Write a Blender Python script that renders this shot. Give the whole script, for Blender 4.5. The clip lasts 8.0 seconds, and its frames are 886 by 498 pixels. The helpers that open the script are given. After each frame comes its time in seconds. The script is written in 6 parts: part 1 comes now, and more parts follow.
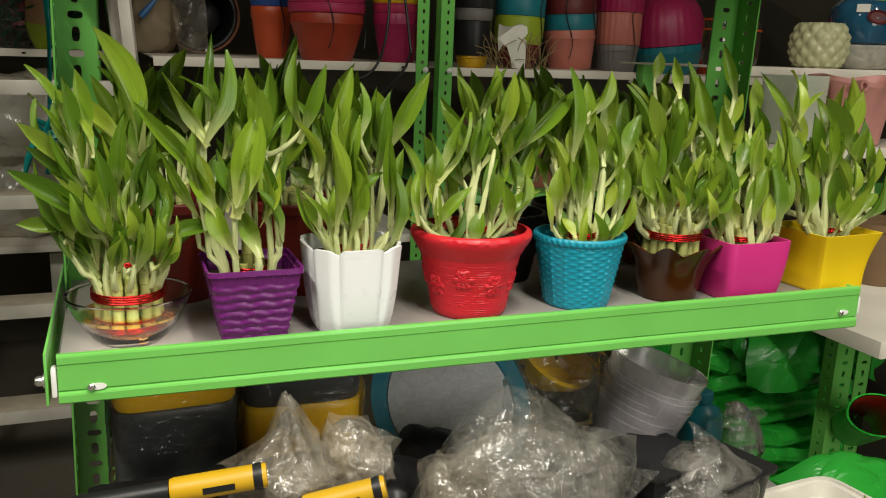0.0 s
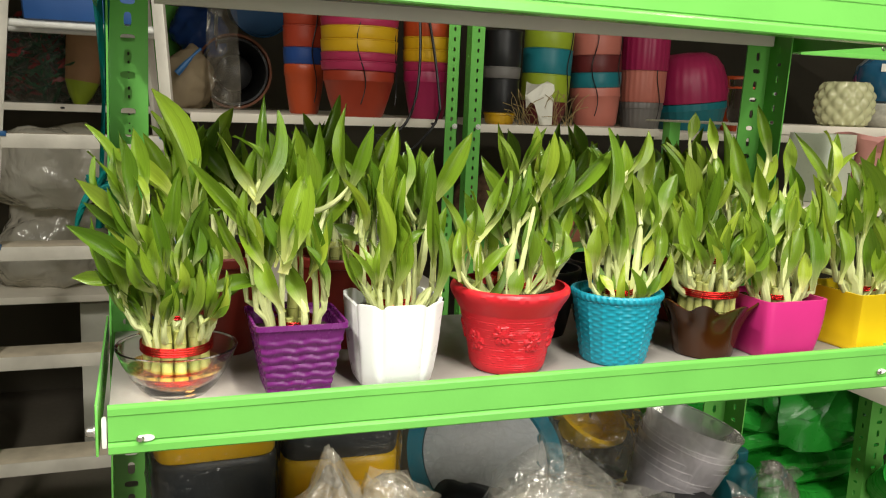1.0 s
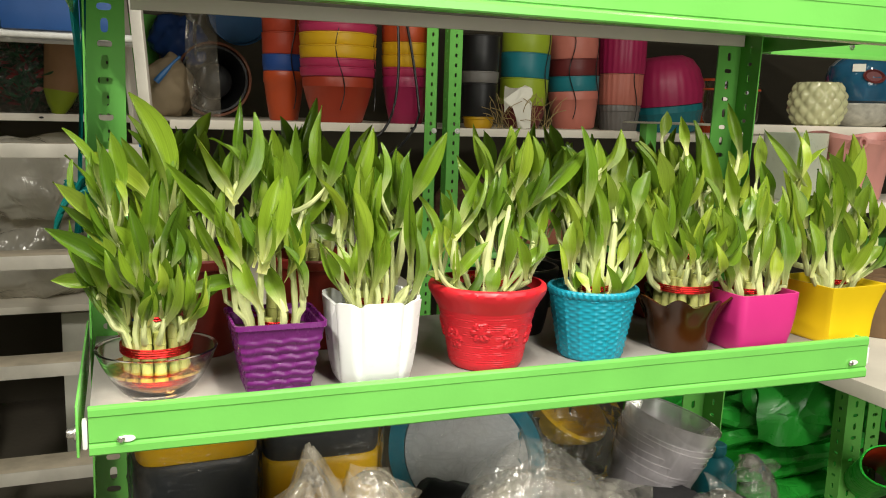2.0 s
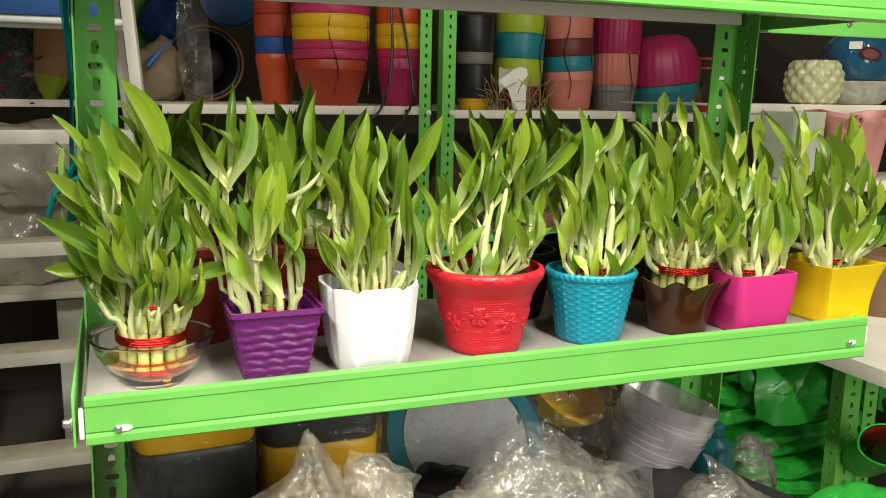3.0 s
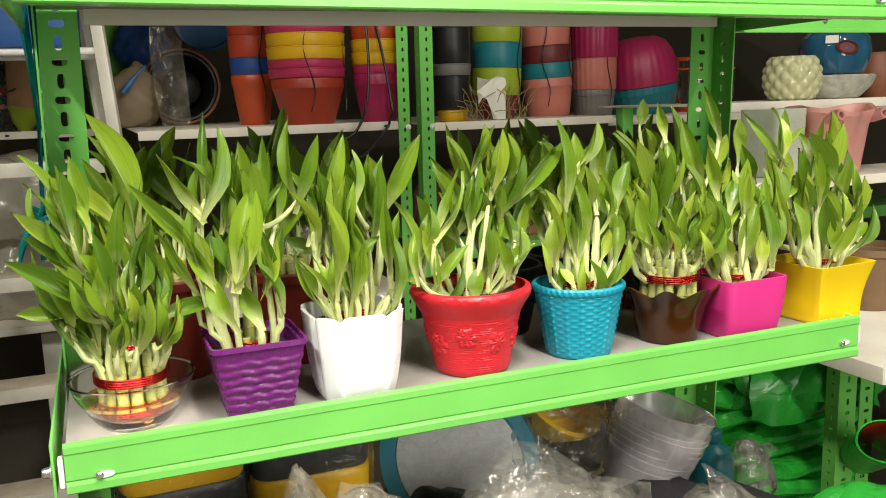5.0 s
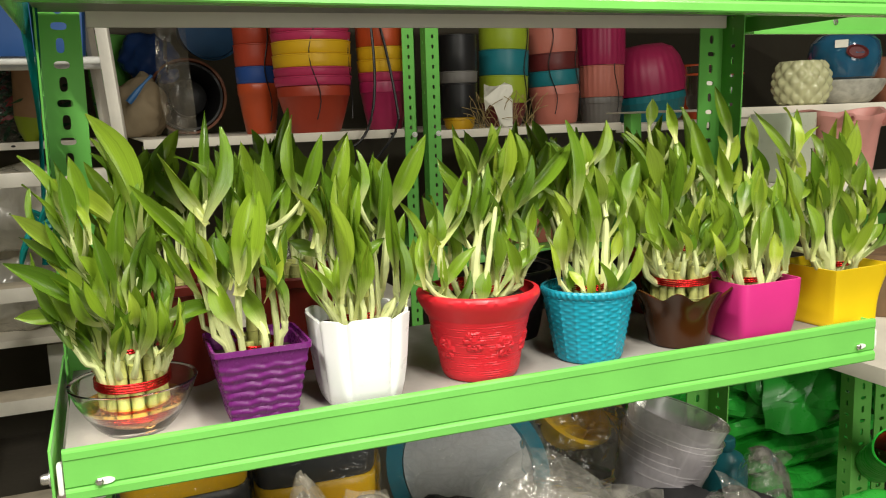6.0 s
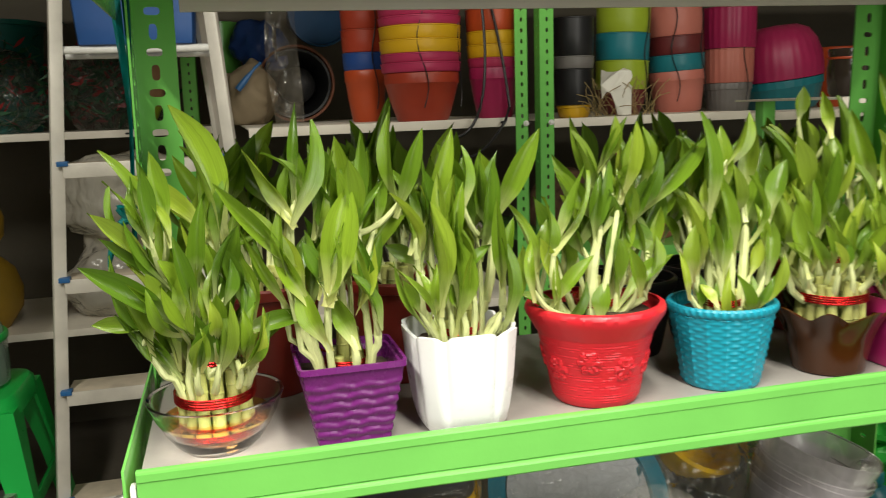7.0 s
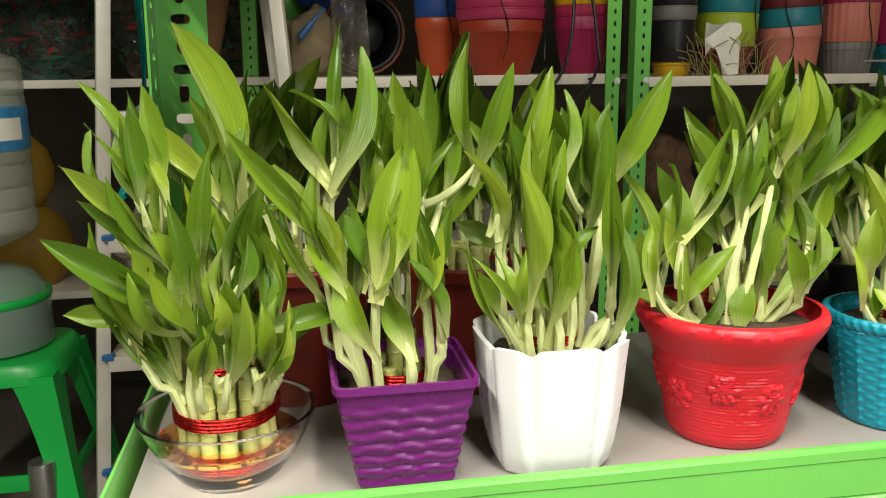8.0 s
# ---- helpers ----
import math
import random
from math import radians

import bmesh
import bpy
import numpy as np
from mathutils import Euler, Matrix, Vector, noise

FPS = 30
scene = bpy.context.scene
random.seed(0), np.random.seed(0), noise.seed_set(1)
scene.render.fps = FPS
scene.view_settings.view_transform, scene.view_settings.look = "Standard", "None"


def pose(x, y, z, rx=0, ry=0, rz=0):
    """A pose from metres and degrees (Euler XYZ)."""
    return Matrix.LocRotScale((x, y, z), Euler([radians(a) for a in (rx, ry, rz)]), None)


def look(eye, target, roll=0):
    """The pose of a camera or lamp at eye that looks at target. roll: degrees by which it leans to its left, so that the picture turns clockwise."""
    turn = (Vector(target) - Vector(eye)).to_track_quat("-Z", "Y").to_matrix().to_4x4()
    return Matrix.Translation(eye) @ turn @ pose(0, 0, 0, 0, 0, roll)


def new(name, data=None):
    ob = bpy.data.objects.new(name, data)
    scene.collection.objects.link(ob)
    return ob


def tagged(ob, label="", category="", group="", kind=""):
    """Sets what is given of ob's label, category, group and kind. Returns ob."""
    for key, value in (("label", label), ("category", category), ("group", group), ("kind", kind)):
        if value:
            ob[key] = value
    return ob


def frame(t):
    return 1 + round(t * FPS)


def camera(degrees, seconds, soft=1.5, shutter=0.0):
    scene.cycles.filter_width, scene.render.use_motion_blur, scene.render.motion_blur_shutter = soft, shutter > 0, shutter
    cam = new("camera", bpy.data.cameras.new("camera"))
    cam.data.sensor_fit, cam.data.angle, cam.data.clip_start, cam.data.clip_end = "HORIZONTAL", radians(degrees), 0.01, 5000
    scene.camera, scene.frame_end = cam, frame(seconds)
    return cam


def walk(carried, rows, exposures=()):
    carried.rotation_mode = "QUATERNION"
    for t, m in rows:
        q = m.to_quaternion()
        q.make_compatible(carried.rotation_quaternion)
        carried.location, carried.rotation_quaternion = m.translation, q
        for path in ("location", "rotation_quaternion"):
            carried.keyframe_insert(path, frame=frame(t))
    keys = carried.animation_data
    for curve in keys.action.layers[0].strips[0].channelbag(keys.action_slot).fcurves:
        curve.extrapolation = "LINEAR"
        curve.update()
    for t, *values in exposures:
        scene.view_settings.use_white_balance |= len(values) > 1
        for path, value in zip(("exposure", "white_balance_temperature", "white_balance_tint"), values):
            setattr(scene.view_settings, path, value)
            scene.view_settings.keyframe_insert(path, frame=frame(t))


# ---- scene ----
cam = camera(54.8, 8.0, soft=1.0, shutter=0.25)
PATH = [
    (0, (0.059, -0.771, 1.069), (0.76, 1.047, 0.616), 1.9),
    (0.5, (0.046, -0.752, 1.057), (0.716, 1.08, 0.617), 3.0),
    (1, (0.031, -0.775, 1.075), (0.698, 1.08, 0.74), 2.1),
    (1.5, (0.031, -0.782, 1.07), (0.713, 1.075, 0.778), 1.6),
    (2, (0.034, -0.79, 1.068), (0.736, 1.056, 0.751), 1.4),
    (3.5, (0.035, -0.778, 1.07), (0.744, 1.054, 0.694), 0.8),
    (4, (0.032, -0.777, 1.07), (0.742, 1.051, 0.676), 0.9),
    (4.5, (0.03, -0.775, 1.071), (0.741, 1.05, 0.667), -0.3),
    (4.7, (0.037, -0.771, 1.076), (0.763, 1.055, 0.702), -1.2),
    (5.8, (0.057, -0.758, 1.082), (0.795, 1.074, 0.765), -2.4),
    (6, (0.054, -0.753, 1.066), (0.776, 1.086, 0.756), -2.2),
    (6.5, (0.062, -0.72, 1.067), (0.686, 1.153, 0.749), -1.8),
    (7, (0.085, -0.663, 1.071), (0.565, 1.25, 0.738), -2.2),
    (7.5, (0.113, -0.545, 1.065), (0.432, 1.397, 0.709), -1.7),
    (8, (0.116, -0.475, 1.049), (0.441, 1.456, 0.638), -0.8),

]
EXPOSURES = ((0.0, -0.76), (0.5, -0.5), (0.9, -0.17), (1.5, -0.13), (4.0, -0.1), (4.6, 0.03), (6.0, -0.16), (6.6, -0.13), (8.0, -0.24))
walk(cam, [(t, look(eye, target, roll)) for t, eye, target, roll in PATH], EXPOSURES)

# world and lamps: a closed shop, lit by assumed ceiling tubes above and behind the viewer
world = bpy.data.worlds.new("world")
scene.world = world
world.use_nodes = True
world.node_tree.nodes["Background"].inputs[0].default_value = (0.9, 0.95, 1.0, 1)
world.node_tree.nodes["Background"].inputs[1].default_value = 0.05


def assumed_tube_lamp(x, y, z, turn, watts, length=1.2):
    d = bpy.data.lights.new("assumed_tube_lamp", "AREA")
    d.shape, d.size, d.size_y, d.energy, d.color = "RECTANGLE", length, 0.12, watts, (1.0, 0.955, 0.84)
    ob = new("assumed_tube_lamp", d)
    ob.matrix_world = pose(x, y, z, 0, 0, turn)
    return tagged(ob, "assumed white fluorescent tube lamp, out of view under the shop ceiling", "lamp", kind="structure")


# Out-of-view tubes, assumed; places and watts set by how bright each area should be.
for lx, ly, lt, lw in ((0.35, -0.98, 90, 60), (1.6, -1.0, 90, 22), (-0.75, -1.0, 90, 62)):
    assumed_tube_lamp(lx, ly, 2.36, lt, lw)

# daylight through the shop's front opening
d = bpy.data.lights.new("door_daylight", "AREA")
d.shape, d.size, d.size_y, d.energy, d.color = "RECTANGLE", 1.0, 1.5, 30, (1.0, 0.97, 0.88)
day = new("door_daylight", d)
day.matrix_world = look((1.0, -2.28, 1.12), (0.45, 0.1, 0.9))
day["kind"] = "structure"

# ---- materials ----
def mat(name, col, rough=0.5, var=0.12, scale=12.0, bump=0.08, bscale=90.0, metal=0.0, dirt=0.0, dirt_col=(0.12, 0.1, 0.08), alpha=1.0, trans=0.0, ior=1.45, rand=0.0, coat=0.0):
    m = bpy.data.materials.new(name)
    m.use_nodes = True
    nt = m.node_tree
    b = nt.nodes["Principled BSDF"]
    tc = nt.nodes.new("ShaderNodeTexCoord")
    n1 = nt.nodes.new("ShaderNodeTexNoise")
    n1.inputs["Scale"].default_value, n1.inputs["Detail"].default_value = scale, 5
    n2 = nt.nodes.new("ShaderNodeTexNoise")
    n2.inputs["Scale"].default_value, n2.inputs["Detail"].default_value = bscale, 4
    for n in (n1, n2):
        nt.links.new(tc.outputs["Object"], n.inputs["Vector"])
    ramp = nt.nodes.new("ShaderNodeMapRange")
    ramp.inputs[1].default_value, ramp.inputs[2].default_value = 0.3, 0.7
    ramp.inputs[3].default_value, ramp.inputs[4].default_value = 1 - var, 1 + var
    nt.links.new(n1.outputs["Fac"], ramp.inputs[0])
    hsv = nt.nodes.new("ShaderNodeHueSaturation")
    hsv.inputs["Color"].default_value = (*col, 1)
    val = ramp.outputs[0]
    if rand:
        oi = nt.nodes.new("ShaderNodeObjectInfo")
        r2 = nt.nodes.new("ShaderNodeMapRange")
        r2.inputs[3].default_value, r2.inputs[4].default_value = 1 - rand, 1 + rand
        nt.links.new(oi.outputs["Random"], r2.inputs[0])
        mul = nt.nodes.new("ShaderNodeMath")
        mul.operation = "MULTIPLY"
        nt.links.new(val, mul.inputs[0])
        nt.links.new(r2.outputs[0], mul.inputs[1])
        val = mul.outputs[0]
    nt.links.new(val, hsv.inputs["Value"])
    out = hsv.outputs["Color"]
    if dirt:
        n3 = nt.nodes.new("ShaderNodeTexNoise")
        n3.inputs["Scale"].default_value, n3.inputs["Detail"].default_value = scale * 0.6, 8
        nt.links.new(tc.outputs["Object"], n3.inputs["Vector"])
        r3 = nt.nodes.new("ShaderNodeMapRange")
        r3.inputs[1].default_value, r3.inputs[2].default_value, r3.inputs[4].default_value = 0.45, 0.75, dirt
        nt.links.new(n3.outputs["Fac"], r3.inputs[0])
        mx = nt.nodes.new("ShaderNodeMix")
        mx.data_type = "RGBA"
        mx.inputs["B"].default_value = (*dirt_col, 1)
        nt.links.new(r3.outputs[0], mx.inputs["Factor"])
        nt.links.new(out, mx.inputs["A"])
        out = mx.outputs["Result"]
    nt.links.new(out, b.inputs["Base Color"])
    rr = nt.nodes.new("ShaderNodeMapRange")
    rr.inputs[3].default_value, rr.inputs[4].default_value = max(0.02, rough - 0.1), min(1, rough + 0.1)
    nt.links.new(n2.outputs["Fac"], rr.inputs[0])
    nt.links.new(rr.outputs[0], b.inputs["Roughness"])
    bp = nt.nodes.new("ShaderNodeBump")
    bp.inputs["Strength"].default_value, bp.inputs["Distance"].default_value = bump, 0.002
    nt.links.new(n2.outputs["Fac"], bp.inputs["Height"])
    nt.links.new(bp.outputs["Normal"], b.inputs["Normal"])
    b.inputs["Metallic"].default_value = metal
    b.inputs["Alpha"].default_value = alpha
    b.inputs["Transmission Weight"].default_value = trans
    b.inputs["IOR"].default_value = ior
    b.inputs["Coat Weight"].default_value = coat
    b.inputs["Coat Roughness"].default_value = 0.08
    return m


def ridges(nt, scale, stretch, turn):
    """Distance from the winding zero lines of a noise: long sharp creases."""
    tc = nt.nodes["Texture Coordinate"]
    mp = nt.nodes.new("ShaderNodeMapping")
    mp.inputs["Scale"].default_value = stretch
    mp.inputs["Rotation"].default_value = turn
    nt.links.new(tc.outputs["Object"], mp.inputs[0])
    n = nt.nodes.new("ShaderNodeTexNoise")
    n.inputs["Scale"].default_value, n.inputs["Detail"].default_value, n.inputs["Distortion"].default_value = scale, 2.0, 0.6
    nt.links.new(mp.outputs[0], n.inputs["Vector"])
    d = nt.nodes.new("ShaderNodeMath")
    d.operation = "SUBTRACT"
    d.inputs[1].default_value = 0.5
    nt.links.new(n.outputs["Fac"], d.inputs[0])
    a = nt.nodes.new("ShaderNodeMath")
    a.operation = "ABSOLUTE"
    nt.links.new(d.outputs[0], a.inputs[0])
    return a.outputs[0]


def combine(nt, op, p, q, clamp=False):
    m = nt.nodes.new("ShaderNodeMath")
    m.operation, m.use_clamp = op, clamp
    for k, v in enumerate((p, q)):
        if isinstance(v, (int, float)):
            m.inputs[k].default_value = v
        else:
            nt.links.new(v, m.inputs[k])
    return m.outputs[0]


def crease_height(nt, scale):
    """Three sets of creases at two sizes, as one height, and the thin lines along them."""
    r1 = ridges(nt, scale, (1, 1, 0.35), (0.4, 0.5, 0.2))
    r2 = ridges(nt, scale * 1.3, (0.4, 1, 1), (0.2, -0.6, 0.5))
    r3 = ridges(nt, scale * 3.0, (1, 1, 0.5), (0.7, 0.3, 1.0))
    height = combine(nt, "ADD", combine(nt, "ADD", r1, r2), combine(nt, "MULTIPLY", r3, 0.35))
    l1 = combine(nt, "SUBTRACT", 1.0, combine(nt, "MULTIPLY", r1, 24.0), True)
    l2 = combine(nt, "SUBTRACT", 1.0, combine(nt, "MULTIPLY", r2, 24.0), True)
    l3 = combine(nt, "SUBTRACT", 0.7, combine(nt, "MULTIPLY", r3, 11.0), True)
    return height, combine(nt, "MAXIMUM", combine(nt, "MAXIMUM", l1, l2), l3)


def leaf_mat(name, col, pale, tint=0.18):
    """Leaf blade: pale at the sheath, lengthwise veins, a lighter midrib, each leaf a little different."""
    m = bpy.data.materials.new(name)
    m.use_nodes = True
    nt = m.node_tree
    b = nt.nodes["Principled BSDF"]
    uv = nt.nodes.new("ShaderNodeUVMap")
    sep = nt.nodes.new("ShaderNodeSeparateXYZ")
    nt.links.new(uv.outputs[0], sep.inputs[0])
    oi = nt.nodes.new("ShaderNodeObjectInfo")
    rnd = nt.nodes.new("ShaderNodeMapRange")
    rnd.inputs[3].default_value, rnd.inputs[4].default_value = 1 - tint * 1.6, 1 + tint * 1.6
    nt.links.new(oi.outputs["Random"], rnd.inputs[0])
    hue = nt.nodes.new("ShaderNodeMapRange")
    hue.inputs[3].default_value, hue.inputs[4].default_value = 0.512, 0.482
    nt.links.new(oi.outputs["Random"], hue.inputs[0])
    blend = nt.nodes.new("ShaderNodeMapRange")
    blend.inputs[1].default_value, blend.inputs[2].default_value = 0.0, 0.44
    nt.links.new(sep.outputs[1], blend.inputs[0])
    mix = nt.nodes.new("ShaderNodeMix")
    mix.data_type = "RGBA"
    mix.inputs["A"].default_value, mix.inputs["B"].default_value = (*pale, 1), (*col, 1)
    nt.links.new(blend.outputs[0], mix.inputs["Factor"])
    mapn = nt.nodes.new("ShaderNodeMapping")
    mapn.inputs["Scale"].default_value = (34, 1.6, 1)
    nt.links.new(uv.outputs[0], mapn.inputs[0])
    vein = nt.nodes.new("ShaderNodeTexNoise")
    vein.inputs["Scale"].default_value, vein.inputs["Detail"].default_value = 1.0, 3
    nt.links.new(mapn.outputs[0], vein.inputs["Vector"])
    vr = nt.nodes.new("ShaderNodeMapRange")
    vr.inputs[1].default_value, vr.inputs[2].default_value, vr.inputs[3].default_value, vr.inputs[4].default_value = 0.3, 0.7, 0.84, 1.14
    nt.links.new(vein.outputs["Fac"], vr.inputs[0])
    mul = nt.nodes.new("ShaderNodeMath")
    mul.operation = "MULTIPLY"
    nt.links.new(vr.outputs[0], mul.inputs[0])
    nt.links.new(rnd.outputs[0], mul.inputs[1])
    hsv = nt.nodes.new("ShaderNodeHueSaturation")
    nt.links.new(hue.outputs[0], hsv.inputs["Hue"])
    nt.links.new(mul.outputs[0], hsv.inputs["Value"])
    nt.links.new(mix.outputs["Result"], hsv.inputs["Color"])
    nt.links.new(hsv.outputs[0], b.inputs["Base Color"])
    b.inputs["Roughness"].default_value = 0.24
    b.inputs["Specular IOR Level"].default_value = 0.75
    bp = nt.nodes.new("ShaderNodeBump")
    bp.inputs["Strength"].default_value, bp.inputs["Distance"].default_value = 0.35, 0.0012
    nt.links.new(vein.outputs["Fac"], bp.inputs["Height"])
    nt.links.new(bp.outputs[0], b.inputs["Normal"])
    tl = nt.nodes.new("ShaderNodeBsdfTranslucent")
    nt.links.new(hsv.outputs[0], tl.inputs[0])
    ms = nt.nodes.new("ShaderNodeMixShader")
    ms.inputs[0].default_value = 0.28
    nt.links.new(b.outputs[0], ms.inputs[1])
    nt.links.new(tl.outputs[0], ms.inputs[2])
    nt.links.new(ms.outputs[0], nt.nodes["Material Output"].inputs[0])
    return m


def film_mat(name, col, clear=0.8, rough=0.1, scale=60.0, cloud=0.15, white=0.4, deep=0.35):
    """Thin crinkled plastic film: mostly clear, cloudy in patches, with sharp gloss on the creases."""
    m = mat(name, col, rough, 0.15, 14, 0.6, scale)
    nt = m.node_tree
    b = nt.nodes["Principled BSDF"]
    b.inputs["Specular IOR Level"].default_value = 0.9
    height, lines = crease_height(nt, scale)
    bmp = nt.nodes["Bump"]
    bmp.inputs["Strength"].default_value, bmp.inputs["Distance"].default_value = 0.9, deep / scale
    nt.links.new(height, bmp.inputs["Height"])
    gl = nt.nodes.new("ShaderNodeBsdfGlossy")
    gl.inputs["Roughness"].default_value = rough
    gl.inputs["Color"].default_value = (0.95, 0.95, 0.92, 1)
    fr = nt.nodes.new("ShaderNodeFresnel")
    fr.inputs["IOR"].default_value = 1.4
    nt.links.new(nt.nodes["Bump"].outputs[0], gl.inputs["Normal"])
    nt.links.new(nt.nodes["Bump"].outputs[0], fr.inputs["Normal"])
    tr = nt.nodes.new("ShaderNodeBsdfTransparent")
    tc = nt.nodes["Texture Coordinate"]
    n = nt.nodes.new("ShaderNodeTexNoise")
    n.inputs["Scale"].default_value, n.inputs["Detail"].default_value = 22, 6
    nt.links.new(tc.outputs["Object"], n.inputs["Vector"])
    r = nt.nodes.new("ShaderNodeMapRange")
    r.inputs[1].default_value, r.inputs[2].default_value = 0.35, 0.7
    r.inputs[3].default_value, r.inputs[4].default_value = min(1.0, clear + 0.06), max(0.0, clear - cloud)
    nt.links.new(n.outputs["Fac"], r.inputs[0])
    ms = nt.nodes.new("ShaderNodeMixShader")
    seen = combine(nt, "SUBTRACT", r.outputs[0], combine(nt, "MULTIPLY", lines, white), True)
    nt.links.new(seen, ms.inputs[0])
    tl = nt.nodes.new("ShaderNodeBsdfTranslucent")
    tl.inputs["Color"].default_value = (*col, 1)
    half = nt.nodes.new("ShaderNodeMixShader")
    half.inputs[0].default_value = 0.6
    nt.links.new(b.outputs[0], half.inputs[1])
    nt.links.new(tl.outputs[0], half.inputs[2])
    nt.links.new(half.outputs[0], ms.inputs[1])
    nt.links.new(tr.outputs[0], ms.inputs[2])
    mg = nt.nodes.new("ShaderNodeMixShader")
    nt.links.new(fr.outputs[0], mg.inputs[0])
    nt.links.new(ms.outputs[0], mg.inputs[1])
    nt.links.new(gl.outputs[0], mg.inputs[2])
    nt.links.new(mg.outputs[0], nt.nodes["Material Output"].inputs[0])
    return m


def creased(m, scale, depth):
    """Sharp irregular creases, as in folded plastic sheet."""
    nt = m.node_tree
    height, lines = crease_height(nt, scale)
    bmp = nt.nodes["Bump"]
    bmp.inputs["Strength"].default_value, bmp.inputs["Distance"].default_value = 0.9, depth
    nt.links.new(height, bmp.inputs["Height"])
    return m


GREEN = mat("green_powder_coat", (0.165, 0.52, 0.1), 0.22, 0.07, 9, 0.05, 200, dirt=0.1, dirt_col=(0.07, 0.33, 0.04))
PANEL = mat("grey_shelf_steel", (0.3, 0.28, 0.26), 0.42, 0.12, 7, 0.1, 120, dirt=0.35, dirt_col=(0.25, 0.23, 0.2))
WHITE_STEEL = mat("white_shelf_steel", (0.76, 0.71, 0.61), 0.45, 0.1, 6, 0.1, 120, dirt=0.22, dirt_col=(0.3, 0.27, 0.22))
ZINC = mat("zinc_bolt", (0.7, 0.68, 0.64), 0.25, 0.1, 60, 0.2, 300, metal=0.9)
CLIP = mat("white_plastic_clip", (0.8, 0.8, 0.76), 0.4, 0.06, 60)
WALL = mat("painted_wall", (0.1, 0.088, 0.064), 0.8, 0.1, 2.5, 0.2, 60, dirt=0.5, dirt_col=(0.06, 0.052, 0.038))
FLOOR = mat("concrete_floor", (0.13, 0.115, 0.09), 0.6, 0.15, 2.5, 0.15, 50, dirt=0.4)
CEIL = mat("ceiling_paint", (0.42, 0.41, 0.38), 0.9, 0.05, 2)
PURPLE = mat("purple_plastic", (0.145, 0.016, 0.15), 0.27, 0.06, 20, 0.05)
WHITE = mat("white_plastic", (0.86, 0.87, 0.88), 0.3, 0.03, 10, 0.03)
RED = mat("red_plastic", (0.62, 0.018, 0.03), 0.38, 0.06, 20, 0.1)
BLUE = mat("turquoise_plastic", (0.01, 0.3, 0.42), 0.36, 0.08, 20, 0.08)
BROWN = mat("brown_plastic", (0.05, 0.015, 0.003), 0.16, 0.12, 18, 0.04)
PINK = mat("pink_plastic", (0.62, 0.03, 0.22), 0.4, 0.05, 14, 0.05)
YELLOW = mat("yellow_plastic", (0.85, 0.58, 0.008), 0.4, 0.04, 14, 0.05)
DARKRED = mat("dark_red_plastic", (0.2, 0.02, 0.012), 0.45, 0.1, 12)
BLACK = mat("black_plastic", (0.012, 0.012, 0.013), 0.4, 0.2, 20)
SOIL = mat("brown_soil", (0.06, 0.04, 0.025), 0.9, 0.4, 90, 0.8, 160)

# ---- mesh helpers ----
def mesh_of(bm, name, material, smooth=True):
    me = bpy.data.meshes.new(name)
    bmesh.ops.recalc_face_normals(bm, faces=bm.faces)
    bm.to_mesh(me)
    bm.free()
    me.materials.append(material)
    if smooth:
        for p in me.polygons:
            p.use_smooth = True
        me.set_sharp_from_angle(angle=radians(38))
    return me


def part(name, bm, material, parent=None, label="", m=None, smooth=True):
    ob = new(name, mesh_of(bm, name, material, smooth))
    if parent is not None:
        ob.parent = parent
    if m is not None:
        ob.matrix_basis = m
    if label:
        ob["label"] = label
    return ob


def thing(name, label, category, at=None, group="", kind=""):
    ob = new(name)
    ob.empty_display_size = 0.05
    if at is not None:
        ob.matrix_basis = at
    return tagged(ob, label, category, group, kind)


def add_box(bm, x0, x1, y0, y1, z0, z1, bev=0.0, m=None):
    r = bmesh.ops.create_cube(bm, size=1)
    vs = r["verts"]
    bmesh.ops.scale(bm, vec=(x1 - x0, y1 - y0, z1 - z0), verts=vs)
    bmesh.ops.translate(bm, vec=((x0 + x1) / 2, (y0 + y1) / 2, (z0 + z1) / 2), verts=vs)
    if bev:
        es = list({e for v in vs for e in v.link_edges})
        out = bmesh.ops.bevel(bm, geom=es, offset=bev, segments=2, affect="EDGES", profile=0.6)
        vs = list({v for f in out["faces"] for v in f.verts} | {v for v in vs if v.is_valid})
    if m is not None:
        bmesh.ops.transform(bm, matrix=m, verts=vs)
    return vs


def box(x0, x1, y0, y1, z0, z1, bev=0.0, m=None):
    bm = bmesh.new()
    add_box(bm, x0, x1, y0, y1, z0, z1, bev, m)
    return bm


def add_lathe(bm, prof, n=40, shape=None, m=None, close=False, cap=True):
    """Turns a profile of (radius, z) about z. shape(angle, radius, z, i) may give another (x, y, z)."""
    rings = []
    for i, (r, z) in enumerate(prof):
        ring = []
        for k in range(n):
            a = 2 * math.pi * k / n
            p = shape(a, r, z, i) if shape else (r * math.cos(a), r * math.sin(a), z)
            p = Vector(p)
            ring.append(bm.verts.new(m @ p if m is not None else p))
        rings.append(ring)
    for a, b in zip(rings, rings[1:]):
        for k in range(n):
            bm.faces.new((a[k], a[(k + 1) % n], b[(k + 1) % n], b[k]))
    if cap and prof[0][0] > 0.0005:
        bm.faces.new(rings[0])
    if cap and (prof[-1][0] > 0.0005 or close):
        bm.faces.new(rings[-1])
    return rings


def lathe(prof, n=40, shape=None, m=None, cap=True):
    bm = bmesh.new()
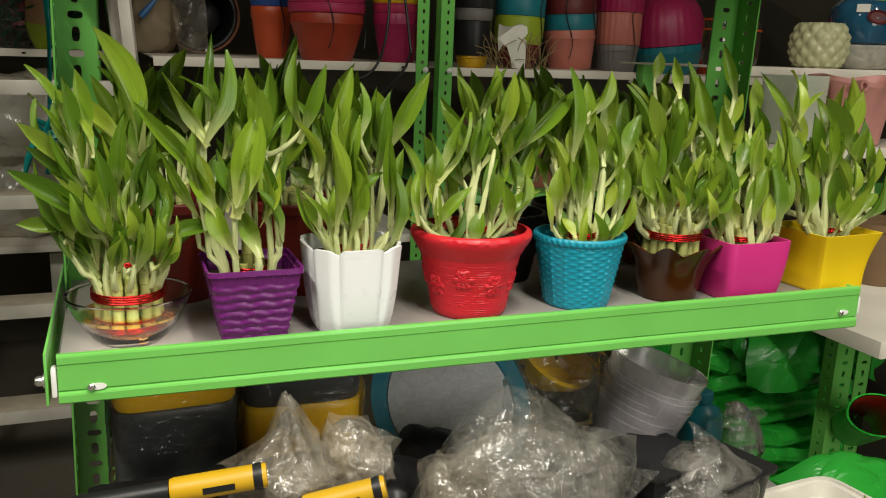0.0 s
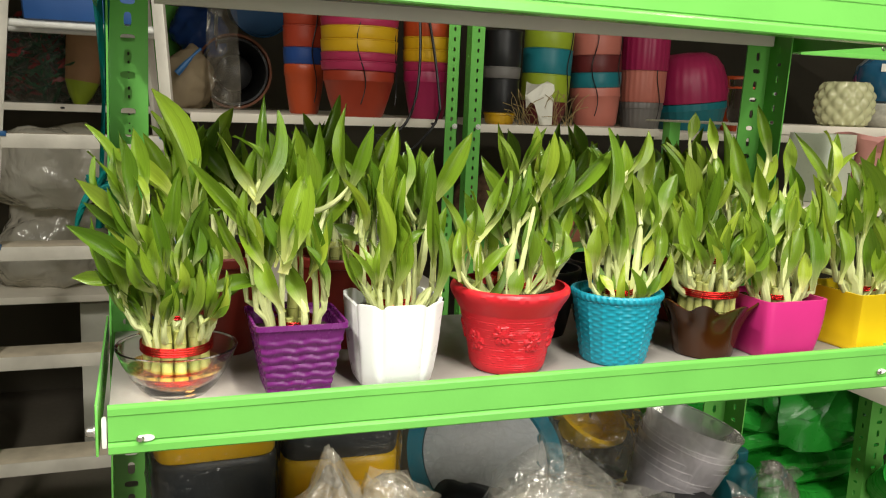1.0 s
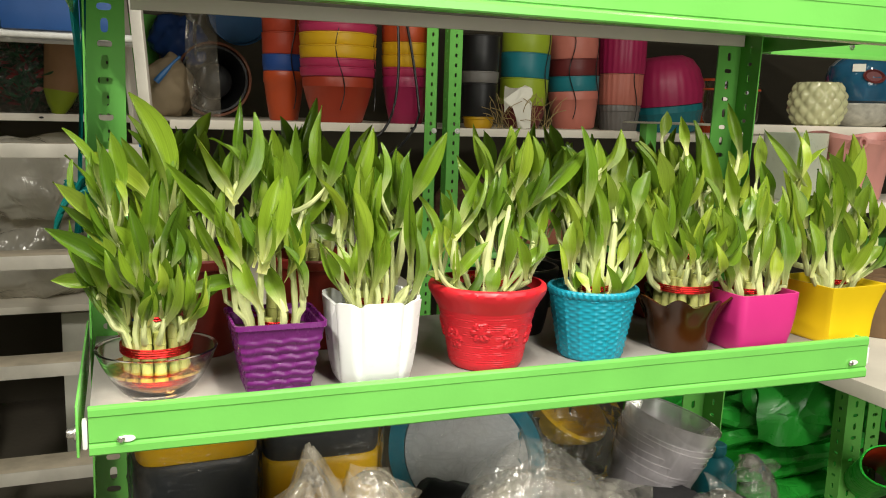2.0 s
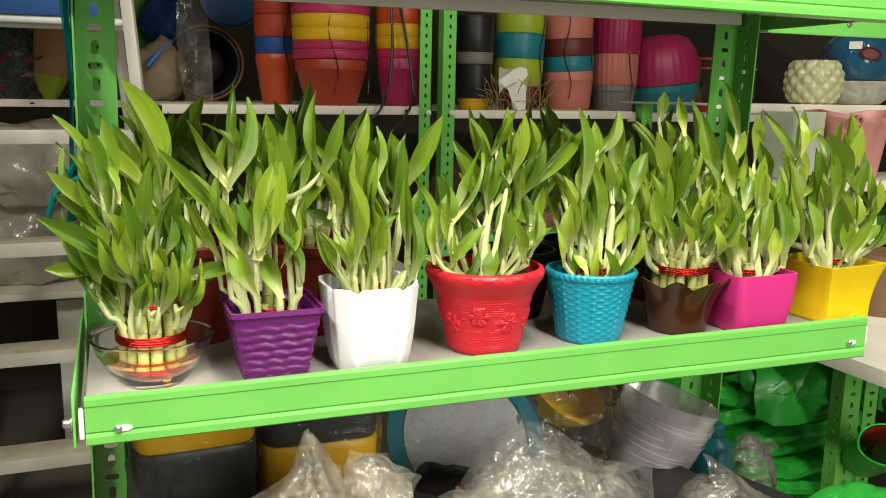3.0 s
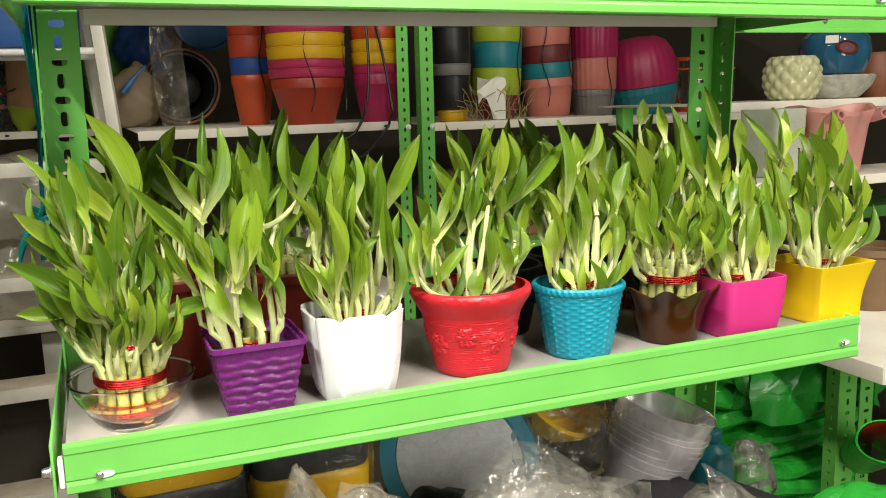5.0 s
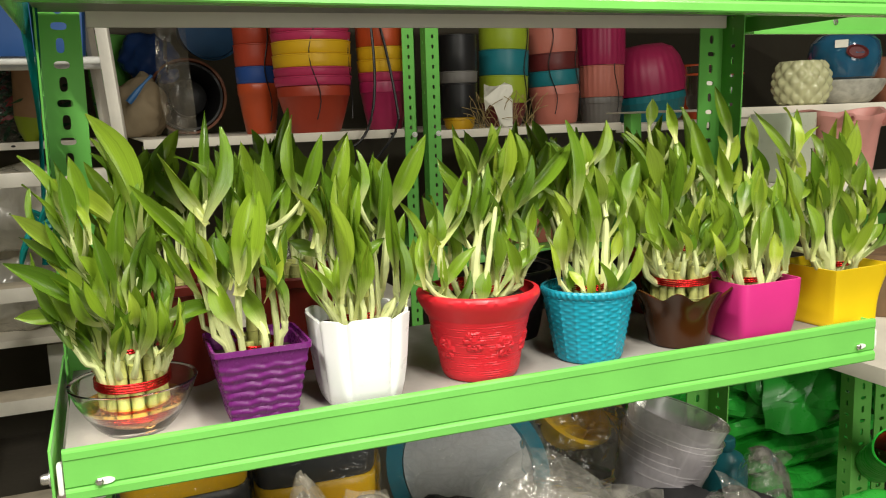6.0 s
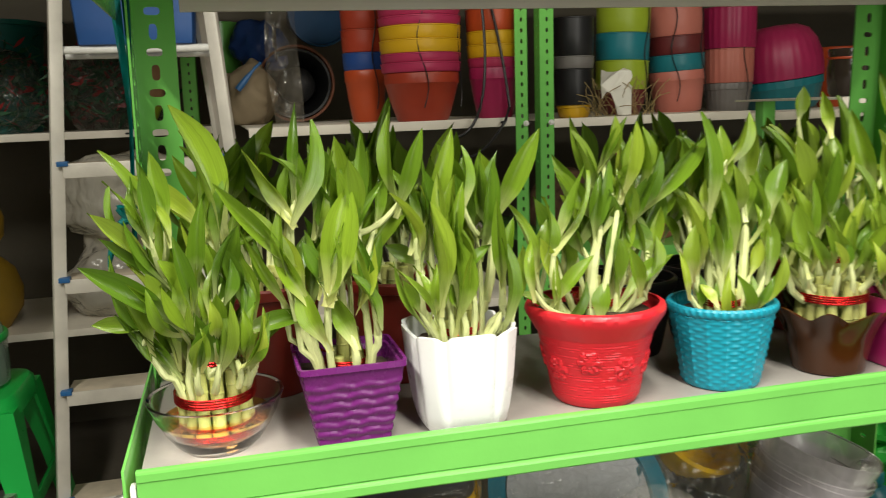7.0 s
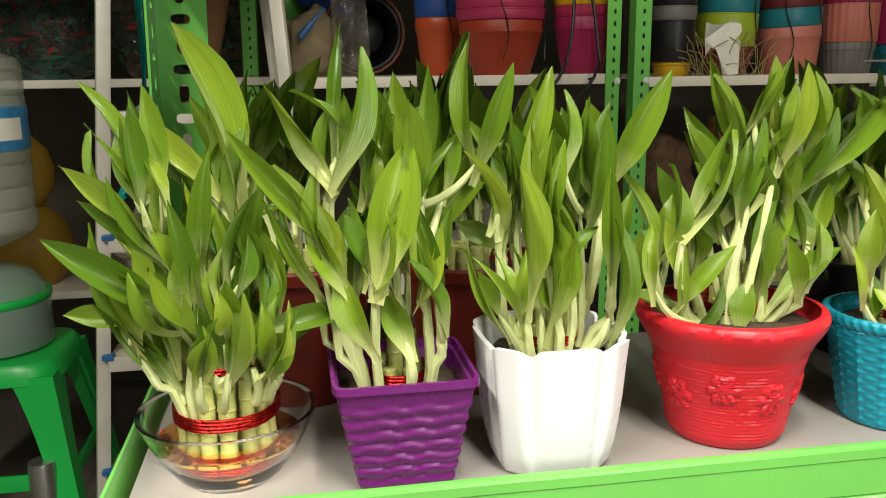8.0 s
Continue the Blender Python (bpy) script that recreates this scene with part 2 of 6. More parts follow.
    add_lathe(bm, prof, n, shape, m, False, cap)
    return bm


def add_tube(bm, pts, rads, n=8, cap=True):
    """A tube along points with a radius at each."""
    pts = [Vector(p) for p in pts]
    if not hasattr(rads, "__len__"):
        rads = [rads] * len(pts)
    rings, up = [], Vector((0.31, 0.17, 0.93))
    for i, p in enumerate(pts):
        d = (pts[min(i + 1, len(pts) - 1)] - pts[max(i - 1, 0)]).normalized()
        s = d.cross(up)
        if s.length < 0.05:
            s = d.cross(Vector((1, 0, 0)))
        s.normalize()
        u = s.cross(d)
        rings.append([bm.verts.new(p + rads[i] * (math.cos(2 * math.pi * k / n) * s + math.sin(2 * math.pi * k / n) * u)) for k in range(n)])
    for a, b in zip(rings, rings[1:]):
        for k in range(n):
            bm.faces.new((a[k], a[(k + 1) % n], b[(k + 1) % n], b[k]))
    if cap:
        bm.faces.new(rings[0])
        bm.faces.new(rings[-1])
    return rings


def tube(pts, rads, n=8):
    bm = bmesh.new()
    add_tube(bm, pts, rads, n)
    return bm


def arc(a, b, bow, n=8):
    """Points from a to b, bowed sideways by the vector bow."""
    a, b, bow = Vector(a), Vector(b), Vector(bow)
    return [a.lerp(b, i / n) + bow * math.sin(math.pi * i / n) for i in range(n + 1)]


def sq(a, r, p=5.0):
    """Radius at angle a of a rounded square whose half width is r."""
    c, s = abs(math.cos(a)), abs(math.sin(a))
    return r / (c ** p + s ** p) ** (1 / p)

# ---- the shop ----
def slab(name, x0, x1, y0, y1, z0, z1, material):
    ob = part(name, box(x0, x1, y0, y1, z0, z1), material, smooth=False)
    return tagged(ob, kind="structure")


slab("floor", -2.2, 3.4, -2.3, 2.5, -0.1, 0.0, FLOOR)
slab("ceiling", -2.2, 3.4, -2.3, 2.5, 2.6, 2.7, CEIL)
slab("wall_back", -2.2, 3.4, 2.5, 2.6, -0.1, 2.7, WALL)
slab("wall_left", -2.3, -2.2, -2.4, 2.6, -0.1, 2.7, WALL)
slab("wall_right", 3.4, 3.5, -2.4, 2.6, -0.1, 2.7, WALL)
slab("wall_front_1", -2.2, 0.45, -2.4, -2.3, -0.1, 2.7, WALL)
slab("wall_front_2", 1.55, 3.4, -2.4, -2.3, -0.1, 2.7, WALL)
slab("wall_front_3", 0.45, 1.55, -2.4, -2.3, 2.15, 2.7, WALL)
slab("wall_front_4", 0.45, 1.55, -2.4, -2.3, -0.1, 0.45, WALL)

# ---- slotted steel racks ----
def strip_with_slots(w, z0, z1, pitch, first, size, thick=0.0022, both=True):
    """An upright flat strip of width w along x with slots cut through, lying and standing in turn."""
    bm = bmesh.new()
    cx = w / 2
    zs = []
    z, k = first, 0
    while z < z1 - pitch:
        if z > z0 + pitch * 0.6:
            zs.append((z, k % 2))
        z += pitch
        k += 1
    edge = z0

    def quad(a, b, c, d):
        bm.faces.new([bm.verts.new((x, 0, zz)) for x, zz in (a, b, c, d)])
    n = 16
    for z, lying in zs:
        hw, hh = (size, size * 0.52) if lying else (size * 0.52, size)
        if not both:
            hw, hh = size * 0.45, size * 0.75
        za, zb = z - pitch / 2, z + pitch / 2
        if za > edge + 1e-5:
            quad((0, edge), (w, edge), (w, za), (0, za))
        rim, outer = [], []
        for i in range(n):
            a = 2 * math.pi * i / n
            c, s = math.cos(a), math.sin(a)
            q = (abs(c) ** 3.4 + abs(s) ** 3.4) ** (-1 / 3.4)
            rim.append(bm.verts.new((cx + hw * c * q, 0, z + hh * s * q)))
            g = 1 / max(abs(c), abs(s))
            outer.append(bm.verts.new((cx + w / 2 * c * g, 0, z + pitch / 2 * s * g)))
        for i in range(n):
            j = (i + 1) % n
            bm.faces.new((outer[i], outer[j], rim[j], rim[i]))
        edge = zb
    quad((0, edge), (w, edge), (w, z1), (0, z1))
    bmesh.ops.remove_doubles(bm, verts=bm.verts, dist=0.0002)
    bmesh.ops.recalc_face_normals(bm, faces=bm.faces)
    geo = bmesh.ops.extrude_face_region(bm, geom=list(bm.faces))
    bmesh.ops.translate(bm, vec=(0, thick, 0), verts=[v for v in geo["geom"] if isinstance(v, bmesh.types.BMVert)])
    return bm


def post(parent, x, y, z0, z1, w, side, lean=0.0, depth=None, pitch=0.0208, first=0.0, size=0.0075, both=True, material=None, turn=0.0, front=True):
    """An L-shaped slotted upright: one flange across, one running towards the viewer (side -1: at its left edge, 1: at its right)."""
    bm = strip_with_slots(w, z0, z1, pitch, first, size, both=both)
    other = strip_with_slots(depth or w, z0, z1, pitch, first + pitch / 2, size * 0.8, both=both)
    bmesh.ops.rotate(other, cent=(0, 0, 0), matrix=Matrix.Rotation(radians(-90 if front else 90), 3, "Z"), verts=other.verts)
    bmesh.ops.translate(other, vec=(0.0 if side < 0 else w, 0, 0), verts=other.verts)
    tmp = bpy.data.meshes.new("tmp")
    other.to_mesh(tmp)
    other.free()
    bm.from_mesh(tmp)
    bpy.data.meshes.remove(tmp)
    sh = Matrix.Identity(4)
    sh[0][2] = math.tan(radians(lean))
    return part("post", bm, material or GREEN, parent, m=Matrix.Translation((x, y, 0)) @ Matrix.Rotation(radians(turn), 4, "Z") @ sh, smooth=False)


def rail_section(x0, x1, y, z, h, lip, back, grow=0.0):
    """A rolled front rail: a rounded top roll, a flat face, a lower bead and a return."""
    sec = [(back, 0.0), (0.0022, 0.0), (0.0006, -0.0008), (0.0, -0.0025), (0.0, -0.0085), (0.0008, -0.0095), (0.0009, -h + 0.0128), (0.0022, -h + 0.0118), (0.0022, -h + 0.0112), (0.0002, -h + 0.0098), (-0.0006, -h + 0.008), (-0.0004, -h + 0.0015), (0.0012, -h), (lip, -h), (lip, -h + 0.0015), (0.004, -h + 0.002), (0.0045, -0.004), (back, -0.004)]
    bm = bmesh.new()
    n = 60
    rows = []
    for i in range(n + 1):
        x = x0 + (x1 - x0) * i / n
        wob = 0.0006 * noise.noise((x * 9, 0.3, z))
        tall = 1 + grow * i / n
        rows.append([bm.verts.new((x, y + py + wob, z + pz * tall + 0.4 * wob)) for py, pz in sec])
    m = len(sec)
    for a, b in zip(rows, rows[1:]):
        for k in range(m):
            bm.faces.new((a[k], a[(k + 1) % m], b[(k + 1) % m], b[k]))
    bm.faces.new(rows[0])
    bm.faces.new(rows[-1])
    return bm


def bolt(parent, x, y, z, r=0.0045, out=0.006, axis="y", material=None, name="bolt"):
    bm = bmesh.new()
    add_lathe(bm, [(r * 1.5, 0), (r * 1.5, 0.0012), (r, 0.0015), (r, out * 0.7), (r * 0.75, out), (0.0001, out)], 12)
    rot = {"y": pose(x, y, z, 90, 0, 0), "x": pose(x, y, z, 0, -90, 0)}[axis]
    return part(name, bm, material or ZINC, parent, m=rot)


TOP = 0.8           # top of the front rail
DECK = 0.786        # the panel on which the pots stand
LEAN = 1.8
rack = thing("display_rack", "bright green slotted steel rack with deep shelves", "shelf rack")
# Both posts are carried up to the unseen shelves added above.
post(rack, -0.018, 0.315, 0.0, 2.05, 0.045, -1, LEAN, pitch=0.0213, first=0.0085, size=0.0082)
post(rack, 0.8535, 0.312, 0.0, 2.05, 0.041, 1, 4.1, depth=0.045, pitch=0.0213, first=0.01, size=0.0062)


def shelf(z, right, rear_z, rear_h):
    part("shelf_panel", box(0.0, right, 0.006, 0.31, z - 0.018, z - 0.014, 0.001), PANEL, rack, "grey painted steel shelf panel, dusty")
    part("front_rail", rail_section(0.0, right, 0.0, z, 0.0455, 0.02, 0.006, 0.16), GREEN, rack, smooth=False)
    part("side_rail", box(-0.0105, -0.008, 0.001, 0.33, z - 0.046, z + 0.002, 0.0008), GREEN, rack)
    part("side_rail", box(right + 0.004, right + 0.0065, 0.012, 0.31, z - 0.044, z - 0.004, 0.0008), GREEN, rack)
    part("rear_rail", box(0.052, right - 0.012, 0.3, 0.304, rear_z, rear_z + rear_h, 0.001), WHITE_STEEL, rack, "white steel rear rail under the shelf")
    for bx in (0.027, right - 0.028):
        bm = lathe([(0.0001, 0), (0.0032, 0), (0.0036, 0.002), (0.0022, 0.0035), (0.0001, 0.0036)], 10)
        part("bolt", bm, ZINC, rack, m=pose(bx, -0.0002, z - 0.0315, 90, 0, 0))
        slot = lathe([(0.0001, 0), (0.0075, 0), (0.0075, 0.0009), (0.0001, 0.001)], 16, lambda a, r, zz, i: (r * math.cos(a), 0.42 * r * math.sin(a), zz))
        part("bolt_slot", slot, CLIP, rack, "pale slot plate behind a bolt", m=pose(bx + 0.005, 0.0002, z - 0.0315, 90, 0, 0))
    part("corner_clip", box(-0.0055, -0.0008, 0.0, 0.012, z - 0.039, z - 0.012, 0.002), CLIP, rack, "white plastic corner clip")
    part("corner_clip", box(right + 0.0005, right + 0.0035, 0.001, 0.014, z - 0.036, z - 0.014, 0.001), CLIP, rack, "white plastic corner clip")
    bolt(rack, -0.0105, 0.006, z - 0.024, 0.0048, 0.008, "x", ZINC)


shelf(TOP, 0.914, 0.748, 0.034)
shelf(1.2125, 0.945, 1.177, 0.021)
# Two unseen shelves, added to block lamp light to the rack behind.
shelf(1.625, 0.945, 1.59, 0.021)
shelf(2.0, 0.945, 1.965, 0.021)
bolt(rack, 0.937, 0.3135, 1.047, 0.0045, 0.006)
bolt(rack, 0.042, 0.3135, 0.782, 0.0045, 0.006)

# ---- the row of pots on the display shelf ----
ROW = "plant pots in a row along the front of the shelf"


def hollow(prof_out, wall, floor_z):
    """Closes an outer profile (bottom to rim) with a wall and an inner floor."""
    inner = [(max(r - wall, 0.002), z) for r, z in reversed(prof_out) if z > floor_z]
    return [(0.0001, prof_out[0][1])] + prof_out + inner + [(0.0001, floor_z)]


def curve_profile(r0, r1, h, bulge=0.0, n=10):
    return [(r0 + (r1 - r0) * (i / n) + bulge * math.sin(math.pi * i / n), h * i / n) for i in range(n + 1)]


def round_off(prof, r=0.004):
    (ra, za) = prof[0]
    return [(ra - r, za), (ra - r * 0.3, za + r * 0.25), (ra, za + r)] + prof[1:]


def soil(parent, r, z, square=0.0, turn=0.0):
    bm = bmesh.new()
    def shp(a, rr, zz, i):
        q = sq(a, rr, square) if square else rr
        return (q * math.cos(a), q * math.sin(a), zz + 0.003 * noise.noise((rr * 90 * math.cos(a), rr * 90 * math.sin(a), 1.7)))
    add_lathe(bm, [(r, z - 0.004), (r, z), (r * 0.75, z + 0.001), (r * 0.5, z + 0.002), (r * 0.25, z + 0.002), (0.0001, z + 0.002)], 24, shp)
    return part("soil", bm, SOIL, parent, "dark brown soil", m=pose(0, 0, 0, 0, 0, turn))


def square_pot(name, label, x, y, r0, r1, h, material, bulge, turn=0.0, p=14.0, wave=None, lip=0.0, tilt=0.0):
    pot = thing(name, label, "plant pot", pose(x, y, DECK, 0, tilt, turn), ROW)
    n = 14 if wave is None else 44
    prof = round_off(curve_profile(r0, r1, h, bulge, n), 0.003)
    if lip:
        prof += [(r1 + lip, h + 0.001), (r1 + lip, h + 0.006)]
    def shp(a, r, z, i):
        a2 = a + radians(45)
        q = sq(a2, r, p)
        if wave and i < len(prof) and i > 3:
            q += wave(a2, z, h) 
        return (q * math.cos(a2), q * math.sin(a2), z)
    full = hollow(prof, 0.0025, h * 0.12)
    part("pot_body", lathe(full, 96, shp), material, pot)
    return pot


# glass bowl with water
bowl = thing("glass_bowl", "round clear glass bowl with water at its base", "bowl", pose(0.0625, 0.07, DECK) @ Matrix.Diagonal((1.07, 1.07, 1.0, 1)), ROW)
GLASS = mat("clear_glass", (0.97, 0.97, 0.95), 0.03, 0.0, 10, 0.0, trans=1.0, ior=1.45)
WATER = mat("tea_coloured_water", (0.8, 0.4, 0.11), 0.02, 0.0, 10, 0.0, trans=1.0, ior=1.33)
outer = [(0.022, 0.0), (0.027, 0.001), (0.034, 0.008), (0.042, 0.02), (0.0485, 0.033), (0.0525, 0.044), (0.054, 0.0475), (0.0535, 0.049)]
inner = [(0.051, 0.0475), (0.046, 0.033), (0.0395, 0.021), (0.031, 0.009), (0.02, 0.004)]
part("bowl_body", lathe([(0.0001, 0.0)] + outer + inner + [(0.0001, 0.004)], 64), GLASS, bowl).visible_shadow = False
part("water", lathe([(0.0001, 0.0045), (0.0195, 0.0046), (0.0303, 0.0096), (0.0388, 0.0212), (0.0437, 0.0295), (0.0001, 0.0295)], 48), WATER, bowl, "shallow brownish water").visible_shadow = False


def ripple(a, z, h):
    # rows of long lens-shaped ridges, shifted from row to row
    row = z / h * 8.0
    k = math.floor(row)
    v = row - k
    u = math.atan2(math.sin(a), math.cos(a)) / (math.pi / 2) * 3.0 + 0.5 * (k % 2) + 0.22 * math.sin(k * 2.1)
    s = abs(math.sin(math.pi * u))
    mid = 0.5 + 0.28 * (s - 0.5)
    d = abs(v - mid)
    return 0.0017 * max(0.0, 1 - (d / (0.32 + 0.16 * s)) ** 2) - 0.0006 if z < h * 0.88 else 0.0


pot_a = square_pot("square_pot", "purple plastic square pot with rippled sides", 0.1755, 0.0580, 0.030, 0.0436, 0.070, PURPLE, 0.0, 0, 16, ripple, 0.0022)
soil(pot_a, 0.039, 0.058, 16)

# white scalloped pot: four broad faces, four narrow fluted corners
white_pot = thing("scalloped_pot", "glossy white plastic pot with fluted corners and wavy rim", "plant pot", pose(0.2775, 0.060, DECK) @ Matrix.Diagonal((1.12, 1.12, 1.0, 1)), ROW)


def flute(a, r, z, i):
    # four broad faces and four narrower corner faces, a soft groove between neighbours
    best, groove = 9.0, 0.0
    for k in range(8):
        c = math.pi / 4 * k
        d = math.atan2(math.sin(a - c), math.cos(a - c))
        if abs(d) < 1.2:
            reach = 1.0 if k % 2 == 0 else 1.12
            best = min(best, reach * (1 - 0.1 * d * d) / max(math.cos(d), 0.2))
    for k in range(8):
        c = math.pi / 4 * k + (0.11 if k % 2 == 0 else -0.11) + math.pi / 8
        d = math.atan2(math.sin(a - c), math.cos(a - c))
        groove = max(groove, math.exp(-(d / 0.075) ** 2))
    t = min(1.0, z / 0.03)
    q = r * (best - 0.11 * groove * t)
    dz = -0.005 * groove if z > 0.081 else 0.0
    return (q * math.cos(a), q * math.sin(a), z + dz)


wp = [(0.0285, 0.0), (0.032, 0.001), (0.0342, 0.005), (0.0372, 0.018), (0.0395, 0.034), (0.0413, 0.052), (0.0425, 0.07), (0.0434, 0.082), (0.0442, 0.0905)]
part("pot_body", lathe(hollow(wp, 0.003, 0.01), 144, flute), WHITE, white_pot)
soil(white_pot, 0.0345, 0.076)

# red round pot with a rolled rim and raised flowers
red_pot = thing("flower_relief_pot", "red plastic round pot with raised flower pattern", "plant pot", pose(0.418, 0.076, DECK) @ Matrix.Diagonal((1.07, 1.07, 1.16, 1)), ROW)


def flowers(a, r, z, i):
    q = r
    if 0.012 < z < 0.052 and i < 60:
        u = a / (2 * math.pi) * 9
        du, dz = (u - round(u)) * 2 * math.pi * r / 9, z - (0.036 + 0.005 * math.sin(round(u) * 2.3))
        d, an = math.hypot(du, dz), math.atan2(dz, du)
        pet = 0.0105 * (0.72 + 0.28 * abs(math.cos(3 * an)))
        if d < 0.003:
            q += 0.0022
        elif d < pet:
            q += 0.0021 * abs(math.cos(4 * an)) ** 0.5
        else:
            q += 0.0006 * max(0, noise.noise((a * 22, z * 420, 0.0)))
    q += 0.00025 * math.sin(z * 2600 + 2 * noise.noise((a * 8, z * 90, 4)))
    return (q * math.cos(a), q * math.sin(a), z)


rp = [(0.031, 0.0), (0.0365, 0.001), (0.039, 0.005)] + [(0.0395 + 0.0125 * t / 50 - 0.001 * math.sin(math.pi * t / 50), 0.006 + 0.053 * t / 50) for t in range(51)] + [(0.0535, 0.0605), (0.056, 0.065), (0.0592, 0.0695), (0.0618, 0.074), (0.0625, 0.078), (0.0615, 0.081), (0.0595, 0.0822)]
part("pot_body", lathe(hollow(rp, 0.003, 0.008), 200, flowers), RED, red_pot)
soil(red_pot, 0.0535, 0.072)

# turquoise basket-weave pot
blue_pot = thing("woven_pattern_pot", "turquoise plastic round pot with basket-weave pattern", "plant pot", pose(0.553, 0.073, DECK) @ Matrix.Diagonal((1.0, 1.0, 1.12, 1)), ROW)


def weave(a, r, z, i):
    q = r
    if 0.002 < z < 0.067 and i < 80:
        row = z / 0.0034
        k = math.floor(row)
        col = a / (2 * math.pi) * 34
        band = abs(math.sin(math.pi * row))
        over = math.cos(math.pi * (col + (k % 2)))
        stake = math.exp(-(((col % 2) - 1.0) / 0.16) ** 2)
        q += 0.0009 * band * (0.45 + 0.55 * over) + 0.0009 * stake
    elif z >= 0.067 and i < 90:
        q += 0.0007 * math.sin(a * 46 + z * 500)
    return (q * math.cos(a), q * math.sin(a), z)


bp = [(0.033, 0.0), (0.0365, 0.001)] + [(0.037 + 0.0135 * t / 76, 0.002 + 0.065 * t / 76) for t in range(77)] + [(0.0522, 0.068), (0.0535, 0.0705), (0.0535, 0.0735), (0.052, 0.0752)]
part("pot_body", lathe(hollow(bp, 0.003, 0.008), 208, weave), BLUE, blue_pot)
soil(blue_pot, 0.0465, 0.064)

# low brown pot with a frilled rim
brown_pot = thing("frilled_pot", "low dark brown pot with frilled wavy rim", "plant pot", pose(0.678, 0.072, DECK) @ Matrix.Diagonal((1.06, 1.06, 1.26, 1)), ROW)


def frill(a, r, z, i):
    t = max(0.0, (z - 0.03) / 0.02)
    w = math.sin(a * 8 + 0.6)
    return ((r + 0.006 * t * w) * math.cos(a), (r + 0.006 * t * w) * math.sin(a), z + 0.0042 * t * w)


fp = [(0.03, 0.0), (0.033, 0.001)] + [(0.0335 + 0.011 * (t / 12) + 0.009 * (t / 12) ** 4, 0.002 + 0.05 * t / 12) for t in range(13)]
part("pot_body", lathe(hollow(fp, 0.003, 0.006), 128, frill), BROWN, brown_pot)

pot_p = square_pot("square_pot", "magenta plastic square pot with smooth sides", 0.766, 0.058, 0.0365, 0.0455, 0.0735, PINK, 0.002, 1, 12)
soil(pot_p, 0.041, 0.062, 9, 0)
pot_y = square_pot("square_pot", "bright yellow plastic square pot with flared sides", 0.906, 0.064, 0.0385, 0.0505, 0.0765, YELLOW, -0.0035, 4, 26)
soil(pot_y, 0.0425, 0.064, 20, 0)

# second row behind
def back_pot(x, y, r0, r1, h, material, label):
    p = thing("round_pot", label, "plant pot", pose(x, y, DECK), "pots in the second row on the shelf")
    prof = round_off(curve_profile(r0, r1, h - 0.012, 0.0, 6)) + [(r1 + 0.003, h - 0.011), (r1 + 0.004, h - 0.002), (r1 + 0.0025, h)]
    part("pot_body", lathe(hollow(prof, 0.003, 0.01), 40), material, p)
    soil(p, r1 - 0.002, h - 0.016)
    return p


BACK = ((0.115, 0.215, 0.042, 0.056, 0.115, DARKRED), (0.255, 0.215, 0.042, 0.056, 0.11, DARKRED), (0.515, 0.2, 0.036, 0.05, 0.088, BLACK), (0.63, 0.225, 0.042, 0.055, 0.09, BLACK), (0.76, 0.225, 0.042, 0.055, 0.09, DARKRED))
for bx, by, r0, r1, bh, bmaterial in BACK:
    back_pot(bx, by, r0, r1, bh, bmaterial, "dark red plastic round pot behind the front row" if bmaterial is DARKRED else "black plastic round pot behind the front row")

# ---- lucky bamboo: where the main shoots and blades stand ----
# leaves: base x y z, tip x y z, width; stems: three points and a radius
BOWL_LEAVES_A = (
    (0.075, 0.074, 0.972, 0.045, 0.081, 1.076, 0.0272),
    (0.068, 0.08, 0.964, 0.002, 0.093, 1.02, 0.0194),
    (0.076, 0.078, 0.958, 0.109, 0.091, 0.965, 0.008),
    (0.023, 0.051, 0.969, 0.02, 0.05, 1.03, 0.0121),
    (0.015, 0.086, 0.989, -0.014, 0.09, 1.043, 0.0126),
    (0.016, 0.084, 0.965, -0.007, 0.073, 1.014, 0.008),
    (0.029, 0.068, 0.94, -0.022, 0.06, 0.995, 0.0102),
    (0.029, 0.071, 0.932, -0.018, 0.073, 0.973, 0.0085),
    (0.037, 0.038, 0.905, -0.028, 0.03, 0.957, 0.0198),
    (0.018, 0.043, 0.902, -0.028, 0.056, 0.906, 0.0133),
    (0.03, 0.052, 0.865, -0.007, 0.042, 0.915, 0.0192),
    (0.052, 0.052, 0.863, 0.035, 0.042, 0.926, 0.0203),
)
BOWL_LEAVES_B = (
    (0.06, 0.049, 0.858, 0.052, 0.038, 0.912, 0.0214),
    (0.036, 0.05, 0.976, 0.027, 0.061, 1.042, 0.0143),
    (0.052, 0.042, 0.914, 0.041, 0.033, 0.976, 0.0132),
    (0.058, 0.056, 0.917, 0.064, 0.067, 0.963, 0.0168),
    (0.067, 0.043, 0.91, 0.072, 0.057, 0.948, 0.0122),
    (0.075, 0.048, 0.917, 0.083, 0.053, 0.953, 0.0111),
    (0.089, 0.042, 0.896, 0.094, 0.055, 0.932, 0.0133),
    (0.087, 0.05, 0.89, 0.148, 0.064, 0.895, 0.0168),
    (0.081, 0.054, 0.883, 0.067, 0.048, 0.907, 0.0146),
    (0.078, 0.045, 0.869, 0.087, 0.034, 0.887, 0.0101),
    (0.043, 0.056, 0.928, 0.028, 0.042, 0.957, 0.019),
    (0.047, 0.043, 0.904, 0.049, 0.047, 0.95, 0.0166),
)
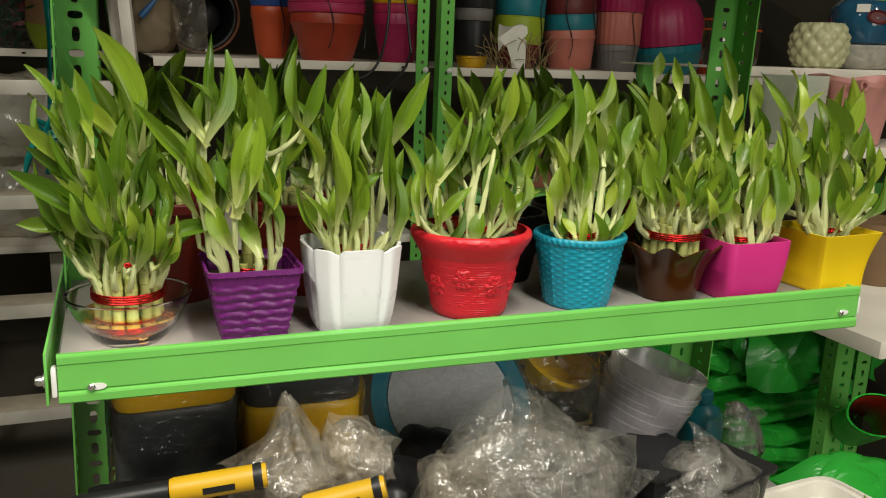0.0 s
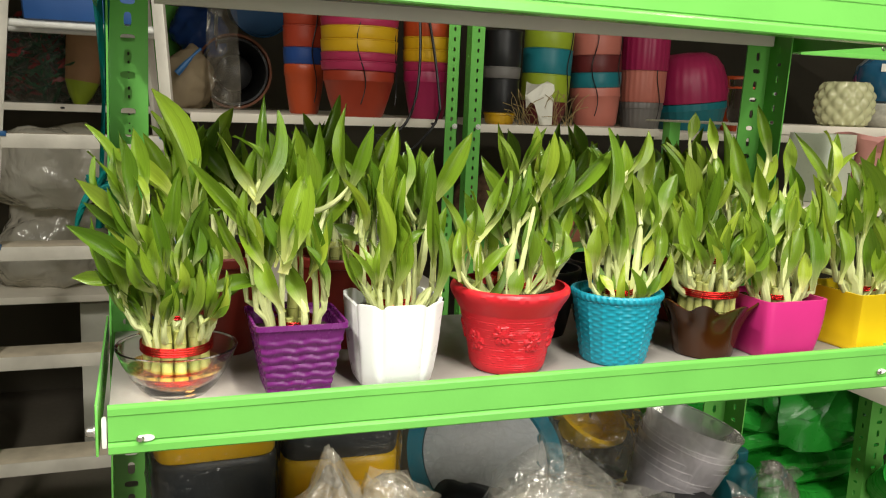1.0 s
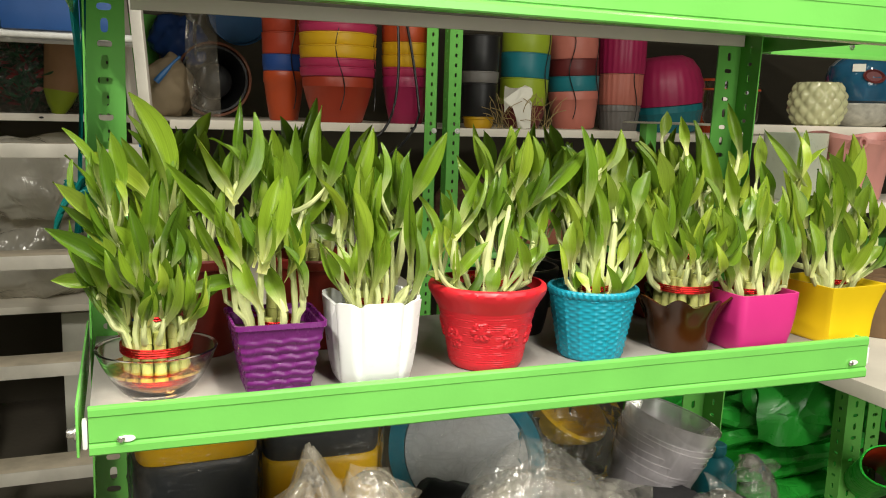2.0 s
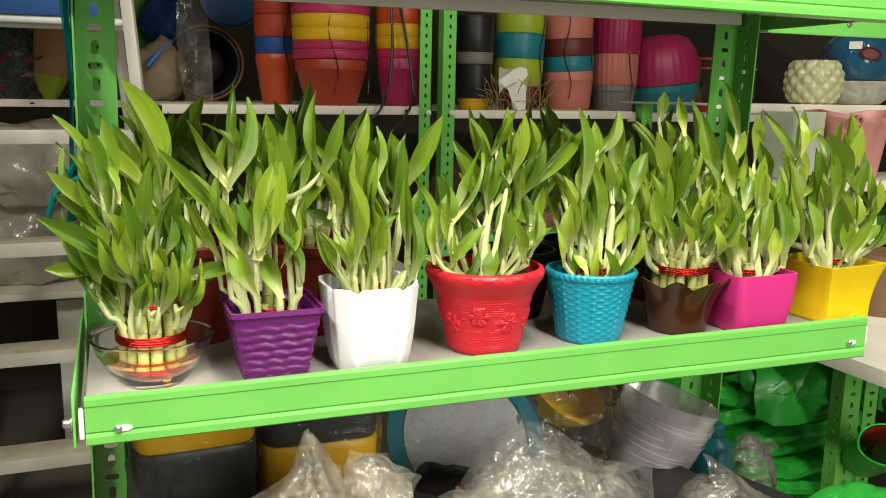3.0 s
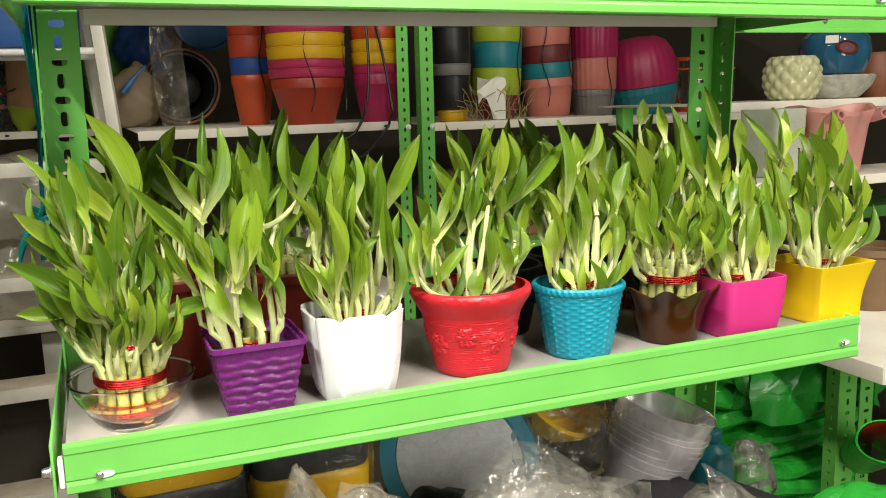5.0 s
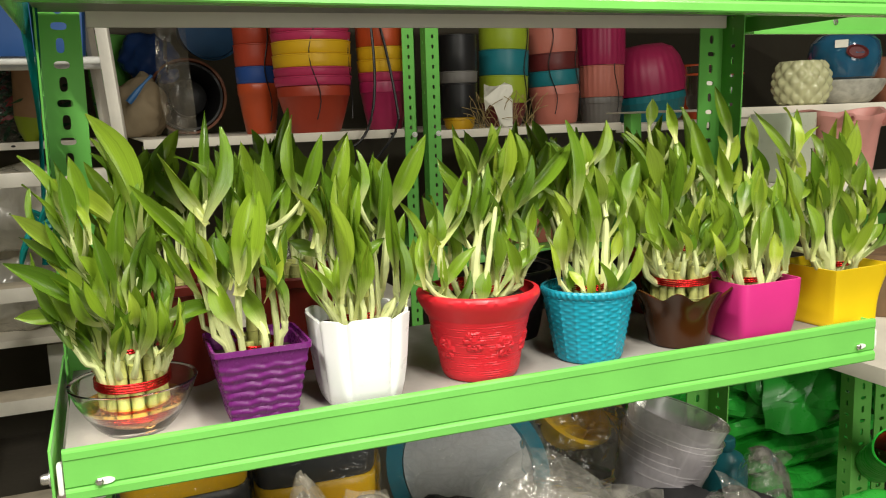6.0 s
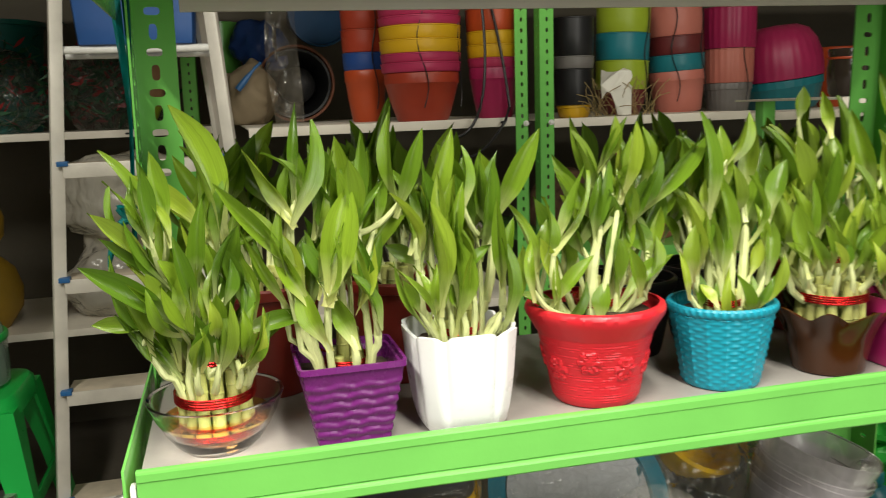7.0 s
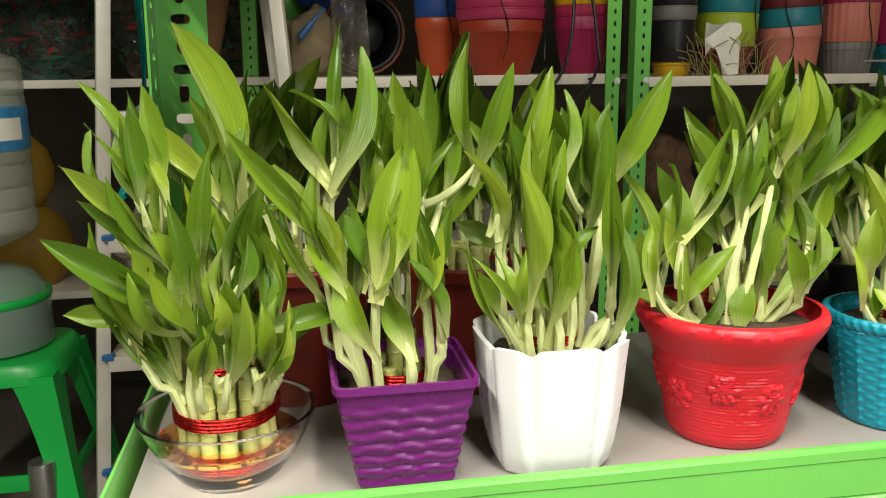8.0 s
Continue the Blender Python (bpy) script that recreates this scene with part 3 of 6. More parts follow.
BOWL_LEAVES_C = (
    (0.073, 0.05, 0.927, 0.088, 0.055, 0.974, 0.0111),
    (0.026, 0.044, 0.92, 0.018, 0.038, 0.948, 0.0132),
)
BOWL_STEMS = (
    (0.081, 0.074, 0.853, 0.075, 0.074, 0.896, 0.075, 0.074, 0.97, 0.0038),
    (0.091, 0.062, 0.846, 0.092, 0.062, 0.891, 0.09, 0.062, 0.908, 0.0032),
    (0.061, 0.057, 0.839, 0.057, 0.057, 0.878, 0.054, 0.057, 0.9, 0.0029),
    (0.049, 0.062, 0.842, 0.041, 0.062, 0.889, 0.036, 0.062, 0.911, 0.0029),
    (0.034, 0.07, 0.844, 0.021, 0.07, 0.883, 0.012, 0.07, 0.9, 0.0026),
    (0.043, 0.048, 0.854, 0.052, 0.048, 0.913, 0.056, 0.048, 0.939, 0.0025),
    (0.078, 0.079, 0.849, 0.077, 0.079, 0.877, 0.076, 0.079, 0.911, 0.0026),
    (0.027, 0.047, 0.856, 0.018, 0.047, 0.873, 0.01, 0.047, 0.889, 0.0022),
    (0.07, 0.071, 0.846, 0.067, 0.071, 0.891, 0.062, 0.071, 0.924, 0.0026),
    (0.037, 0.075, 0.848, 0.033, 0.075, 0.914, 0.024, 0.075, 0.969, 0.0029),
)
BOWL_LEAVES = BOWL_LEAVES_A + BOWL_LEAVES_B + BOWL_LEAVES_C
PURPLE_LEAVES_A = (
    (0.136, 0.04, 0.99, 0.156, 0.049, 1.061, 0.023),
    (0.133, 0.053, 0.943, 0.076, 0.056, 1.013, 0.0151),
    (0.133, 0.04, 0.985, 0.1, 0.026, 1.041, 0.0175),
    (0.139, 0.046, 1.006, 0.145, 0.06, 1.076, 0.011),
    (0.162, 0.031, 0.923, 0.183, 0.039, 1.007, 0.0308),
    (0.179, 0.075, 0.924, 0.251, 0.088, 1.0, 0.0162),
    (0.17, 0.053, 0.961, 0.155, 0.048, 1.016, 0.0224),
    (0.158, 0.037, 0.878, 0.14, 0.045, 0.929, 0.0223),
    (0.179, 0.029, 0.878, 0.16, 0.037, 0.924, 0.0222),
    (0.144, 0.042, 0.912, 0.119, 0.053, 0.963, 0.0156),
    (0.157, 0.028, 0.924, 0.142, 0.042, 0.963, 0.0153),
    (0.199, 0.029, 0.891, 0.18, 0.024, 0.936, 0.0156),
)
PURPLE_LEAVES_B = (
    (0.195, 0.038, 0.92, 0.21, 0.051, 0.964, 0.0139),
    (0.191, 0.052, 0.966, 0.199, 0.065, 1.051, 0.0135),
    (0.179, 0.06, 0.993, 0.154, 0.055, 1.045, 0.0113),
    (0.188, 0.052, 0.961, 0.211, 0.042, 1.009, 0.0084),
    (0.225, 0.042, 0.988, 0.245, 0.032, 1.051, 0.0145),
    (0.187, 0.04, 0.912, 0.198, 0.055, 0.951, 0.0134),
    (0.169, 0.046, 0.923, 0.168, 0.032, 0.974, 0.0134),
    (0.182, 0.077, 0.986, 0.178, 0.078, 1.047, 0.015),
    (0.156, 0.055, 0.972, 0.172, 0.047, 1.035, 0.0146),
    (0.207, 0.062, 0.97, 0.215, 0.072, 1.014, 0.0114),
)
PURPLE_STEMS = (
    (0.137, 0.051, 0.86, 0.133, 0.051, 0.902, 0.125, 0.051, 0.936, 0.0023),
    (0.15, 0.05, 0.861, 0.145, 0.05, 0.896, 0.14, 0.05, 0.924, 0.0023),
    (0.158, 0.037, 0.865, 0.16, 0.037, 0.92, 0.162, 0.037, 0.936, 0.0025),
    (0.189, 0.067, 0.855, 0.18, 0.067, 0.89, 0.173, 0.067, 0.92, 0.0029),
    (0.2, 0.037, 0.864, 0.2, 0.037, 0.895, 0.195, 0.037, 0.918, 0.0028),
    (0.144, 0.052, 0.862, 0.134, 0.052, 0.941, 0.137, 0.052, 0.987, 0.0034),
    (0.176, 0.064, 0.856, 0.176, 0.064, 0.908, 0.173, 0.064, 0.96, 0.0026),
    (0.194, 0.04, 0.861, 0.191, 0.04, 0.918, 0.188, 0.04, 0.968, 0.0026),
    (0.129, 0.06, 0.867, 0.125, 0.06, 0.906, 0.12, 0.06, 0.923, 0.002),
)
PURPLE_LEAVES = PURPLE_LEAVES_A + PURPLE_LEAVES_B
WHITEP_LEAVES_A = (
    (0.319, 0.076, 0.976, 0.308, 0.08, 1.027, 0.0185),
    (0.319, 0.07, 0.971, 0.357, 0.058, 1.045, 0.0202),
    (0.275, 0.057, 0.916, 0.275, 0.046, 1.009, 0.021),
    (0.256, 0.072, 0.973, 0.279, 0.066, 1.048, 0.0175),
    (0.24, 0.057, 0.952, 0.265, 0.072, 1.013, 0.0126),
    (0.253, 0.043, 0.885, 0.251, 0.058, 0.935, 0.0115),
    (0.254, 0.036, 0.903, 0.251, 0.036, 0.988, 0.0125),
    (0.267, 0.041, 0.884, 0.262, 0.041, 0.971, 0.0115),
    (0.284, 0.051, 0.921, 0.306, 0.048, 0.947, 0.0116),
    (0.309, 0.031, 0.882, 0.311, 0.027, 0.954, 0.0196),
    (0.325, 0.046, 0.882, 0.341, 0.06, 0.942, 0.013),
    (0.274, 0.039, 0.895, 0.267, 0.039, 0.917, 0.0161),
)
WHITEP_LEAVES_B = (
    (0.239, 0.034, 0.892, 0.221, 0.022, 0.928, 0.0096),
    (0.282, 0.05, 0.986, 0.286, 0.059, 1.034, 0.0138),
    (0.304, 0.073, 0.957, 0.295, 0.069, 1.005, 0.0107),
    (0.247, 0.07, 0.932, 0.218, 0.078, 0.949, 0.0152),
    (0.246, 0.041, 0.891, 0.236, 0.045, 0.934, 0.0114),
    (0.272, 0.069, 0.932, 0.271, 0.065, 0.985, 0.0129),
    (0.288, 0.041, 0.906, 0.274, 0.034, 0.943, 0.0127),
    (0.246, 0.058, 0.969, 0.24, 0.067, 1.014, 0.0126),
    (0.233, 0.066, 0.986, 0.225, 0.06, 1.069, 0.015),
)
WHITEP_STEMS = (
    (0.298, 0.068, 0.883, 0.31, 0.068, 0.906, 0.317, 0.068, 0.975, 0.0042),
    (0.246, 0.058, 0.879, 0.244, 0.058, 0.912, 0.241, 0.058, 0.947, 0.0026),
    (0.259, 0.056, 0.876, 0.256, 0.056, 0.917, 0.254, 0.056, 0.969, 0.0026),
    (0.278, 0.036, 0.88, 0.272, 0.036, 0.914, 0.269, 0.036, 0.931, 0.0026),
    (0.271, 0.055, 0.878, 0.268, 0.055, 0.929, 0.268, 0.055, 0.952, 0.0026),
    (0.315, 0.045, 0.877, 0.316, 0.045, 0.91, 0.316, 0.045, 0.928, 0.0029),
    (0.3, 0.059, 0.875, 0.3, 0.059, 0.914, 0.298, 0.059, 0.956, 0.0021),
)
WHITEP_LEAVES = WHITEP_LEAVES_A + WHITEP_LEAVES_B
REDP_LEAVES_A = (
    (0.424, 0.078, 0.957, 0.382, 0.087, 1.02, 0.0188),
    (0.435, 0.085, 0.977, 0.403, 0.094, 1.055, 0.0152),
    (0.444, 0.073, 0.99, 0.458, 0.078, 1.034, 0.0213),
    (0.435, 0.088, 0.949, 0.456, 0.098, 0.991, 0.0165),
    (0.462, 0.073, 0.964, 0.537, 0.084, 1.028, 0.0177),
    (0.461, 0.093, 0.975, 0.489, 0.099, 1.002, 0.0142),
    (0.378, 0.066, 0.868, 0.343, 0.079, 0.893, 0.016),
    (0.372, 0.057, 0.896, 0.357, 0.058, 0.948, 0.0133),
    (0.348, 0.051, 0.898, 0.349, 0.061, 0.945, 0.0107),
    (0.397, 0.096, 0.913, 0.416, 0.095, 0.979, 0.0203),
    (0.388, 0.086, 0.91, 0.365, 0.093, 0.98, 0.0125),
    (0.373, 0.061, 0.887, 0.406, 0.051, 0.929, 0.0146),
)
REDP_LEAVES_B = (
    (0.381, 0.062, 0.867, 0.405, 0.064, 0.902, 0.0172),
    (0.434, 0.06, 0.885, 0.434, 0.058, 0.944, 0.02),
    (0.439, 0.059, 0.879, 0.496, 0.067, 0.92, 0.0176),
    (0.465, 0.059, 0.898, 0.477, 0.066, 0.939, 0.0164),
    (0.45, 0.048, 0.893, 0.436, 0.038, 0.936, 0.0149),
    (0.415, 0.056, 0.868, 0.423, 0.06, 0.902, 0.0186),
    (0.471, 0.068, 0.927, 0.45, 0.074, 0.955, 0.0242),
    (0.412, 0.084, 0.98, 0.394, 0.07, 1.042, 0.0187),
    (0.428, 0.078, 1.011, 0.437, 0.07, 1.054, 0.015),
    (0.456, 0.062, 0.988, 0.455, 0.051, 1.043, 0.0125),
    (0.481, 0.072, 0.992, 0.471, 0.063, 1.036, 0.014),
    (0.402, 0.067, 0.933, 0.385, 0.053, 0.972, 0.0148),
)
REDP_LEAVES_C = (
    (0.486, 0.078, 0.954, 0.504, 0.074, 0.979, 0.0155),
    (0.372, 0.083, 0.919, 0.376, 0.086, 0.962, 0.0124),
)
REDP_STEMS = (
    (0.41, 0.064, 0.878, 0.412, 0.064, 0.92, 0.421, 0.064, 0.957, 0.0044),
    (0.453, 0.087, 0.889, 0.457, 0.087, 0.934, 0.46, 0.087, 0.974, 0.0036),
    (0.368, 0.056, 0.893, 0.369, 0.056, 0.93, 0.377, 0.056, 0.954, 0.0024),
    (0.436, 0.07, 0.864, 0.433, 0.07, 0.893, 0.438, 0.07, 0.918, 0.0029),
    (0.465, 0.065, 0.873, 0.466, 0.065, 0.905, 0.467, 0.065, 0.924, 0.0026),
    (0.364, 0.07, 0.881, 0.357, 0.07, 0.91, 0.354, 0.07, 0.928, 0.0021),
    (0.417, 0.06, 0.874, 0.426, 0.06, 0.92, 0.438, 0.06, 0.988, 0.0028),
)
REDP_LEAVES = REDP_LEAVES_A + REDP_LEAVES_B + REDP_LEAVES_C
BLUEP_LEAVES_A = (
    (0.565, 0.09, 0.919, 0.562, 0.086, 0.995, 0.0286),
    (0.526, 0.059, 0.967, 0.522, 0.063, 1.053, 0.0168),
    (0.547, 0.062, 1.004, 0.572, 0.063, 1.052, 0.0209),
    (0.547, 0.071, 0.975, 0.549, 0.073, 1.039, 0.0211),
    (0.591, 0.094, 0.927, 0.62, 0.104, 1.018, 0.0318),
    (0.537, 0.074, 0.91, 0.542, 0.083, 0.959, 0.0199),
    (0.513, 0.058, 0.901, 0.512, 0.054, 0.949, 0.0168),
    (0.502, 0.049, 0.885, 0.494, 0.051, 0.926, 0.0083),
    (0.518, 0.056, 0.863, 0.526, 0.07, 0.898, 0.0208),
    (0.556, 0.063, 0.852, 0.545, 0.067, 0.893, 0.0214),
    (0.56, 0.052, 0.861, 0.579, 0.064, 0.894, 0.0173),
    (0.575, 0.046, 0.868, 0.594, 0.034, 0.917, 0.0186),
)
BLUEP_LEAVES_B = (
    (0.572, 0.056, 0.893, 0.586, 0.06, 0.93, 0.0147),
    (0.6, 0.063, 0.957, 0.618, 0.067, 1.004, 0.0202),
    (0.529, 0.092, 0.977, 0.517, 0.088, 1.029, 0.0146),
    (0.575, 0.074, 0.978, 0.581, 0.066, 1.042, 0.0201),
    (0.588, 0.051, 0.894, 0.602, 0.065, 0.945, 0.0147),
    (0.534, 0.053, 0.871, 0.526, 0.067, 0.888, 0.0131),
    (0.513, 0.093, 0.925, 0.495, 0.096, 0.958, 0.0199),
    (0.509, 0.068, 0.954, 0.498, 0.082, 0.985, 0.0155),
)
BLUEP_STEMS = (
    (0.529, 0.071, 0.855, 0.523, 0.071, 0.888, 0.522, 0.071, 0.914, 0.0033),
    (0.557, 0.068, 0.886, 0.557, 0.068, 0.913, 0.553, 0.068, 0.933, 0.0047),
    (0.571, 0.065, 0.886, 0.572, 0.065, 0.92, 0.573, 0.065, 0.946, 0.004),
    (0.6, 0.087, 0.851, 0.609, 0.087, 0.894, 0.624, 0.087, 0.955, 0.0042),
    (0.537, 0.071, 0.9, 0.537, 0.071, 0.94, 0.533, 0.071, 0.972, 0.0033),
    (0.549, 0.064, 0.858, 0.546, 0.064, 0.888, 0.542, 0.064, 0.914, 0.003),
    (0.595, 0.07, 0.857, 0.595, 0.07, 0.891, 0.595, 0.07, 0.918, 0.0031),
)
BLUEP_LEAVES = BLUEP_LEAVES_A + BLUEP_LEAVES_B
BROWNP_LEAVES_A = (
    (0.65, 0.065, 0.926, 0.651, 0.068, 0.998, 0.0293),
    (0.691, 0.077, 0.897, 0.69, 0.071, 0.956, 0.0332),
    (0.685, 0.09, 0.965, 0.7, 0.1, 1.062, 0.026),
    (0.63, 0.048, 0.898, 0.617, 0.049, 0.963, 0.0205),
    (0.702, 0.07, 0.905, 0.78, 0.083, 0.928, 0.0202),
    (0.66, 0.09, 0.998, 0.651, 0.082, 1.04, 0.0184),
    (0.708, 0.07, 0.932, 0.724, 0.06, 0.963, 0.0173),
    (0.737, 0.098, 0.981, 0.807, 0.091, 0.972, 0.0179),
    (0.734, 0.083, 0.973, 0.704, 0.082, 1.049, 0.0221),
    (0.635, 0.085, 0.952, 0.611, 0.088, 1.035, 0.0168),
    (0.753, 0.088, 0.908, 0.792, 0.077, 0.924, 0.0165),
    (0.709, 0.089, 0.973, 0.667, 0.083, 1.035, 0.0175),
)
BROWNP_LEAVES_B = (
    (0.744, 0.08, 0.984, 0.763, 0.075, 1.029, 0.0177),
    (0.621, 0.071, 0.896, 0.609, 0.072, 0.957, 0.018),
    (0.725, 0.078, 0.932, 0.704, 0.073, 0.995, 0.0205),
    (0.688, 0.088, 0.925, 0.689, 0.091, 0.98, 0.0217),
    (0.74, 0.061, 0.954, 0.719, 0.054, 1.017, 0.0175),
    (0.652, 0.077, 0.962, 0.634, 0.09, 1.008, 0.0168),
    (0.65, 0.094, 1.042, 0.656, 0.095, 1.075, 0.0155),
    (0.663, 0.061, 1.03, 0.658, 0.069, 1.069, 0.0139),
    (0.753, 0.076, 1.029, 0.733, 0.079, 1.086, 0.0148),
)
BROWNP_STEMS = (
    (0.655, 0.08, 0.858, 0.642, 0.08, 0.9, 0.644, 0.08, 0.942, 0.0036),
    (0.674, 0.077, 0.858, 0.661, 0.077, 0.907, 0.659, 0.077, 0.934, 0.004),
    (0.687, 0.072, 0.857, 0.689, 0.072, 0.885, 0.69, 0.072, 0.906, 0.004),
    (0.72, 0.087, 0.854, 0.708, 0.087, 0.889, 0.72, 0.087, 0.924, 0.0037),
    (0.633, 0.069, 0.865, 0.623, 0.069, 0.896, 0.617, 0.069, 0.924, 0.0031),
    (0.694, 0.069, 0.859, 0.679, 0.069, 0.907, 0.671, 0.069, 0.976, 0.0036),
    (0.725, 0.085, 0.856, 0.735, 0.085, 0.888, 0.745, 0.085, 0.916, 0.0033),
    (0.651, 0.063, 0.865, 0.638, 0.063, 0.89, 0.638, 0.063, 0.924, 0.0028),
)
BROWNP_LEAVES = BROWNP_LEAVES_A + BROWNP_LEAVES_B
PINKP_LEAVES_A = (
    (0.75, 0.049, 0.94, 0.771, 0.059, 0.976, 0.0219),
    (0.766, 0.041, 0.934, 0.808, 0.051, 0.973, 0.0234),
    (0.762, 0.039, 0.879, 0.779, 0.036, 0.946, 0.0206),
    (0.794, 0.031, 0.879, 0.787, 0.04, 0.956, 0.0209),
    (0.801, 0.042, 0.883, 0.806, 0.032, 0.946, 0.0226),
    (0.724, 0.035, 0.882, 0.709, 0.036, 0.926, 0.0157),
    (0.742, 0.035, 0.881, 0.724, 0.03, 0.915, 0.0159),
    (0.78, 0.029, 0.873, 0.783, 0.031, 0.914, 0.0177),
    (0.722, 0.041, 0.867, 0.695, 0.028, 0.908, 0.013),
    (0.824, 0.047, 0.997, 0.772, 0.056, 1.055, 0.0121),
    (0.834, 0.068, 0.942, 0.851, 0.073, 1.009, 0.0201),
    (0.769, 0.039, 0.894, 0.773, 0.046, 0.955, 0.0191),
)
PINKP_LEAVES_B = (
    (0.782, 0.075, 0.902, 0.779, 0.09, 0.972, 0.0197),
    (0.703, 0.039, 0.884, 0.684, 0.025, 0.927, 0.0128),
    (0.801, 0.07, 0.973, 0.776, 0.062, 1.016, 0.0182),
    (0.771, 0.063, 0.988, 0.781, 0.076, 1.049, 0.0148),
)
PINKP_STEMS = (
    (0.764, 0.058, 0.852, 0.758, 0.058, 0.898, 0.76, 0.058, 0.94, 0.0037),
    (0.769, 0.039, 0.855, 0.76, 0.039, 0.901, 0.764, 0.039, 0.939, 0.0044),
    (0.802, 0.044, 0.854, 0.797, 0.044, 0.885, 0.798, 0.044, 0.913, 0.0034),
    (0.745, 0.065, 0.855, 0.736, 0.065, 0.891, 0.732, 0.065, 0.912, 0.003),
    (0.739, 0.039, 0.859, 0.732, 0.039, 0.889, 0.725, 0.039, 0.91, 0.0029),
    (0.796, 0.055, 0.851, 0.795, 0.055, 0.883, 0.798, 0.055, 0.932, 0.0034),
    (0.817, 0.048, 0.854, 0.818, 0.048, 0.904, 0.82, 0.048, 0.995, 0.0027),
)
PINKP_LEAVES = PINKP_LEAVES_A + PINKP_LEAVES_B
YELLOWP_LEAVES_A = (
    (0.87, 0.05, 0.922, 0.858, 0.054, 1.006, 0.0376),
    (0.922, 0.046, 0.951, 0.854, 0.034, 1.028, 0.0209),
    (0.9, 0.058, 0.947, 0.92, 0.046, 1.037, 0.0128),
    (0.84, 0.033, 0.883, 0.834, 0.035, 0.944, 0.023),
    (0.841, 0.072, 0.934, 0.869, 0.084, 0.979, 0.0219),
    (0.902, 0.034, 0.872, 0.894, 0.032, 0.921, 0.0239),
    (0.935, 0.038, 0.884, 0.964, 0.041, 0.908, 0.0163),
    (0.962, 0.063, 0.922, 0.959, 0.076, 0.984, 0.0184),
    (0.963, 0.058, 0.896, 0.96, 0.045, 0.966, 0.0184),
    (0.901, 0.045, 0.877, 0.882, 0.034, 0.943, 0.0208),
    (0.859, 0.068, 0.884, 0.845, 0.068, 0.929, 0.0174),
    (0.916, 0.079, 0.895, 0.913, 0.08, 0.97, 0.0214),
)
YELLOWP_LEAVES_B = (
    (0.948, 0.068, 0.895, 0.938, 0.06, 0.949, 0.02),
    (0.925, 0.065, 0.941, 0.901, 0.058, 0.994, 0.0196),
    (0.84, 0.073, 0.972, 0.827, 0.073, 1.008, 0.0156),
)
YELLOWP_STEMS = (
    (0.871, 0.045, 0.873, 0.864, 0.045, 0.903, 0.863, 0.045, 0.924, 0.0055),
    (0.89, 0.048, 0.868, 0.887, 0.048, 0.908, 0.888, 0.048, 0.944, 0.0036),
    (0.925, 0.053, 0.86, 0.922, 0.053, 0.884, 0.919, 0.053, 0.906, 0.0037),
    (0.97, 0.065, 0.86, 0.978, 0.065, 0.909, 0.959, 0.065, 0.94, 0.0038),
    (0.851, 0.046, 0.87, 0.842, 0.046, 0.896, 0.83, 0.046, 0.918, 0.0031),
    (0.955, 0.064, 0.857, 0.948, 0.064, 0.896, 0.943, 0.064, 0.941, 0.0038),
    (0.845, 0.062, 0.879, 0.835, 0.062, 0.908, 0.831, 0.062, 0.941, 0.0031),
)
YELLOWP_LEAVES = YELLOWP_LEAVES_A + YELLOWP_LEAVES_B

# ---- lucky bamboo ----
LEAF = leaf_mat("bamboo_leaf", (0.17, 0.305, 0.022), (0.7, 0.75, 0.32))
LEAF_Y = leaf_mat("young_bamboo_leaf", (0.28, 0.41, 0.04), (0.74, 0.77, 0.36))
STEM = mat("pale_shoot", (0.62, 0.67, 0.32), 0.36, 0.15, 60, 0.1, 200, rand=0.12)
CANE = mat("green_cane", (0.42, 0.44, 0.13), 0.4, 0.35, 70, 0.15, 220, dirt=0.5, dirt_col=(0.45, 0.4, 0.2), rand=0.35)
WIRE = mat("red_foil_wire", (0.5, 0.012, 0.014), 0.24, 0.35, 160, 0.5, 300, metal=0.9)
HALF = ((0.0, 0.32), (0.1, 0.33), (0.2, 0.44), (0.3, 0.66), (0.42, 0.92), (0.52, 1.0), (0.64, 0.97), (0.76, 0.8), (0.88, 0.48), (0.95, 0.22), (1.0, 0.0))


def leaf_mesh(bow, fold, twist, wave, seed):
    """A blade one long and one wide: clasping base, widest at the middle, pointed tip; bowed, folded along the rib and twisted."""
    bm = bmesh.new()
    uv = bm.loops.layers.uv.new("UVMap")
    rows, n = [], 12
    for i in range(n + 1):
        v = i / n
        w = 0.0
        for (va, wa), (vb, wb) in zip(HALF, HALF[1:]):
            if va <= v <= vb:
                w = wa + (wb - wa) * (v - va) / (vb - va)
        w = max(w, 0.012)
        row = []
        for u in (-1, -0.5, 0, 0.5, 1):
            x = 0.5 * w * u
            clasp = max(0.0, 1 - v / 0.25)
            z = bow * math.sin(math.pi * v) + (fold * (1 - clasp) + 0.9 * clasp) * abs(x) * 0.22 + wave * math.sin(7 * v + seed) * u * 0.03
            a = twist * (v - 0.3)
            c, s = math.cos(a), math.sin(a)
            side = 0.09 * math.sin(math.pi * v) * (1 if seed % 2 else -1) * v
            row.append((bm.verts.new((x * c + side, v, z + x * 0.22 * s)), (0.5 + 0.5 * u, v)))
        rows.append(row)
    for a, b in zip(rows, rows[1:]):
        for k in range(4):
            q = (a[k], a[k + 1], b[k + 1], b[k])
            f = bm.faces.new([p[0] for p in q])
            for loop, p in zip(f.loops, q):
                loop[uv].uv = p[1]
    me = bpy.data.meshes.new("leaf")
    bm.to_mesh(me)
    bm.free()
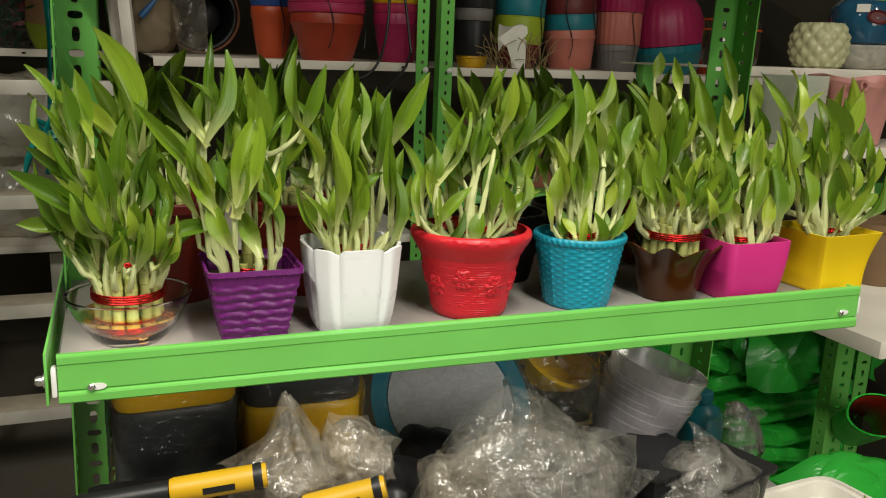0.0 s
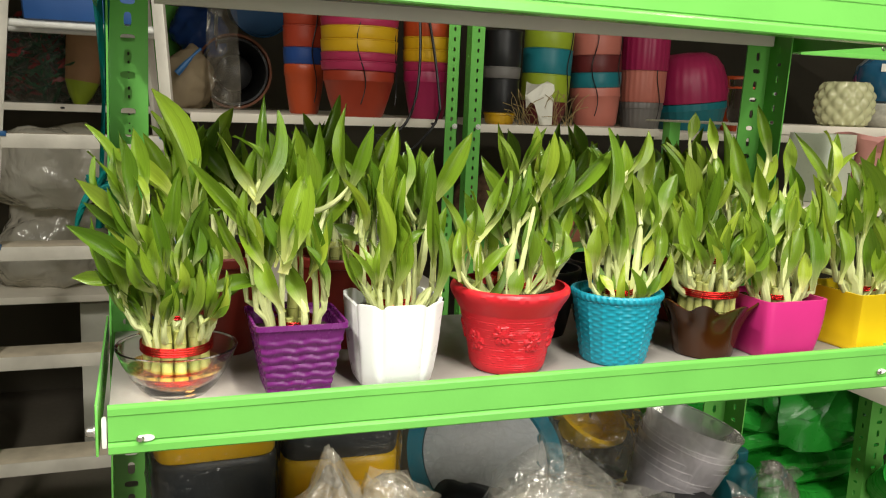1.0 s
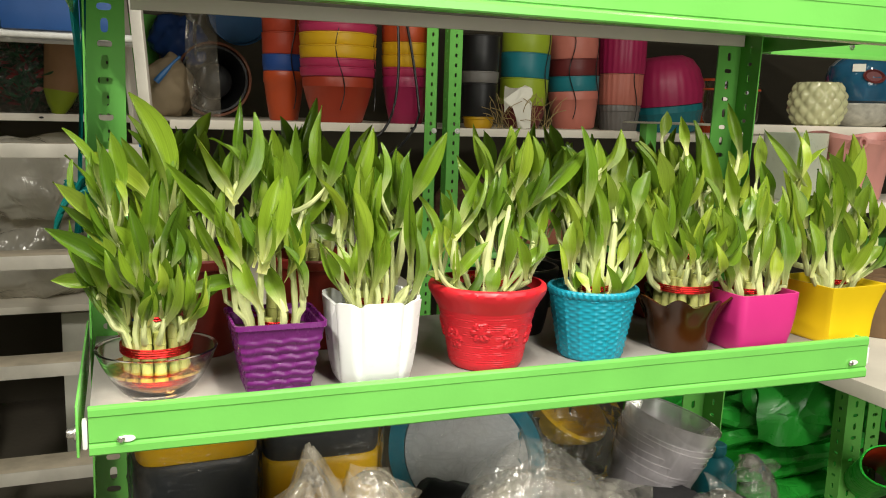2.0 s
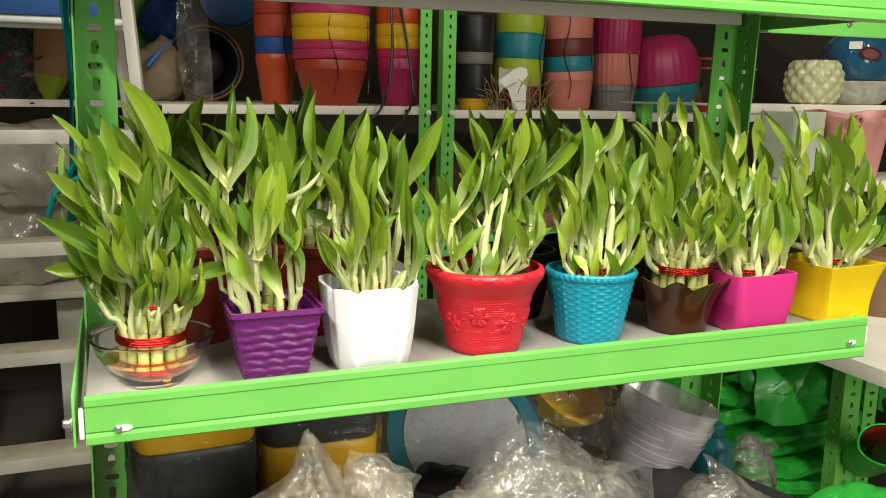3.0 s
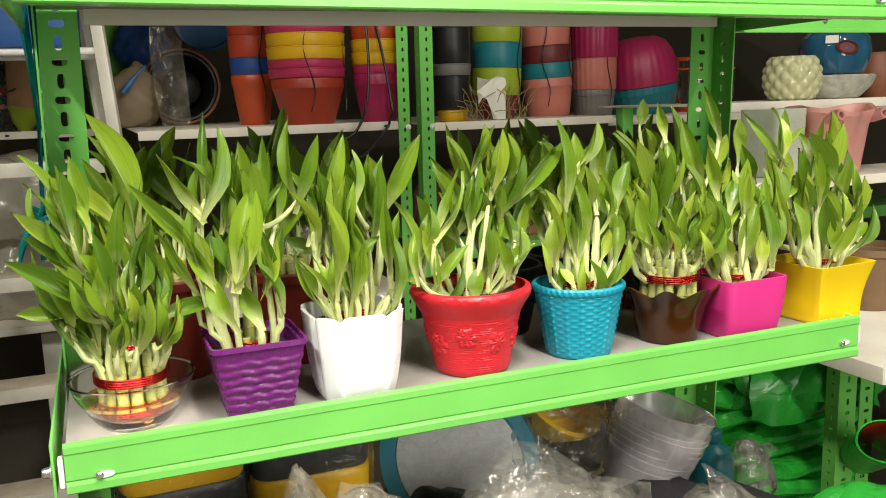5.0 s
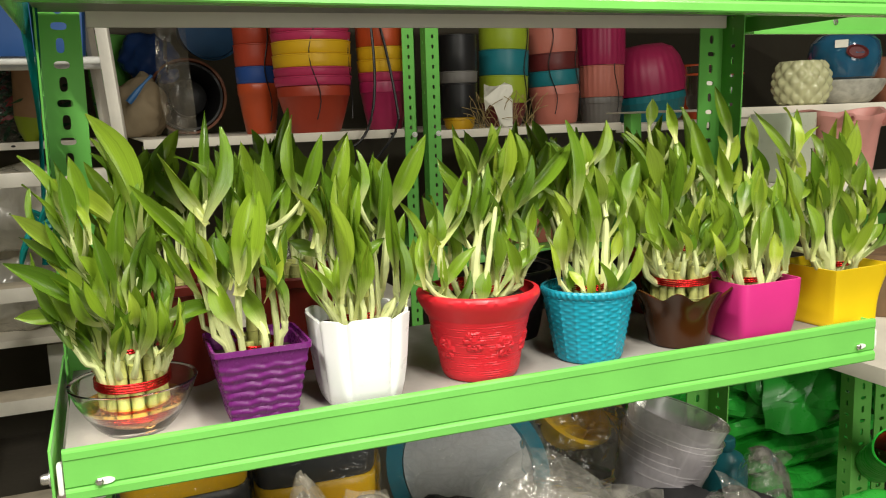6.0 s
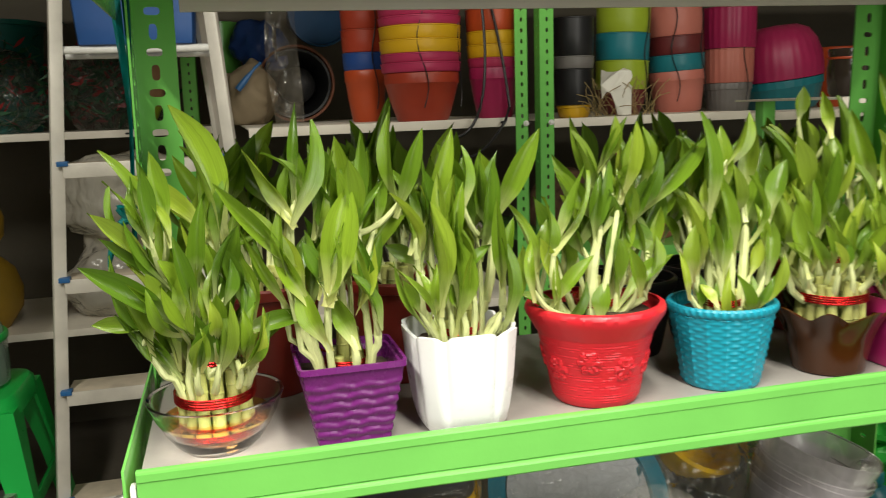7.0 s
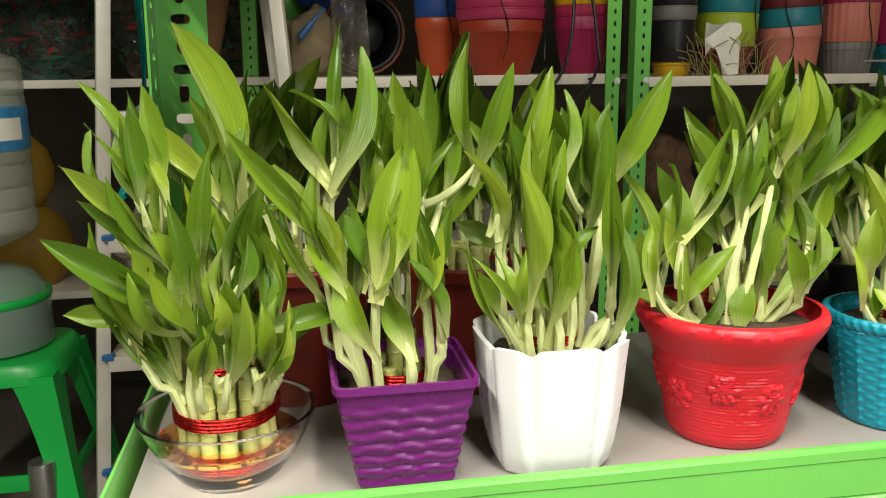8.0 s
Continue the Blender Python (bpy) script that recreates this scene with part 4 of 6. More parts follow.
    for p in me.polygons:
        p.use_smooth = True
    return me


SHAPES = []
for k, (bow, fold, twist, wave) in enumerate(((0.08, 1.0, 0.5, 0.8), (0.14, 0.8, -0.8, 1.2), (0.04, 1.5, 0.4, 0.6), (-0.05, 0.9, 1.2, 1.0), (0.19, 0.8, -0.6, 1.2), (0.12, 1.3, 1.7, 0.8))):
    pair = []
    for material in (LEAF, LEAF_Y):
        me = leaf_mesh(bow, fold, twist, wave, k)
        me.materials.append(material)
        pair.append(me)
    SHAPES.append(pair)


def add_leaf(plant, back, rng, base, tip, width, young=False):
    base, tip = Vector(base), Vector(tip)
    d = tip - base
    face = Vector((rng.uniform(-1.1, 1.1), -1.0, rng.uniform(0.0, 1.3)))
    x = d.cross(face).normalized()
    zax = x.cross(d).normalized()
    m = Matrix((x * width, d, zax * d.length)).transposed().to_4x4()
    m.translation = base
    ob = new("leaf", SHAPES[rng.choice((0, 2, 3) if width > 0.0125 else (0, 1, 2, 3, 4, 5))][1 if young and width < 0.02 else 0])
    ob.parent = plant
    ob.matrix_basis = back @ m
    return ob


def smooth3(a, b, c, n=9):
    """A curve through three points."""
    a, b, c = Vector(a), Vector(b), Vector(c)
    h = b * 2 - (a + c) / 2
    return [(1 - t) ** 2 * a + 2 * t * (1 - t) * h + t * t * c for t in [i / n for i in range(n + 1)]]


def add_stem(plant, back, pts, r0, r1):
    n = len(pts)
    rads = [(r0 + (r1 - r0) * i / (n - 1)) * (1.12 if i % 3 == 0 else 1.0) for i in range(n)]
    rads[-2] *= 0.75
    rads[-1] *= 0.15
    return part("stem", tube([back @ Vector(p) for p in pts], rads, 7), STEM, plant)


CANES = []
for k in range(3):
    prof = [(0.0001, 0), (0.93, 0.0), (0.97, 0.02)]
    for j in range(3):
        z = 0.06 + j * 0.32 + 0.03 * k
        prof += [(0.95, z), (1.06, z + 0.012), (1.0, z + 0.03), (0.92, z + 0.16)]
    prof += [(0.95, 0.985), (0.86, 1.0), (0.0001, 1.0)]
    CANES.append(mesh_of(lathe(prof, 10), "cane", CANE))


def add_cane(plant, x, y, z, r, h, rng, lean=4):
    ob = new("cane", CANES[rng.randrange(3)])
    ob.parent = plant
    ob.matrix_basis = pose(x, y, z, rng.uniform(-lean, lean), rng.uniform(-lean, lean), rng.uniform(0, 360)) @ Matrix.Diagonal((r, r, h, 1))
    return ob


def add_tie(plant, R, z, turns=3, tail=True):
    pts = []
    for i in range(turns * 28 + 1):
        a = 2 * math.pi * i / 28 + 2.4
        rr = R * (1 + 0.012 * math.sin(a * 5))
        pts.append((rr * math.cos(a), rr * math.sin(a), z + 0.0023 * (i / 28 - turns / 2) + 0.0012 * math.sin(a)))
    if tail:
        e = Vector(pts[-1])
        pts += [e + Vector((-0.004, -0.002, 0.001)), e + Vector((-0.007, -0.006, 0.004)), e + Vector((-0.01, -0.005, 0.0))]
    return part("wire_tie", tube(pts, 0.00105, 8), WIRE, plant, "shiny dark red foil wire")


def tier(plant, rng, n, R, r, z, h):
    for k in range(n):
        a = 2 * math.pi * k / n + rng.uniform(-0.05, 0.05)
        add_cane(plant, R * math.cos(a), R * math.sin(a), z, r * rng.uniform(0.92, 1.08), h * rng.uniform(0.9, 1.1), rng)


def shoots(plant, rng, n, R, z, young):
    """Side shoots from the cane tops: a pale swollen foot that bends outwards into a sheath with two or three blades."""
    one = Matrix.Identity(4)
    for k in range(n):
        a = 2 * math.pi * k / n + rng.uniform(-0.2, 0.2)
        out = Vector((math.cos(a), math.sin(a), 0))
        foot = out * R + Vector((0, 0, z - 0.003))
        head = foot + out * rng.uniform(0.002, 0.012) + Vector((rng.uniform(-0.006, 0.006), 0, rng.uniform(0.018, 0.034)))
        pts = smooth3(foot, foot.lerp(head, 0.45) + out * 0.004, head, 6)
        part("shoot", tube(pts, [0.0038, 0.0033, 0.0029, 0.0027, 0.0027, 0.0026, 0.0022], 8), STEM, plant)
        for j in range(rng.choice((2, 3))):
            L = rng.uniform(0.035, 0.062)
            tip = head + out * L * rng.uniform(0.05, 0.6) + Vector((rng.uniform(-0.018, 0.018), rng.uniform(-0.012, 0.012), L * rng.uniform(0.55, 1.0)))
            add_leaf(plant, one, rng, head - (head - foot) * (0.25 + 0.15 * j), tip, rng.uniform(0.009, 0.014), rng.random() < young)


def sheath(foot, base, along, n=7):
    """A curve that leaves the foot upwards and runs into the blade along its axis."""
    end = base + along * 0.12
    knee = base - along.normalized() * 0.45 * (base - foot).length
    knee = knee.lerp(Vector((foot.x, foot.y, knee.z)), 0.25)
    return [(1 - t) ** 2 * foot + 2 * t * (1 - t) * knee + t * t * end for t in [i / n for i in range(n + 1)]]


def bamboo(label, x, y, z, leaves, stems, seed, young=0.15, fill=12, reach=0.05, high=0.1, group="lucky bamboo plants in the front row", foot_z=0.006, foot_r=0.016, feet=0.9):
    plant = thing("lucky_bamboo", label, "plant", pose(x, y, z), group)
    back = Matrix.Translation((-x, -y, -z))
    rng = random.Random(seed)
    nodes = []
    for row in leaves:
        b, t, w = Vector(row[0:3]), Vector(row[3:6]), row[6]
        add_leaf(plant, back, rng, b - (t - b) * 0.16, t + (t - b) * 0.03, w * 0.97, rng.random() < young)
    for row in stems:
        pts = smooth3(row[0:3], row[3:6], row[6:9])
        foot = Vector(pts[0])
        off = Vector((foot.x - x, foot.y - y, 0))
        keep = min(1.0, 1.5 * foot_r / max(off.length, 1e-4))
        pts[0] = Vector((x, y, foot.z)) + off * (0.6 * keep + 0.4)
        low = Vector((x, y, min(foot.z - 0.004, z + foot_z - 0.012))) + off * (0.88 * keep)
        add_stem(plant, back, [low] + pts, row[9] * 1.35, row[9] * 0.85)
        nodes += pts[2:]
        end, way = Vector(pts[-1]), (Vector(pts[-1]) - Vector(pts[-3])).normalized()
        for j in range(2):
            L = rng.uniform(0.045, 0.07)
            tip = end + (way + Vector((rng.uniform(-0.4, 0.4), rng.uniform(-0.35, 0.35), rng.uniform(0.1, 0.5)))).normalized() * L
            add_leaf(plant, back, rng, end - way * (0.014 + 0.01 * j), tip, max(row[9] * 3.0, 0.012) * rng.uniform(0.9, 1.2), rng.random() < young)
    for row in leaves:
        b, t, w = Vector(row[0:3]), Vector(row[3:6]), row[6]
        near = [q for q in nodes if 0.007 < (q - b).length < 0.05 and b.z - q.z > 0.75 * (q - b).length]
        along = t - b
        side = Vector((b.x - x, b.y - y, 0))
        if near:
            q = min(near, key=lambda p: (p - b).length)
            add_stem(plant, back, sheath(q, b, along), 0.0027, max(w * 0.13, 0.002))
        elif b.z < z + foot_z + 0.13 and rng.random() < feet:
            foot = Vector((x, y, z + foot_z - 0.004)) + side * min(0.75, foot_r * 1.5 / max(side.length, 1e-4))
            add_stem(plant, back, sheath(foot, b, along), 0.0037, max(w * 0.14, 0.0021))
        else:
            lows = [Vector(o[0:3]) for o in leaves if o[2] < b.z - 0.02]
            if lows:
                q = min(lows, key=lambda p: (p - b).length)
                add_stem(plant, back, sheath(q, b, along), 0.0028, max(w * 0.13, 0.002))
        if rng.random() < 0.42:
            tip = b + Vector((side.x * 0.4 + rng.uniform(-0.02, 0.02), side.y * 0.4 + rng.uniform(-0.03, 0.02), rng.uniform(0.025, 0.055)))
            add_leaf(plant, back, rng, b - (tip - b) * 0.3, tip, w * rng.uniform(0.4, 0.65), rng.random() < young + 0.15)
    for k in range(fill):
        a = rng.uniform(-0.4, math.pi + 0.4)
        rr = reach * rng.uniform(0.25, 0.8)
        foot = Vector((x + 0.35 * rr * math.cos(a), y + 0.35 * rr * math.sin(a), z + 0.01))
        head = Vector((x + rr * math.cos(a), y + rr * math.sin(a) + 0.01, z + high * rng.uniform(0.5, 1.3)))
        add_stem(plant, back, arc(foot, head, ((head.x - foot.x) * 0.2, 0, 0), 6), 0.0028, 0.002)
        for j in range(3):
            b = 2 * math.pi * rng.random()
            L = rng.uniform(0.05, 0.09)
            tip = head + Vector((0.45 * L * math.cos(b), 0.4 * L * math.sin(b), L * rng.uniform(0.55, 1.0)))
            add_leaf(plant, back, rng, head - Vector((0, 0, 0.012 * j)), tip, rng.uniform(0.013, 0.019), rng.random() < young)
    return plant, rng


p, rng = bamboo("tall lucky bamboo bundle tied with red wire in a glass bowl", 0.0625, 0.07, DECK + 0.006, BOWL_LEAVES, BOWL_STEMS, 1, 0.2, 5, 0.04, 0.15, foot_z=0.056, foot_r=0.022, feet=0.55)
tier(p, rng, 13, 0.0265, 0.0058, 0.013, 0.052)
tier(p, rng, 8, 0.0155, 0.0056, 0.013, 0.07)
shoots(p, rng, 13, 0.029, 0.056, 0.6)
shoots(p, rng, 9, 0.018, 0.076, 0.5)
tier(p, rng, 3, 0.006, 0.0056, 0.013, 0.085)
ROOT = mat("orange_brown_roots", (0.5, 0.25, 0.06), 0.6, 0.3, 60)
bm = bmesh.new()
for k in range(230):
    a, r = rng.uniform(0, 6.28), rng.uniform(0.004, 0.0285)
    b = a + rng.uniform(-1.4, 1.4)
    add_tube(bm, smooth3((r * math.cos(a), r * math.sin(a), rng.uniform(0.004, 0.017)), (1.15 * r * math.cos((a + b) / 2), 1.15 * r * math.sin((a + b) / 2), rng.uniform(0.0, 0.01)), (r * math.cos(b), r * math.sin(b), rng.uniform(0.001, 0.008)), 5), 0.0008, 4)
part("roots", bm, ROOT, p, "tangle of thin orange-brown roots")["kind"] = "stuff"
add_tie(p, 0.0338, 0.044, 4)
add_tie(p, 0.0325, 0.017, 3)
add_tie(p, 0.0215, 0.075, 2)
for lab, px, py, pz, lv, st, sd, yg in (
        ("lucky bamboo with broad green leaves in a purple pot", 0.1755, 0.058, DECK + 0.056, PURPLE_LEAVES, PURPLE_STEMS, 2, 0.1),
        ("lucky bamboo with upright green leaves in a white pot", 0.2775, 0.06, DECK + 0.074, WHITEP_LEAVES, WHITEP_STEMS, 3, 0.15),
        ("lucky bamboo with slender green leaves in a red pot", 0.418, 0.076, DECK + 0.082, REDP_LEAVES, REDP_STEMS, 4, 0.15),
        ("lucky bamboo with pale shoots in a turquoise pot", 0.553, 0.073, DECK + 0.07, BLUEP_LEAVES, BLUEP_STEMS, 5, 0.45),
        ("lucky bamboo with yellowish leaves in a magenta pot", 0.764, 0.056, DECK + 0.06, PINKP_LEAVES, PINKP_STEMS, 7, 0.6),
        ("lucky bamboo with yellowish leaves in a yellow pot", 0.907, 0.062, DECK + 0.064, YELLOWP_LEAVES, YELLOWP_STEMS, 8, 0.5)):
    p, rng = bamboo(lab, px, py, pz, lv, st, sd, yg, 4)
    tier(p, rng, 6, 0.012, 0.0052, -0.02, 0.042)
    tier(p, rng, 3, 0.005, 0.0052, -0.02, 0.062)
    add_tie(p, 0.0185, 0.014, 3)
p, rng = bamboo("lucky bamboo bundle tied with red wire in a brown pot", 0.678, 0.072, DECK + 0.027, BROWNP_LEAVES, BROWNP_STEMS, 6, 0.5, 5, 0.045, 0.15, foot_z=0.068, foot_r=0.024, feet=0.6)
tier(p, rng, 15, 0.0295, 0.0055, 0.0, 0.064)
tier(p, rng, 9, 0.018, 0.0054, 0.0, 0.07)
shoots(p, rng, 11, 0.03, 0.062, 0.4)
shoots(p, rng, 8, 0.02, 0.07, 0.5)
tier(p, rng, 2, 0.005, 0.0055, 0.0, 0.1)
add_tie(p, 0.0358, 0.053, 4)
add_tie(p, 0.0115, 0.09, 3)
for k, (bx, by, r0, r1, bh, bmaterial) in enumerate(BACK):
    p, rng = bamboo("dense lucky bamboo with dark green leaves behind the front row", bx, by, DECK + bh - 0.018, (), (), 20 + k, 0.0, 17, 0.06, 0.098, "lucky bamboo plants in the second row")
    tier(p, rng, 6, 0.014, 0.0055, -0.02, 0.05)

# ---- the storage rack behind, with stacks of planters ----
store = thing("storage_rack", "slotted steel storage rack with green posts and white shelves", "shelf rack")
for sx, sy, side in ((-0.018, 1.8, 1), (0.722, 1.186, 1), (0.783, 1.186, -1)):
    post(store, sx, sy, 0.0, 1.75, 0.031 if sy < 1.5 else 0.04, side, 0.9, depth=0.035, pitch=0.0235, first=0.005, size=0.0062, both=False, front=False)
    bolt(store, sx + 0.032, sy - 0.001, 1.022, 0.0045, 0.004, material=CLIP)


def deck(parent, x0, x1, y0, y1, z, h=0.019, material=None, holes=()):
    part("shelf_panel", box(x0, x1, y0 + 0.004, y1, z - 0.004, z, 0.001), material or WHITE_STEEL, parent)
    part("shelf_edge", box(x0, x1, y0, y0 + 0.003, z - h, z + 0.001, 0.001), material or WHITE_STEEL, parent)
    for hx in holes:
        part("slot", lathe([(0.0001, 0), (0.006, 0), (0.006, 0.0008), (0.0001, 0.001)], 14, lambda a, r, zz, i: (r * math.cos(a), 0.5 * r * math.sin(a), zz)), BLACK, parent, "dark slot in the shelf edge", m=pose(hx, y0 - 0.0002, z - h * 0.5, 90, 0, 0))


deck(store, 0.14, 0.745, 1.19, 2.2, 1.036, holes=(0.7,))
deck(store, -1.6, 0.12, 1.79, 2.3, 1.036, holes=(-0.16,))
deck(store, 0.815, 1.335, 1.19, 2.2, 1.028)
deck(store, 1.34, 2.6, 1.22, 2.2, 1.02)
deck(store, 0.815, 2.6, 1.18, 1.9, 0.715, 0.034, GREEN)
deck(store, -1.6, 0.745, 1.8, 2.3, 0.5)
deck(store, 0.14, 0.745, 1.2, 1.79, 0.62)
# Unseen top deck, added to shade the planters below it.
deck(store, -1.6, 2.6, 1.25, 2.3, 1.45)

ORANGE = mat("orange_plastic", (0.406, 0.058, 0.014), 0.4, 0.1, 14)
ORANGE_RED = mat("brick_red_plastic", (0.328, 0.039, 0.016), 0.42, 0.1, 12)
MAGENTA = mat("magenta_plastic", (0.328, 0.016, 0.078), 0.4, 0.1, 12)
ROSE = mat("rose_plastic", (0.390, 0.027, 0.086), 0.4, 0.1, 12)
SUN = mat("sun_yellow_plastic", (0.562, 0.328, 0.009), 0.42, 0.08, 12)
LIME = mat("lime_plastic", (0.281, 0.374, 0.023), 0.42, 0.1, 12)
TEAL = mat("teal_plastic", (0.012, 0.156, 0.187), 0.4, 0.1, 12)
SALMON = mat("salmon_plastic", (0.484, 0.156, 0.117), 0.45, 0.08, 12)
MAROON = mat("maroon_plastic", (0.109, 0.016, 0.016), 0.45, 0.1, 12)
ROYAL = mat("royal_blue_plastic", (0.016, 0.055, 0.218), 0.4, 0.1, 12)
SKY = mat("sky_blue_plastic", (0.023, 0.133, 0.351), 0.4, 0.1, 10)
GREY = mat("grey_plastic", (0.16, 0.15, 0.14), 0.45, 0.12, 12)
TERRA = mat("terracotta_plastic", (0.218, 0.078, 0.039), 0.5, 0.12, 10)
STACKS = "stacked hanging planters on the storage shelf"


def stack(label, x, y, z, rows, rib=0, hang=None, tilt=0.0, n=44, group=STACKS, name="planter_stack"):
    """Nested planters: rows of (lower radius, upper radius, height, material), each with a rolled rim."""
    st = thing(name, label, "planters", pose(x, y, z, 0, tilt, 0), group)
    zz = 0.0
    for i, (ra, rb, h, material) in enumerate(rows):
        def shp(a, r, q, j):
            k = 1 + (0.013 * math.cos(a * rib) if rib else 0.0)
            return (r * k * math.cos(a), r * k * math.sin(a), q)
        if i == 0:
            prof = [(0.0001, zz), (ra - 0.004, zz), (ra, zz + 0.004), (ra + (rb - ra) * 0.55, zz + h * 0.42), (rb - 0.001, zz + h * 0.76), (rb + 0.001, zz + h * 0.78), (rb + 0.0016, zz + h - 0.003), (rb, zz + h), (0.0001, zz + h)]
        else:
            prof = [(0.0001, zz + 0.0005), (rb - 0.002, zz + 0.0005), (rb - 0.0004, zz + 0.003), (rb + 0.0008, zz + h * 0.5), (rb + 0.0012, zz + h - 0.004), (rb + 0.0022, zz + h - 0.003), (rb + 0.0022, zz + h - 0.001), (rb - 0.001, zz + h), (0.0001, zz + h)]
        part("planter", lathe(prof, n, shp), material, st)
        zz += h
    if hang:
        for a0 in hang:
            r = rows[0][1] + 0.007
            pts = [(r * math.cos(a0 + 0.12 * math.sin(9 * t)), r * math.sin(a0 + 0.12 * math.sin(9 * t)), 0.03 + (zz - 0.03) * t) for t in [i / 14 for i in range(15)]]
            part("hanger_cord", tube(pts, 0.0014, 5), BLACK, st, "black hanger cord")
    return st


Z1 = 1.036
stack("stack of orange and blue hanging planters", 0.44, 1.47, Z1, ((0.037, 0.051, 0.125, ORANGE), (0.049, 0.053, 0.042, ROYAL), (0.049, 0.054, 0.055, ORANGE_RED), (0.049, 0.054, 0.055, ORANGE_RED)), hang=(-1.3,))
stack("stack of brick red, pink and yellow round planters", 0.536, 1.275, Z1, ((0.06, 0.084, 0.108, ORANGE_RED), (0.083, 0.09, 0.022, ROSE), (0.083, 0.09, 0.02, ROSE), (0.084, 0.091, 0.03, SUN), (0.084, 0.091, 0.03, SUN), (0.084, 0.092, 0.02, ROSE), (0.084, 0.092, 0.03, ROSE), (0.084, 0.092, 0.05, ORANGE_RED)), hang=(-1.75, -0.5))
stack("stack of magenta, yellow and orange round planters", 0.712, 1.28, Z1, ((0.042, 0.058, 0.115, MAGENTA), (0.056, 0.06, 0.022, ROSE), (0.057, 0.061, 0.03, SUN), (0.057, 0.061, 0.03, SUN), (0.057, 0.062, 0.05, ORANGE)))
Z2 = 1.028
stack("stack of black netted pots with a yellow base", 0.915, 1.29, Z2, ((0.036, 0.04, 0.03, SUN), (0.04, 0.046, 0.085, BLACK), (0.044, 0.048, 0.03, GREY), (0.044, 0.048, 0.09, BLACK)))
stack("stack of lime and teal hanging planters", 1.092, 1.4, Z2, ((0.048, 0.063, 0.063, MAROON), (0.059, 0.066, 0.073, LIME), (0.061, 0.067, 0.068, TEAL), (0.061, 0.067, 0.065, LIME)), rib=0, hang=(-1.0,), tilt=2)
stack("stack of salmon, teal and maroon hanging planters", 1.286, 1.45, Z2, ((0.06, 0.071, 0.108, SALMON), (0.067, 0.073, 0.043, TEAL), (0.067, 0.073, 0.048, MAROON), (0.067, 0.073, 0.08, SALMON)), hang=(-1.0, -2.1), tilt=-3)
stack("stack of ribbed grey, salmon and crimson planters", 1.455, 1.48, 1.02, ((0.054, 0.063, 0.08, GREY), (0.06, 0.067, 0.092, SALMON), (0.063, 0.072, 0.11, MAGENTA)), rib=26, n=104, hang=(-1.4,))
dome = thing("upturned_planter", "upturned ribbed magenta planter on a teal one", "planter", pose(1.69, 1.56, 1.02, 0, -7, 0) @ Matrix.Scale(1.12, 4))
def ribs(a, r, z, i):
    k = 1 + 0.007 * math.cos(a * 30)
    return (r * k * math.cos(a), r * k * math.sin(a), z)
part("lower_planter", lathe([(0.0001, 0), (0.08, 0), (0.088, 0.01), (0.1, 0.055), (0.104, 0.06), (0.104, 0.078), (0.0001, 0.08)], 120, ribs), TEAL, dome)
part("upper_planter", lathe([(0.0001, 0.08), (0.106, 0.08), (0.108, 0.1), (0.106, 0.135), (0.096, 0.172), (0.078, 0.2), (0.05, 0.213), (0.0001, 0.216)], 120, ribs), MAGENTA, dome)
wick = thing("wicker_pot", "small orange wicker-pattern pot", "planter", pose(1.915, 1.62, 1.02) @ Matrix.Scale(1.15, 4))
part("pot_body", lathe([(0.0001, 0), (0.04, 0), (0.045, 0.01)] + [(0.046 + 0.006 * t / 10, 0.012 + 0.14 * t / 10) for t in range(11)] + [(0.048, 0.155), (0.0001, 0.14)], 60, lambda a, r, z, i: ((r + 0.0022 * math.sin(a * 16 + z * 160) * math.sin(a * 16 - z * 160)) * math.cos(a), (r + 0.0022 * math.sin(a * 16 + z * 160) * math.sin(a * 16 - z * 160)) * math.sin(a), z)), ORANGE, wick)


def lying_pot(label, x, y, z, R, depth, outer_m, inner_m, ring_m, tilt=78, turn=0, nested=True):
    """A pot on its side with its mouth towards the viewer."""
    pt = thing("lying_pot", label, "planter", pose(x, y, z, tilt, 0, turn))
    part("pot_body", lathe([(0.0001, -depth), (R * 0.66, -depth), (R * 0.95, -0.012), (R, -0.01), (R, 0.0), (R * 0.94, 0.001), (R * 0.93, -0.01), (R * 0.62, -depth + 0.01), (0.0001, -depth + 0.01)], 56), outer_m, pt)
    if nested:
        part("inner_pot", lathe([(R * 0.6, -depth + 0.012), (R * 0.9, -0.006), (R * 0.84, -0.006), (R * 0.5, -depth * 0.6), (0.0001, -depth * 0.6)], 56), inner_m, pt)
        part("core", lathe([(R * 0.5, -depth * 0.58), (R * 0.48, -depth * 0.3), (R * 0.3, -depth * 0.22), (0.0001, -depth * 0.22)], 40), ring_m, pt, "film-wrapped core of nested pots")
    return pt


FILM = film_mat("clear_film", (0.76, 0.72, 0.64), 0.91, 0.12, 30, 0.1, 0.12, 0.14)
FILM_THICK = film_mat("milky_film", (0.78, 0.71, 0.58), 0.85, 0.13, 30, 0.14, 0.12, 0.14)
FILM_TIGHT = film_mat("tight_clear_film", (0.8, 0.78, 0.74), 0.99, 0.13, 34, 0.0, 0.05, 0.4)
MILKY = film_mat("milky_white_bag", (0.92, 0.88, 0.78), 0.0, 0.2, 8, 0.2, 0.2, 0.2)
lying_pot("nested terracotta and black pots lying on their side", 0.303, 1.86, 1.147, 0.11, 0.18, TERRA, BLACK, BLACK, 86, -6)
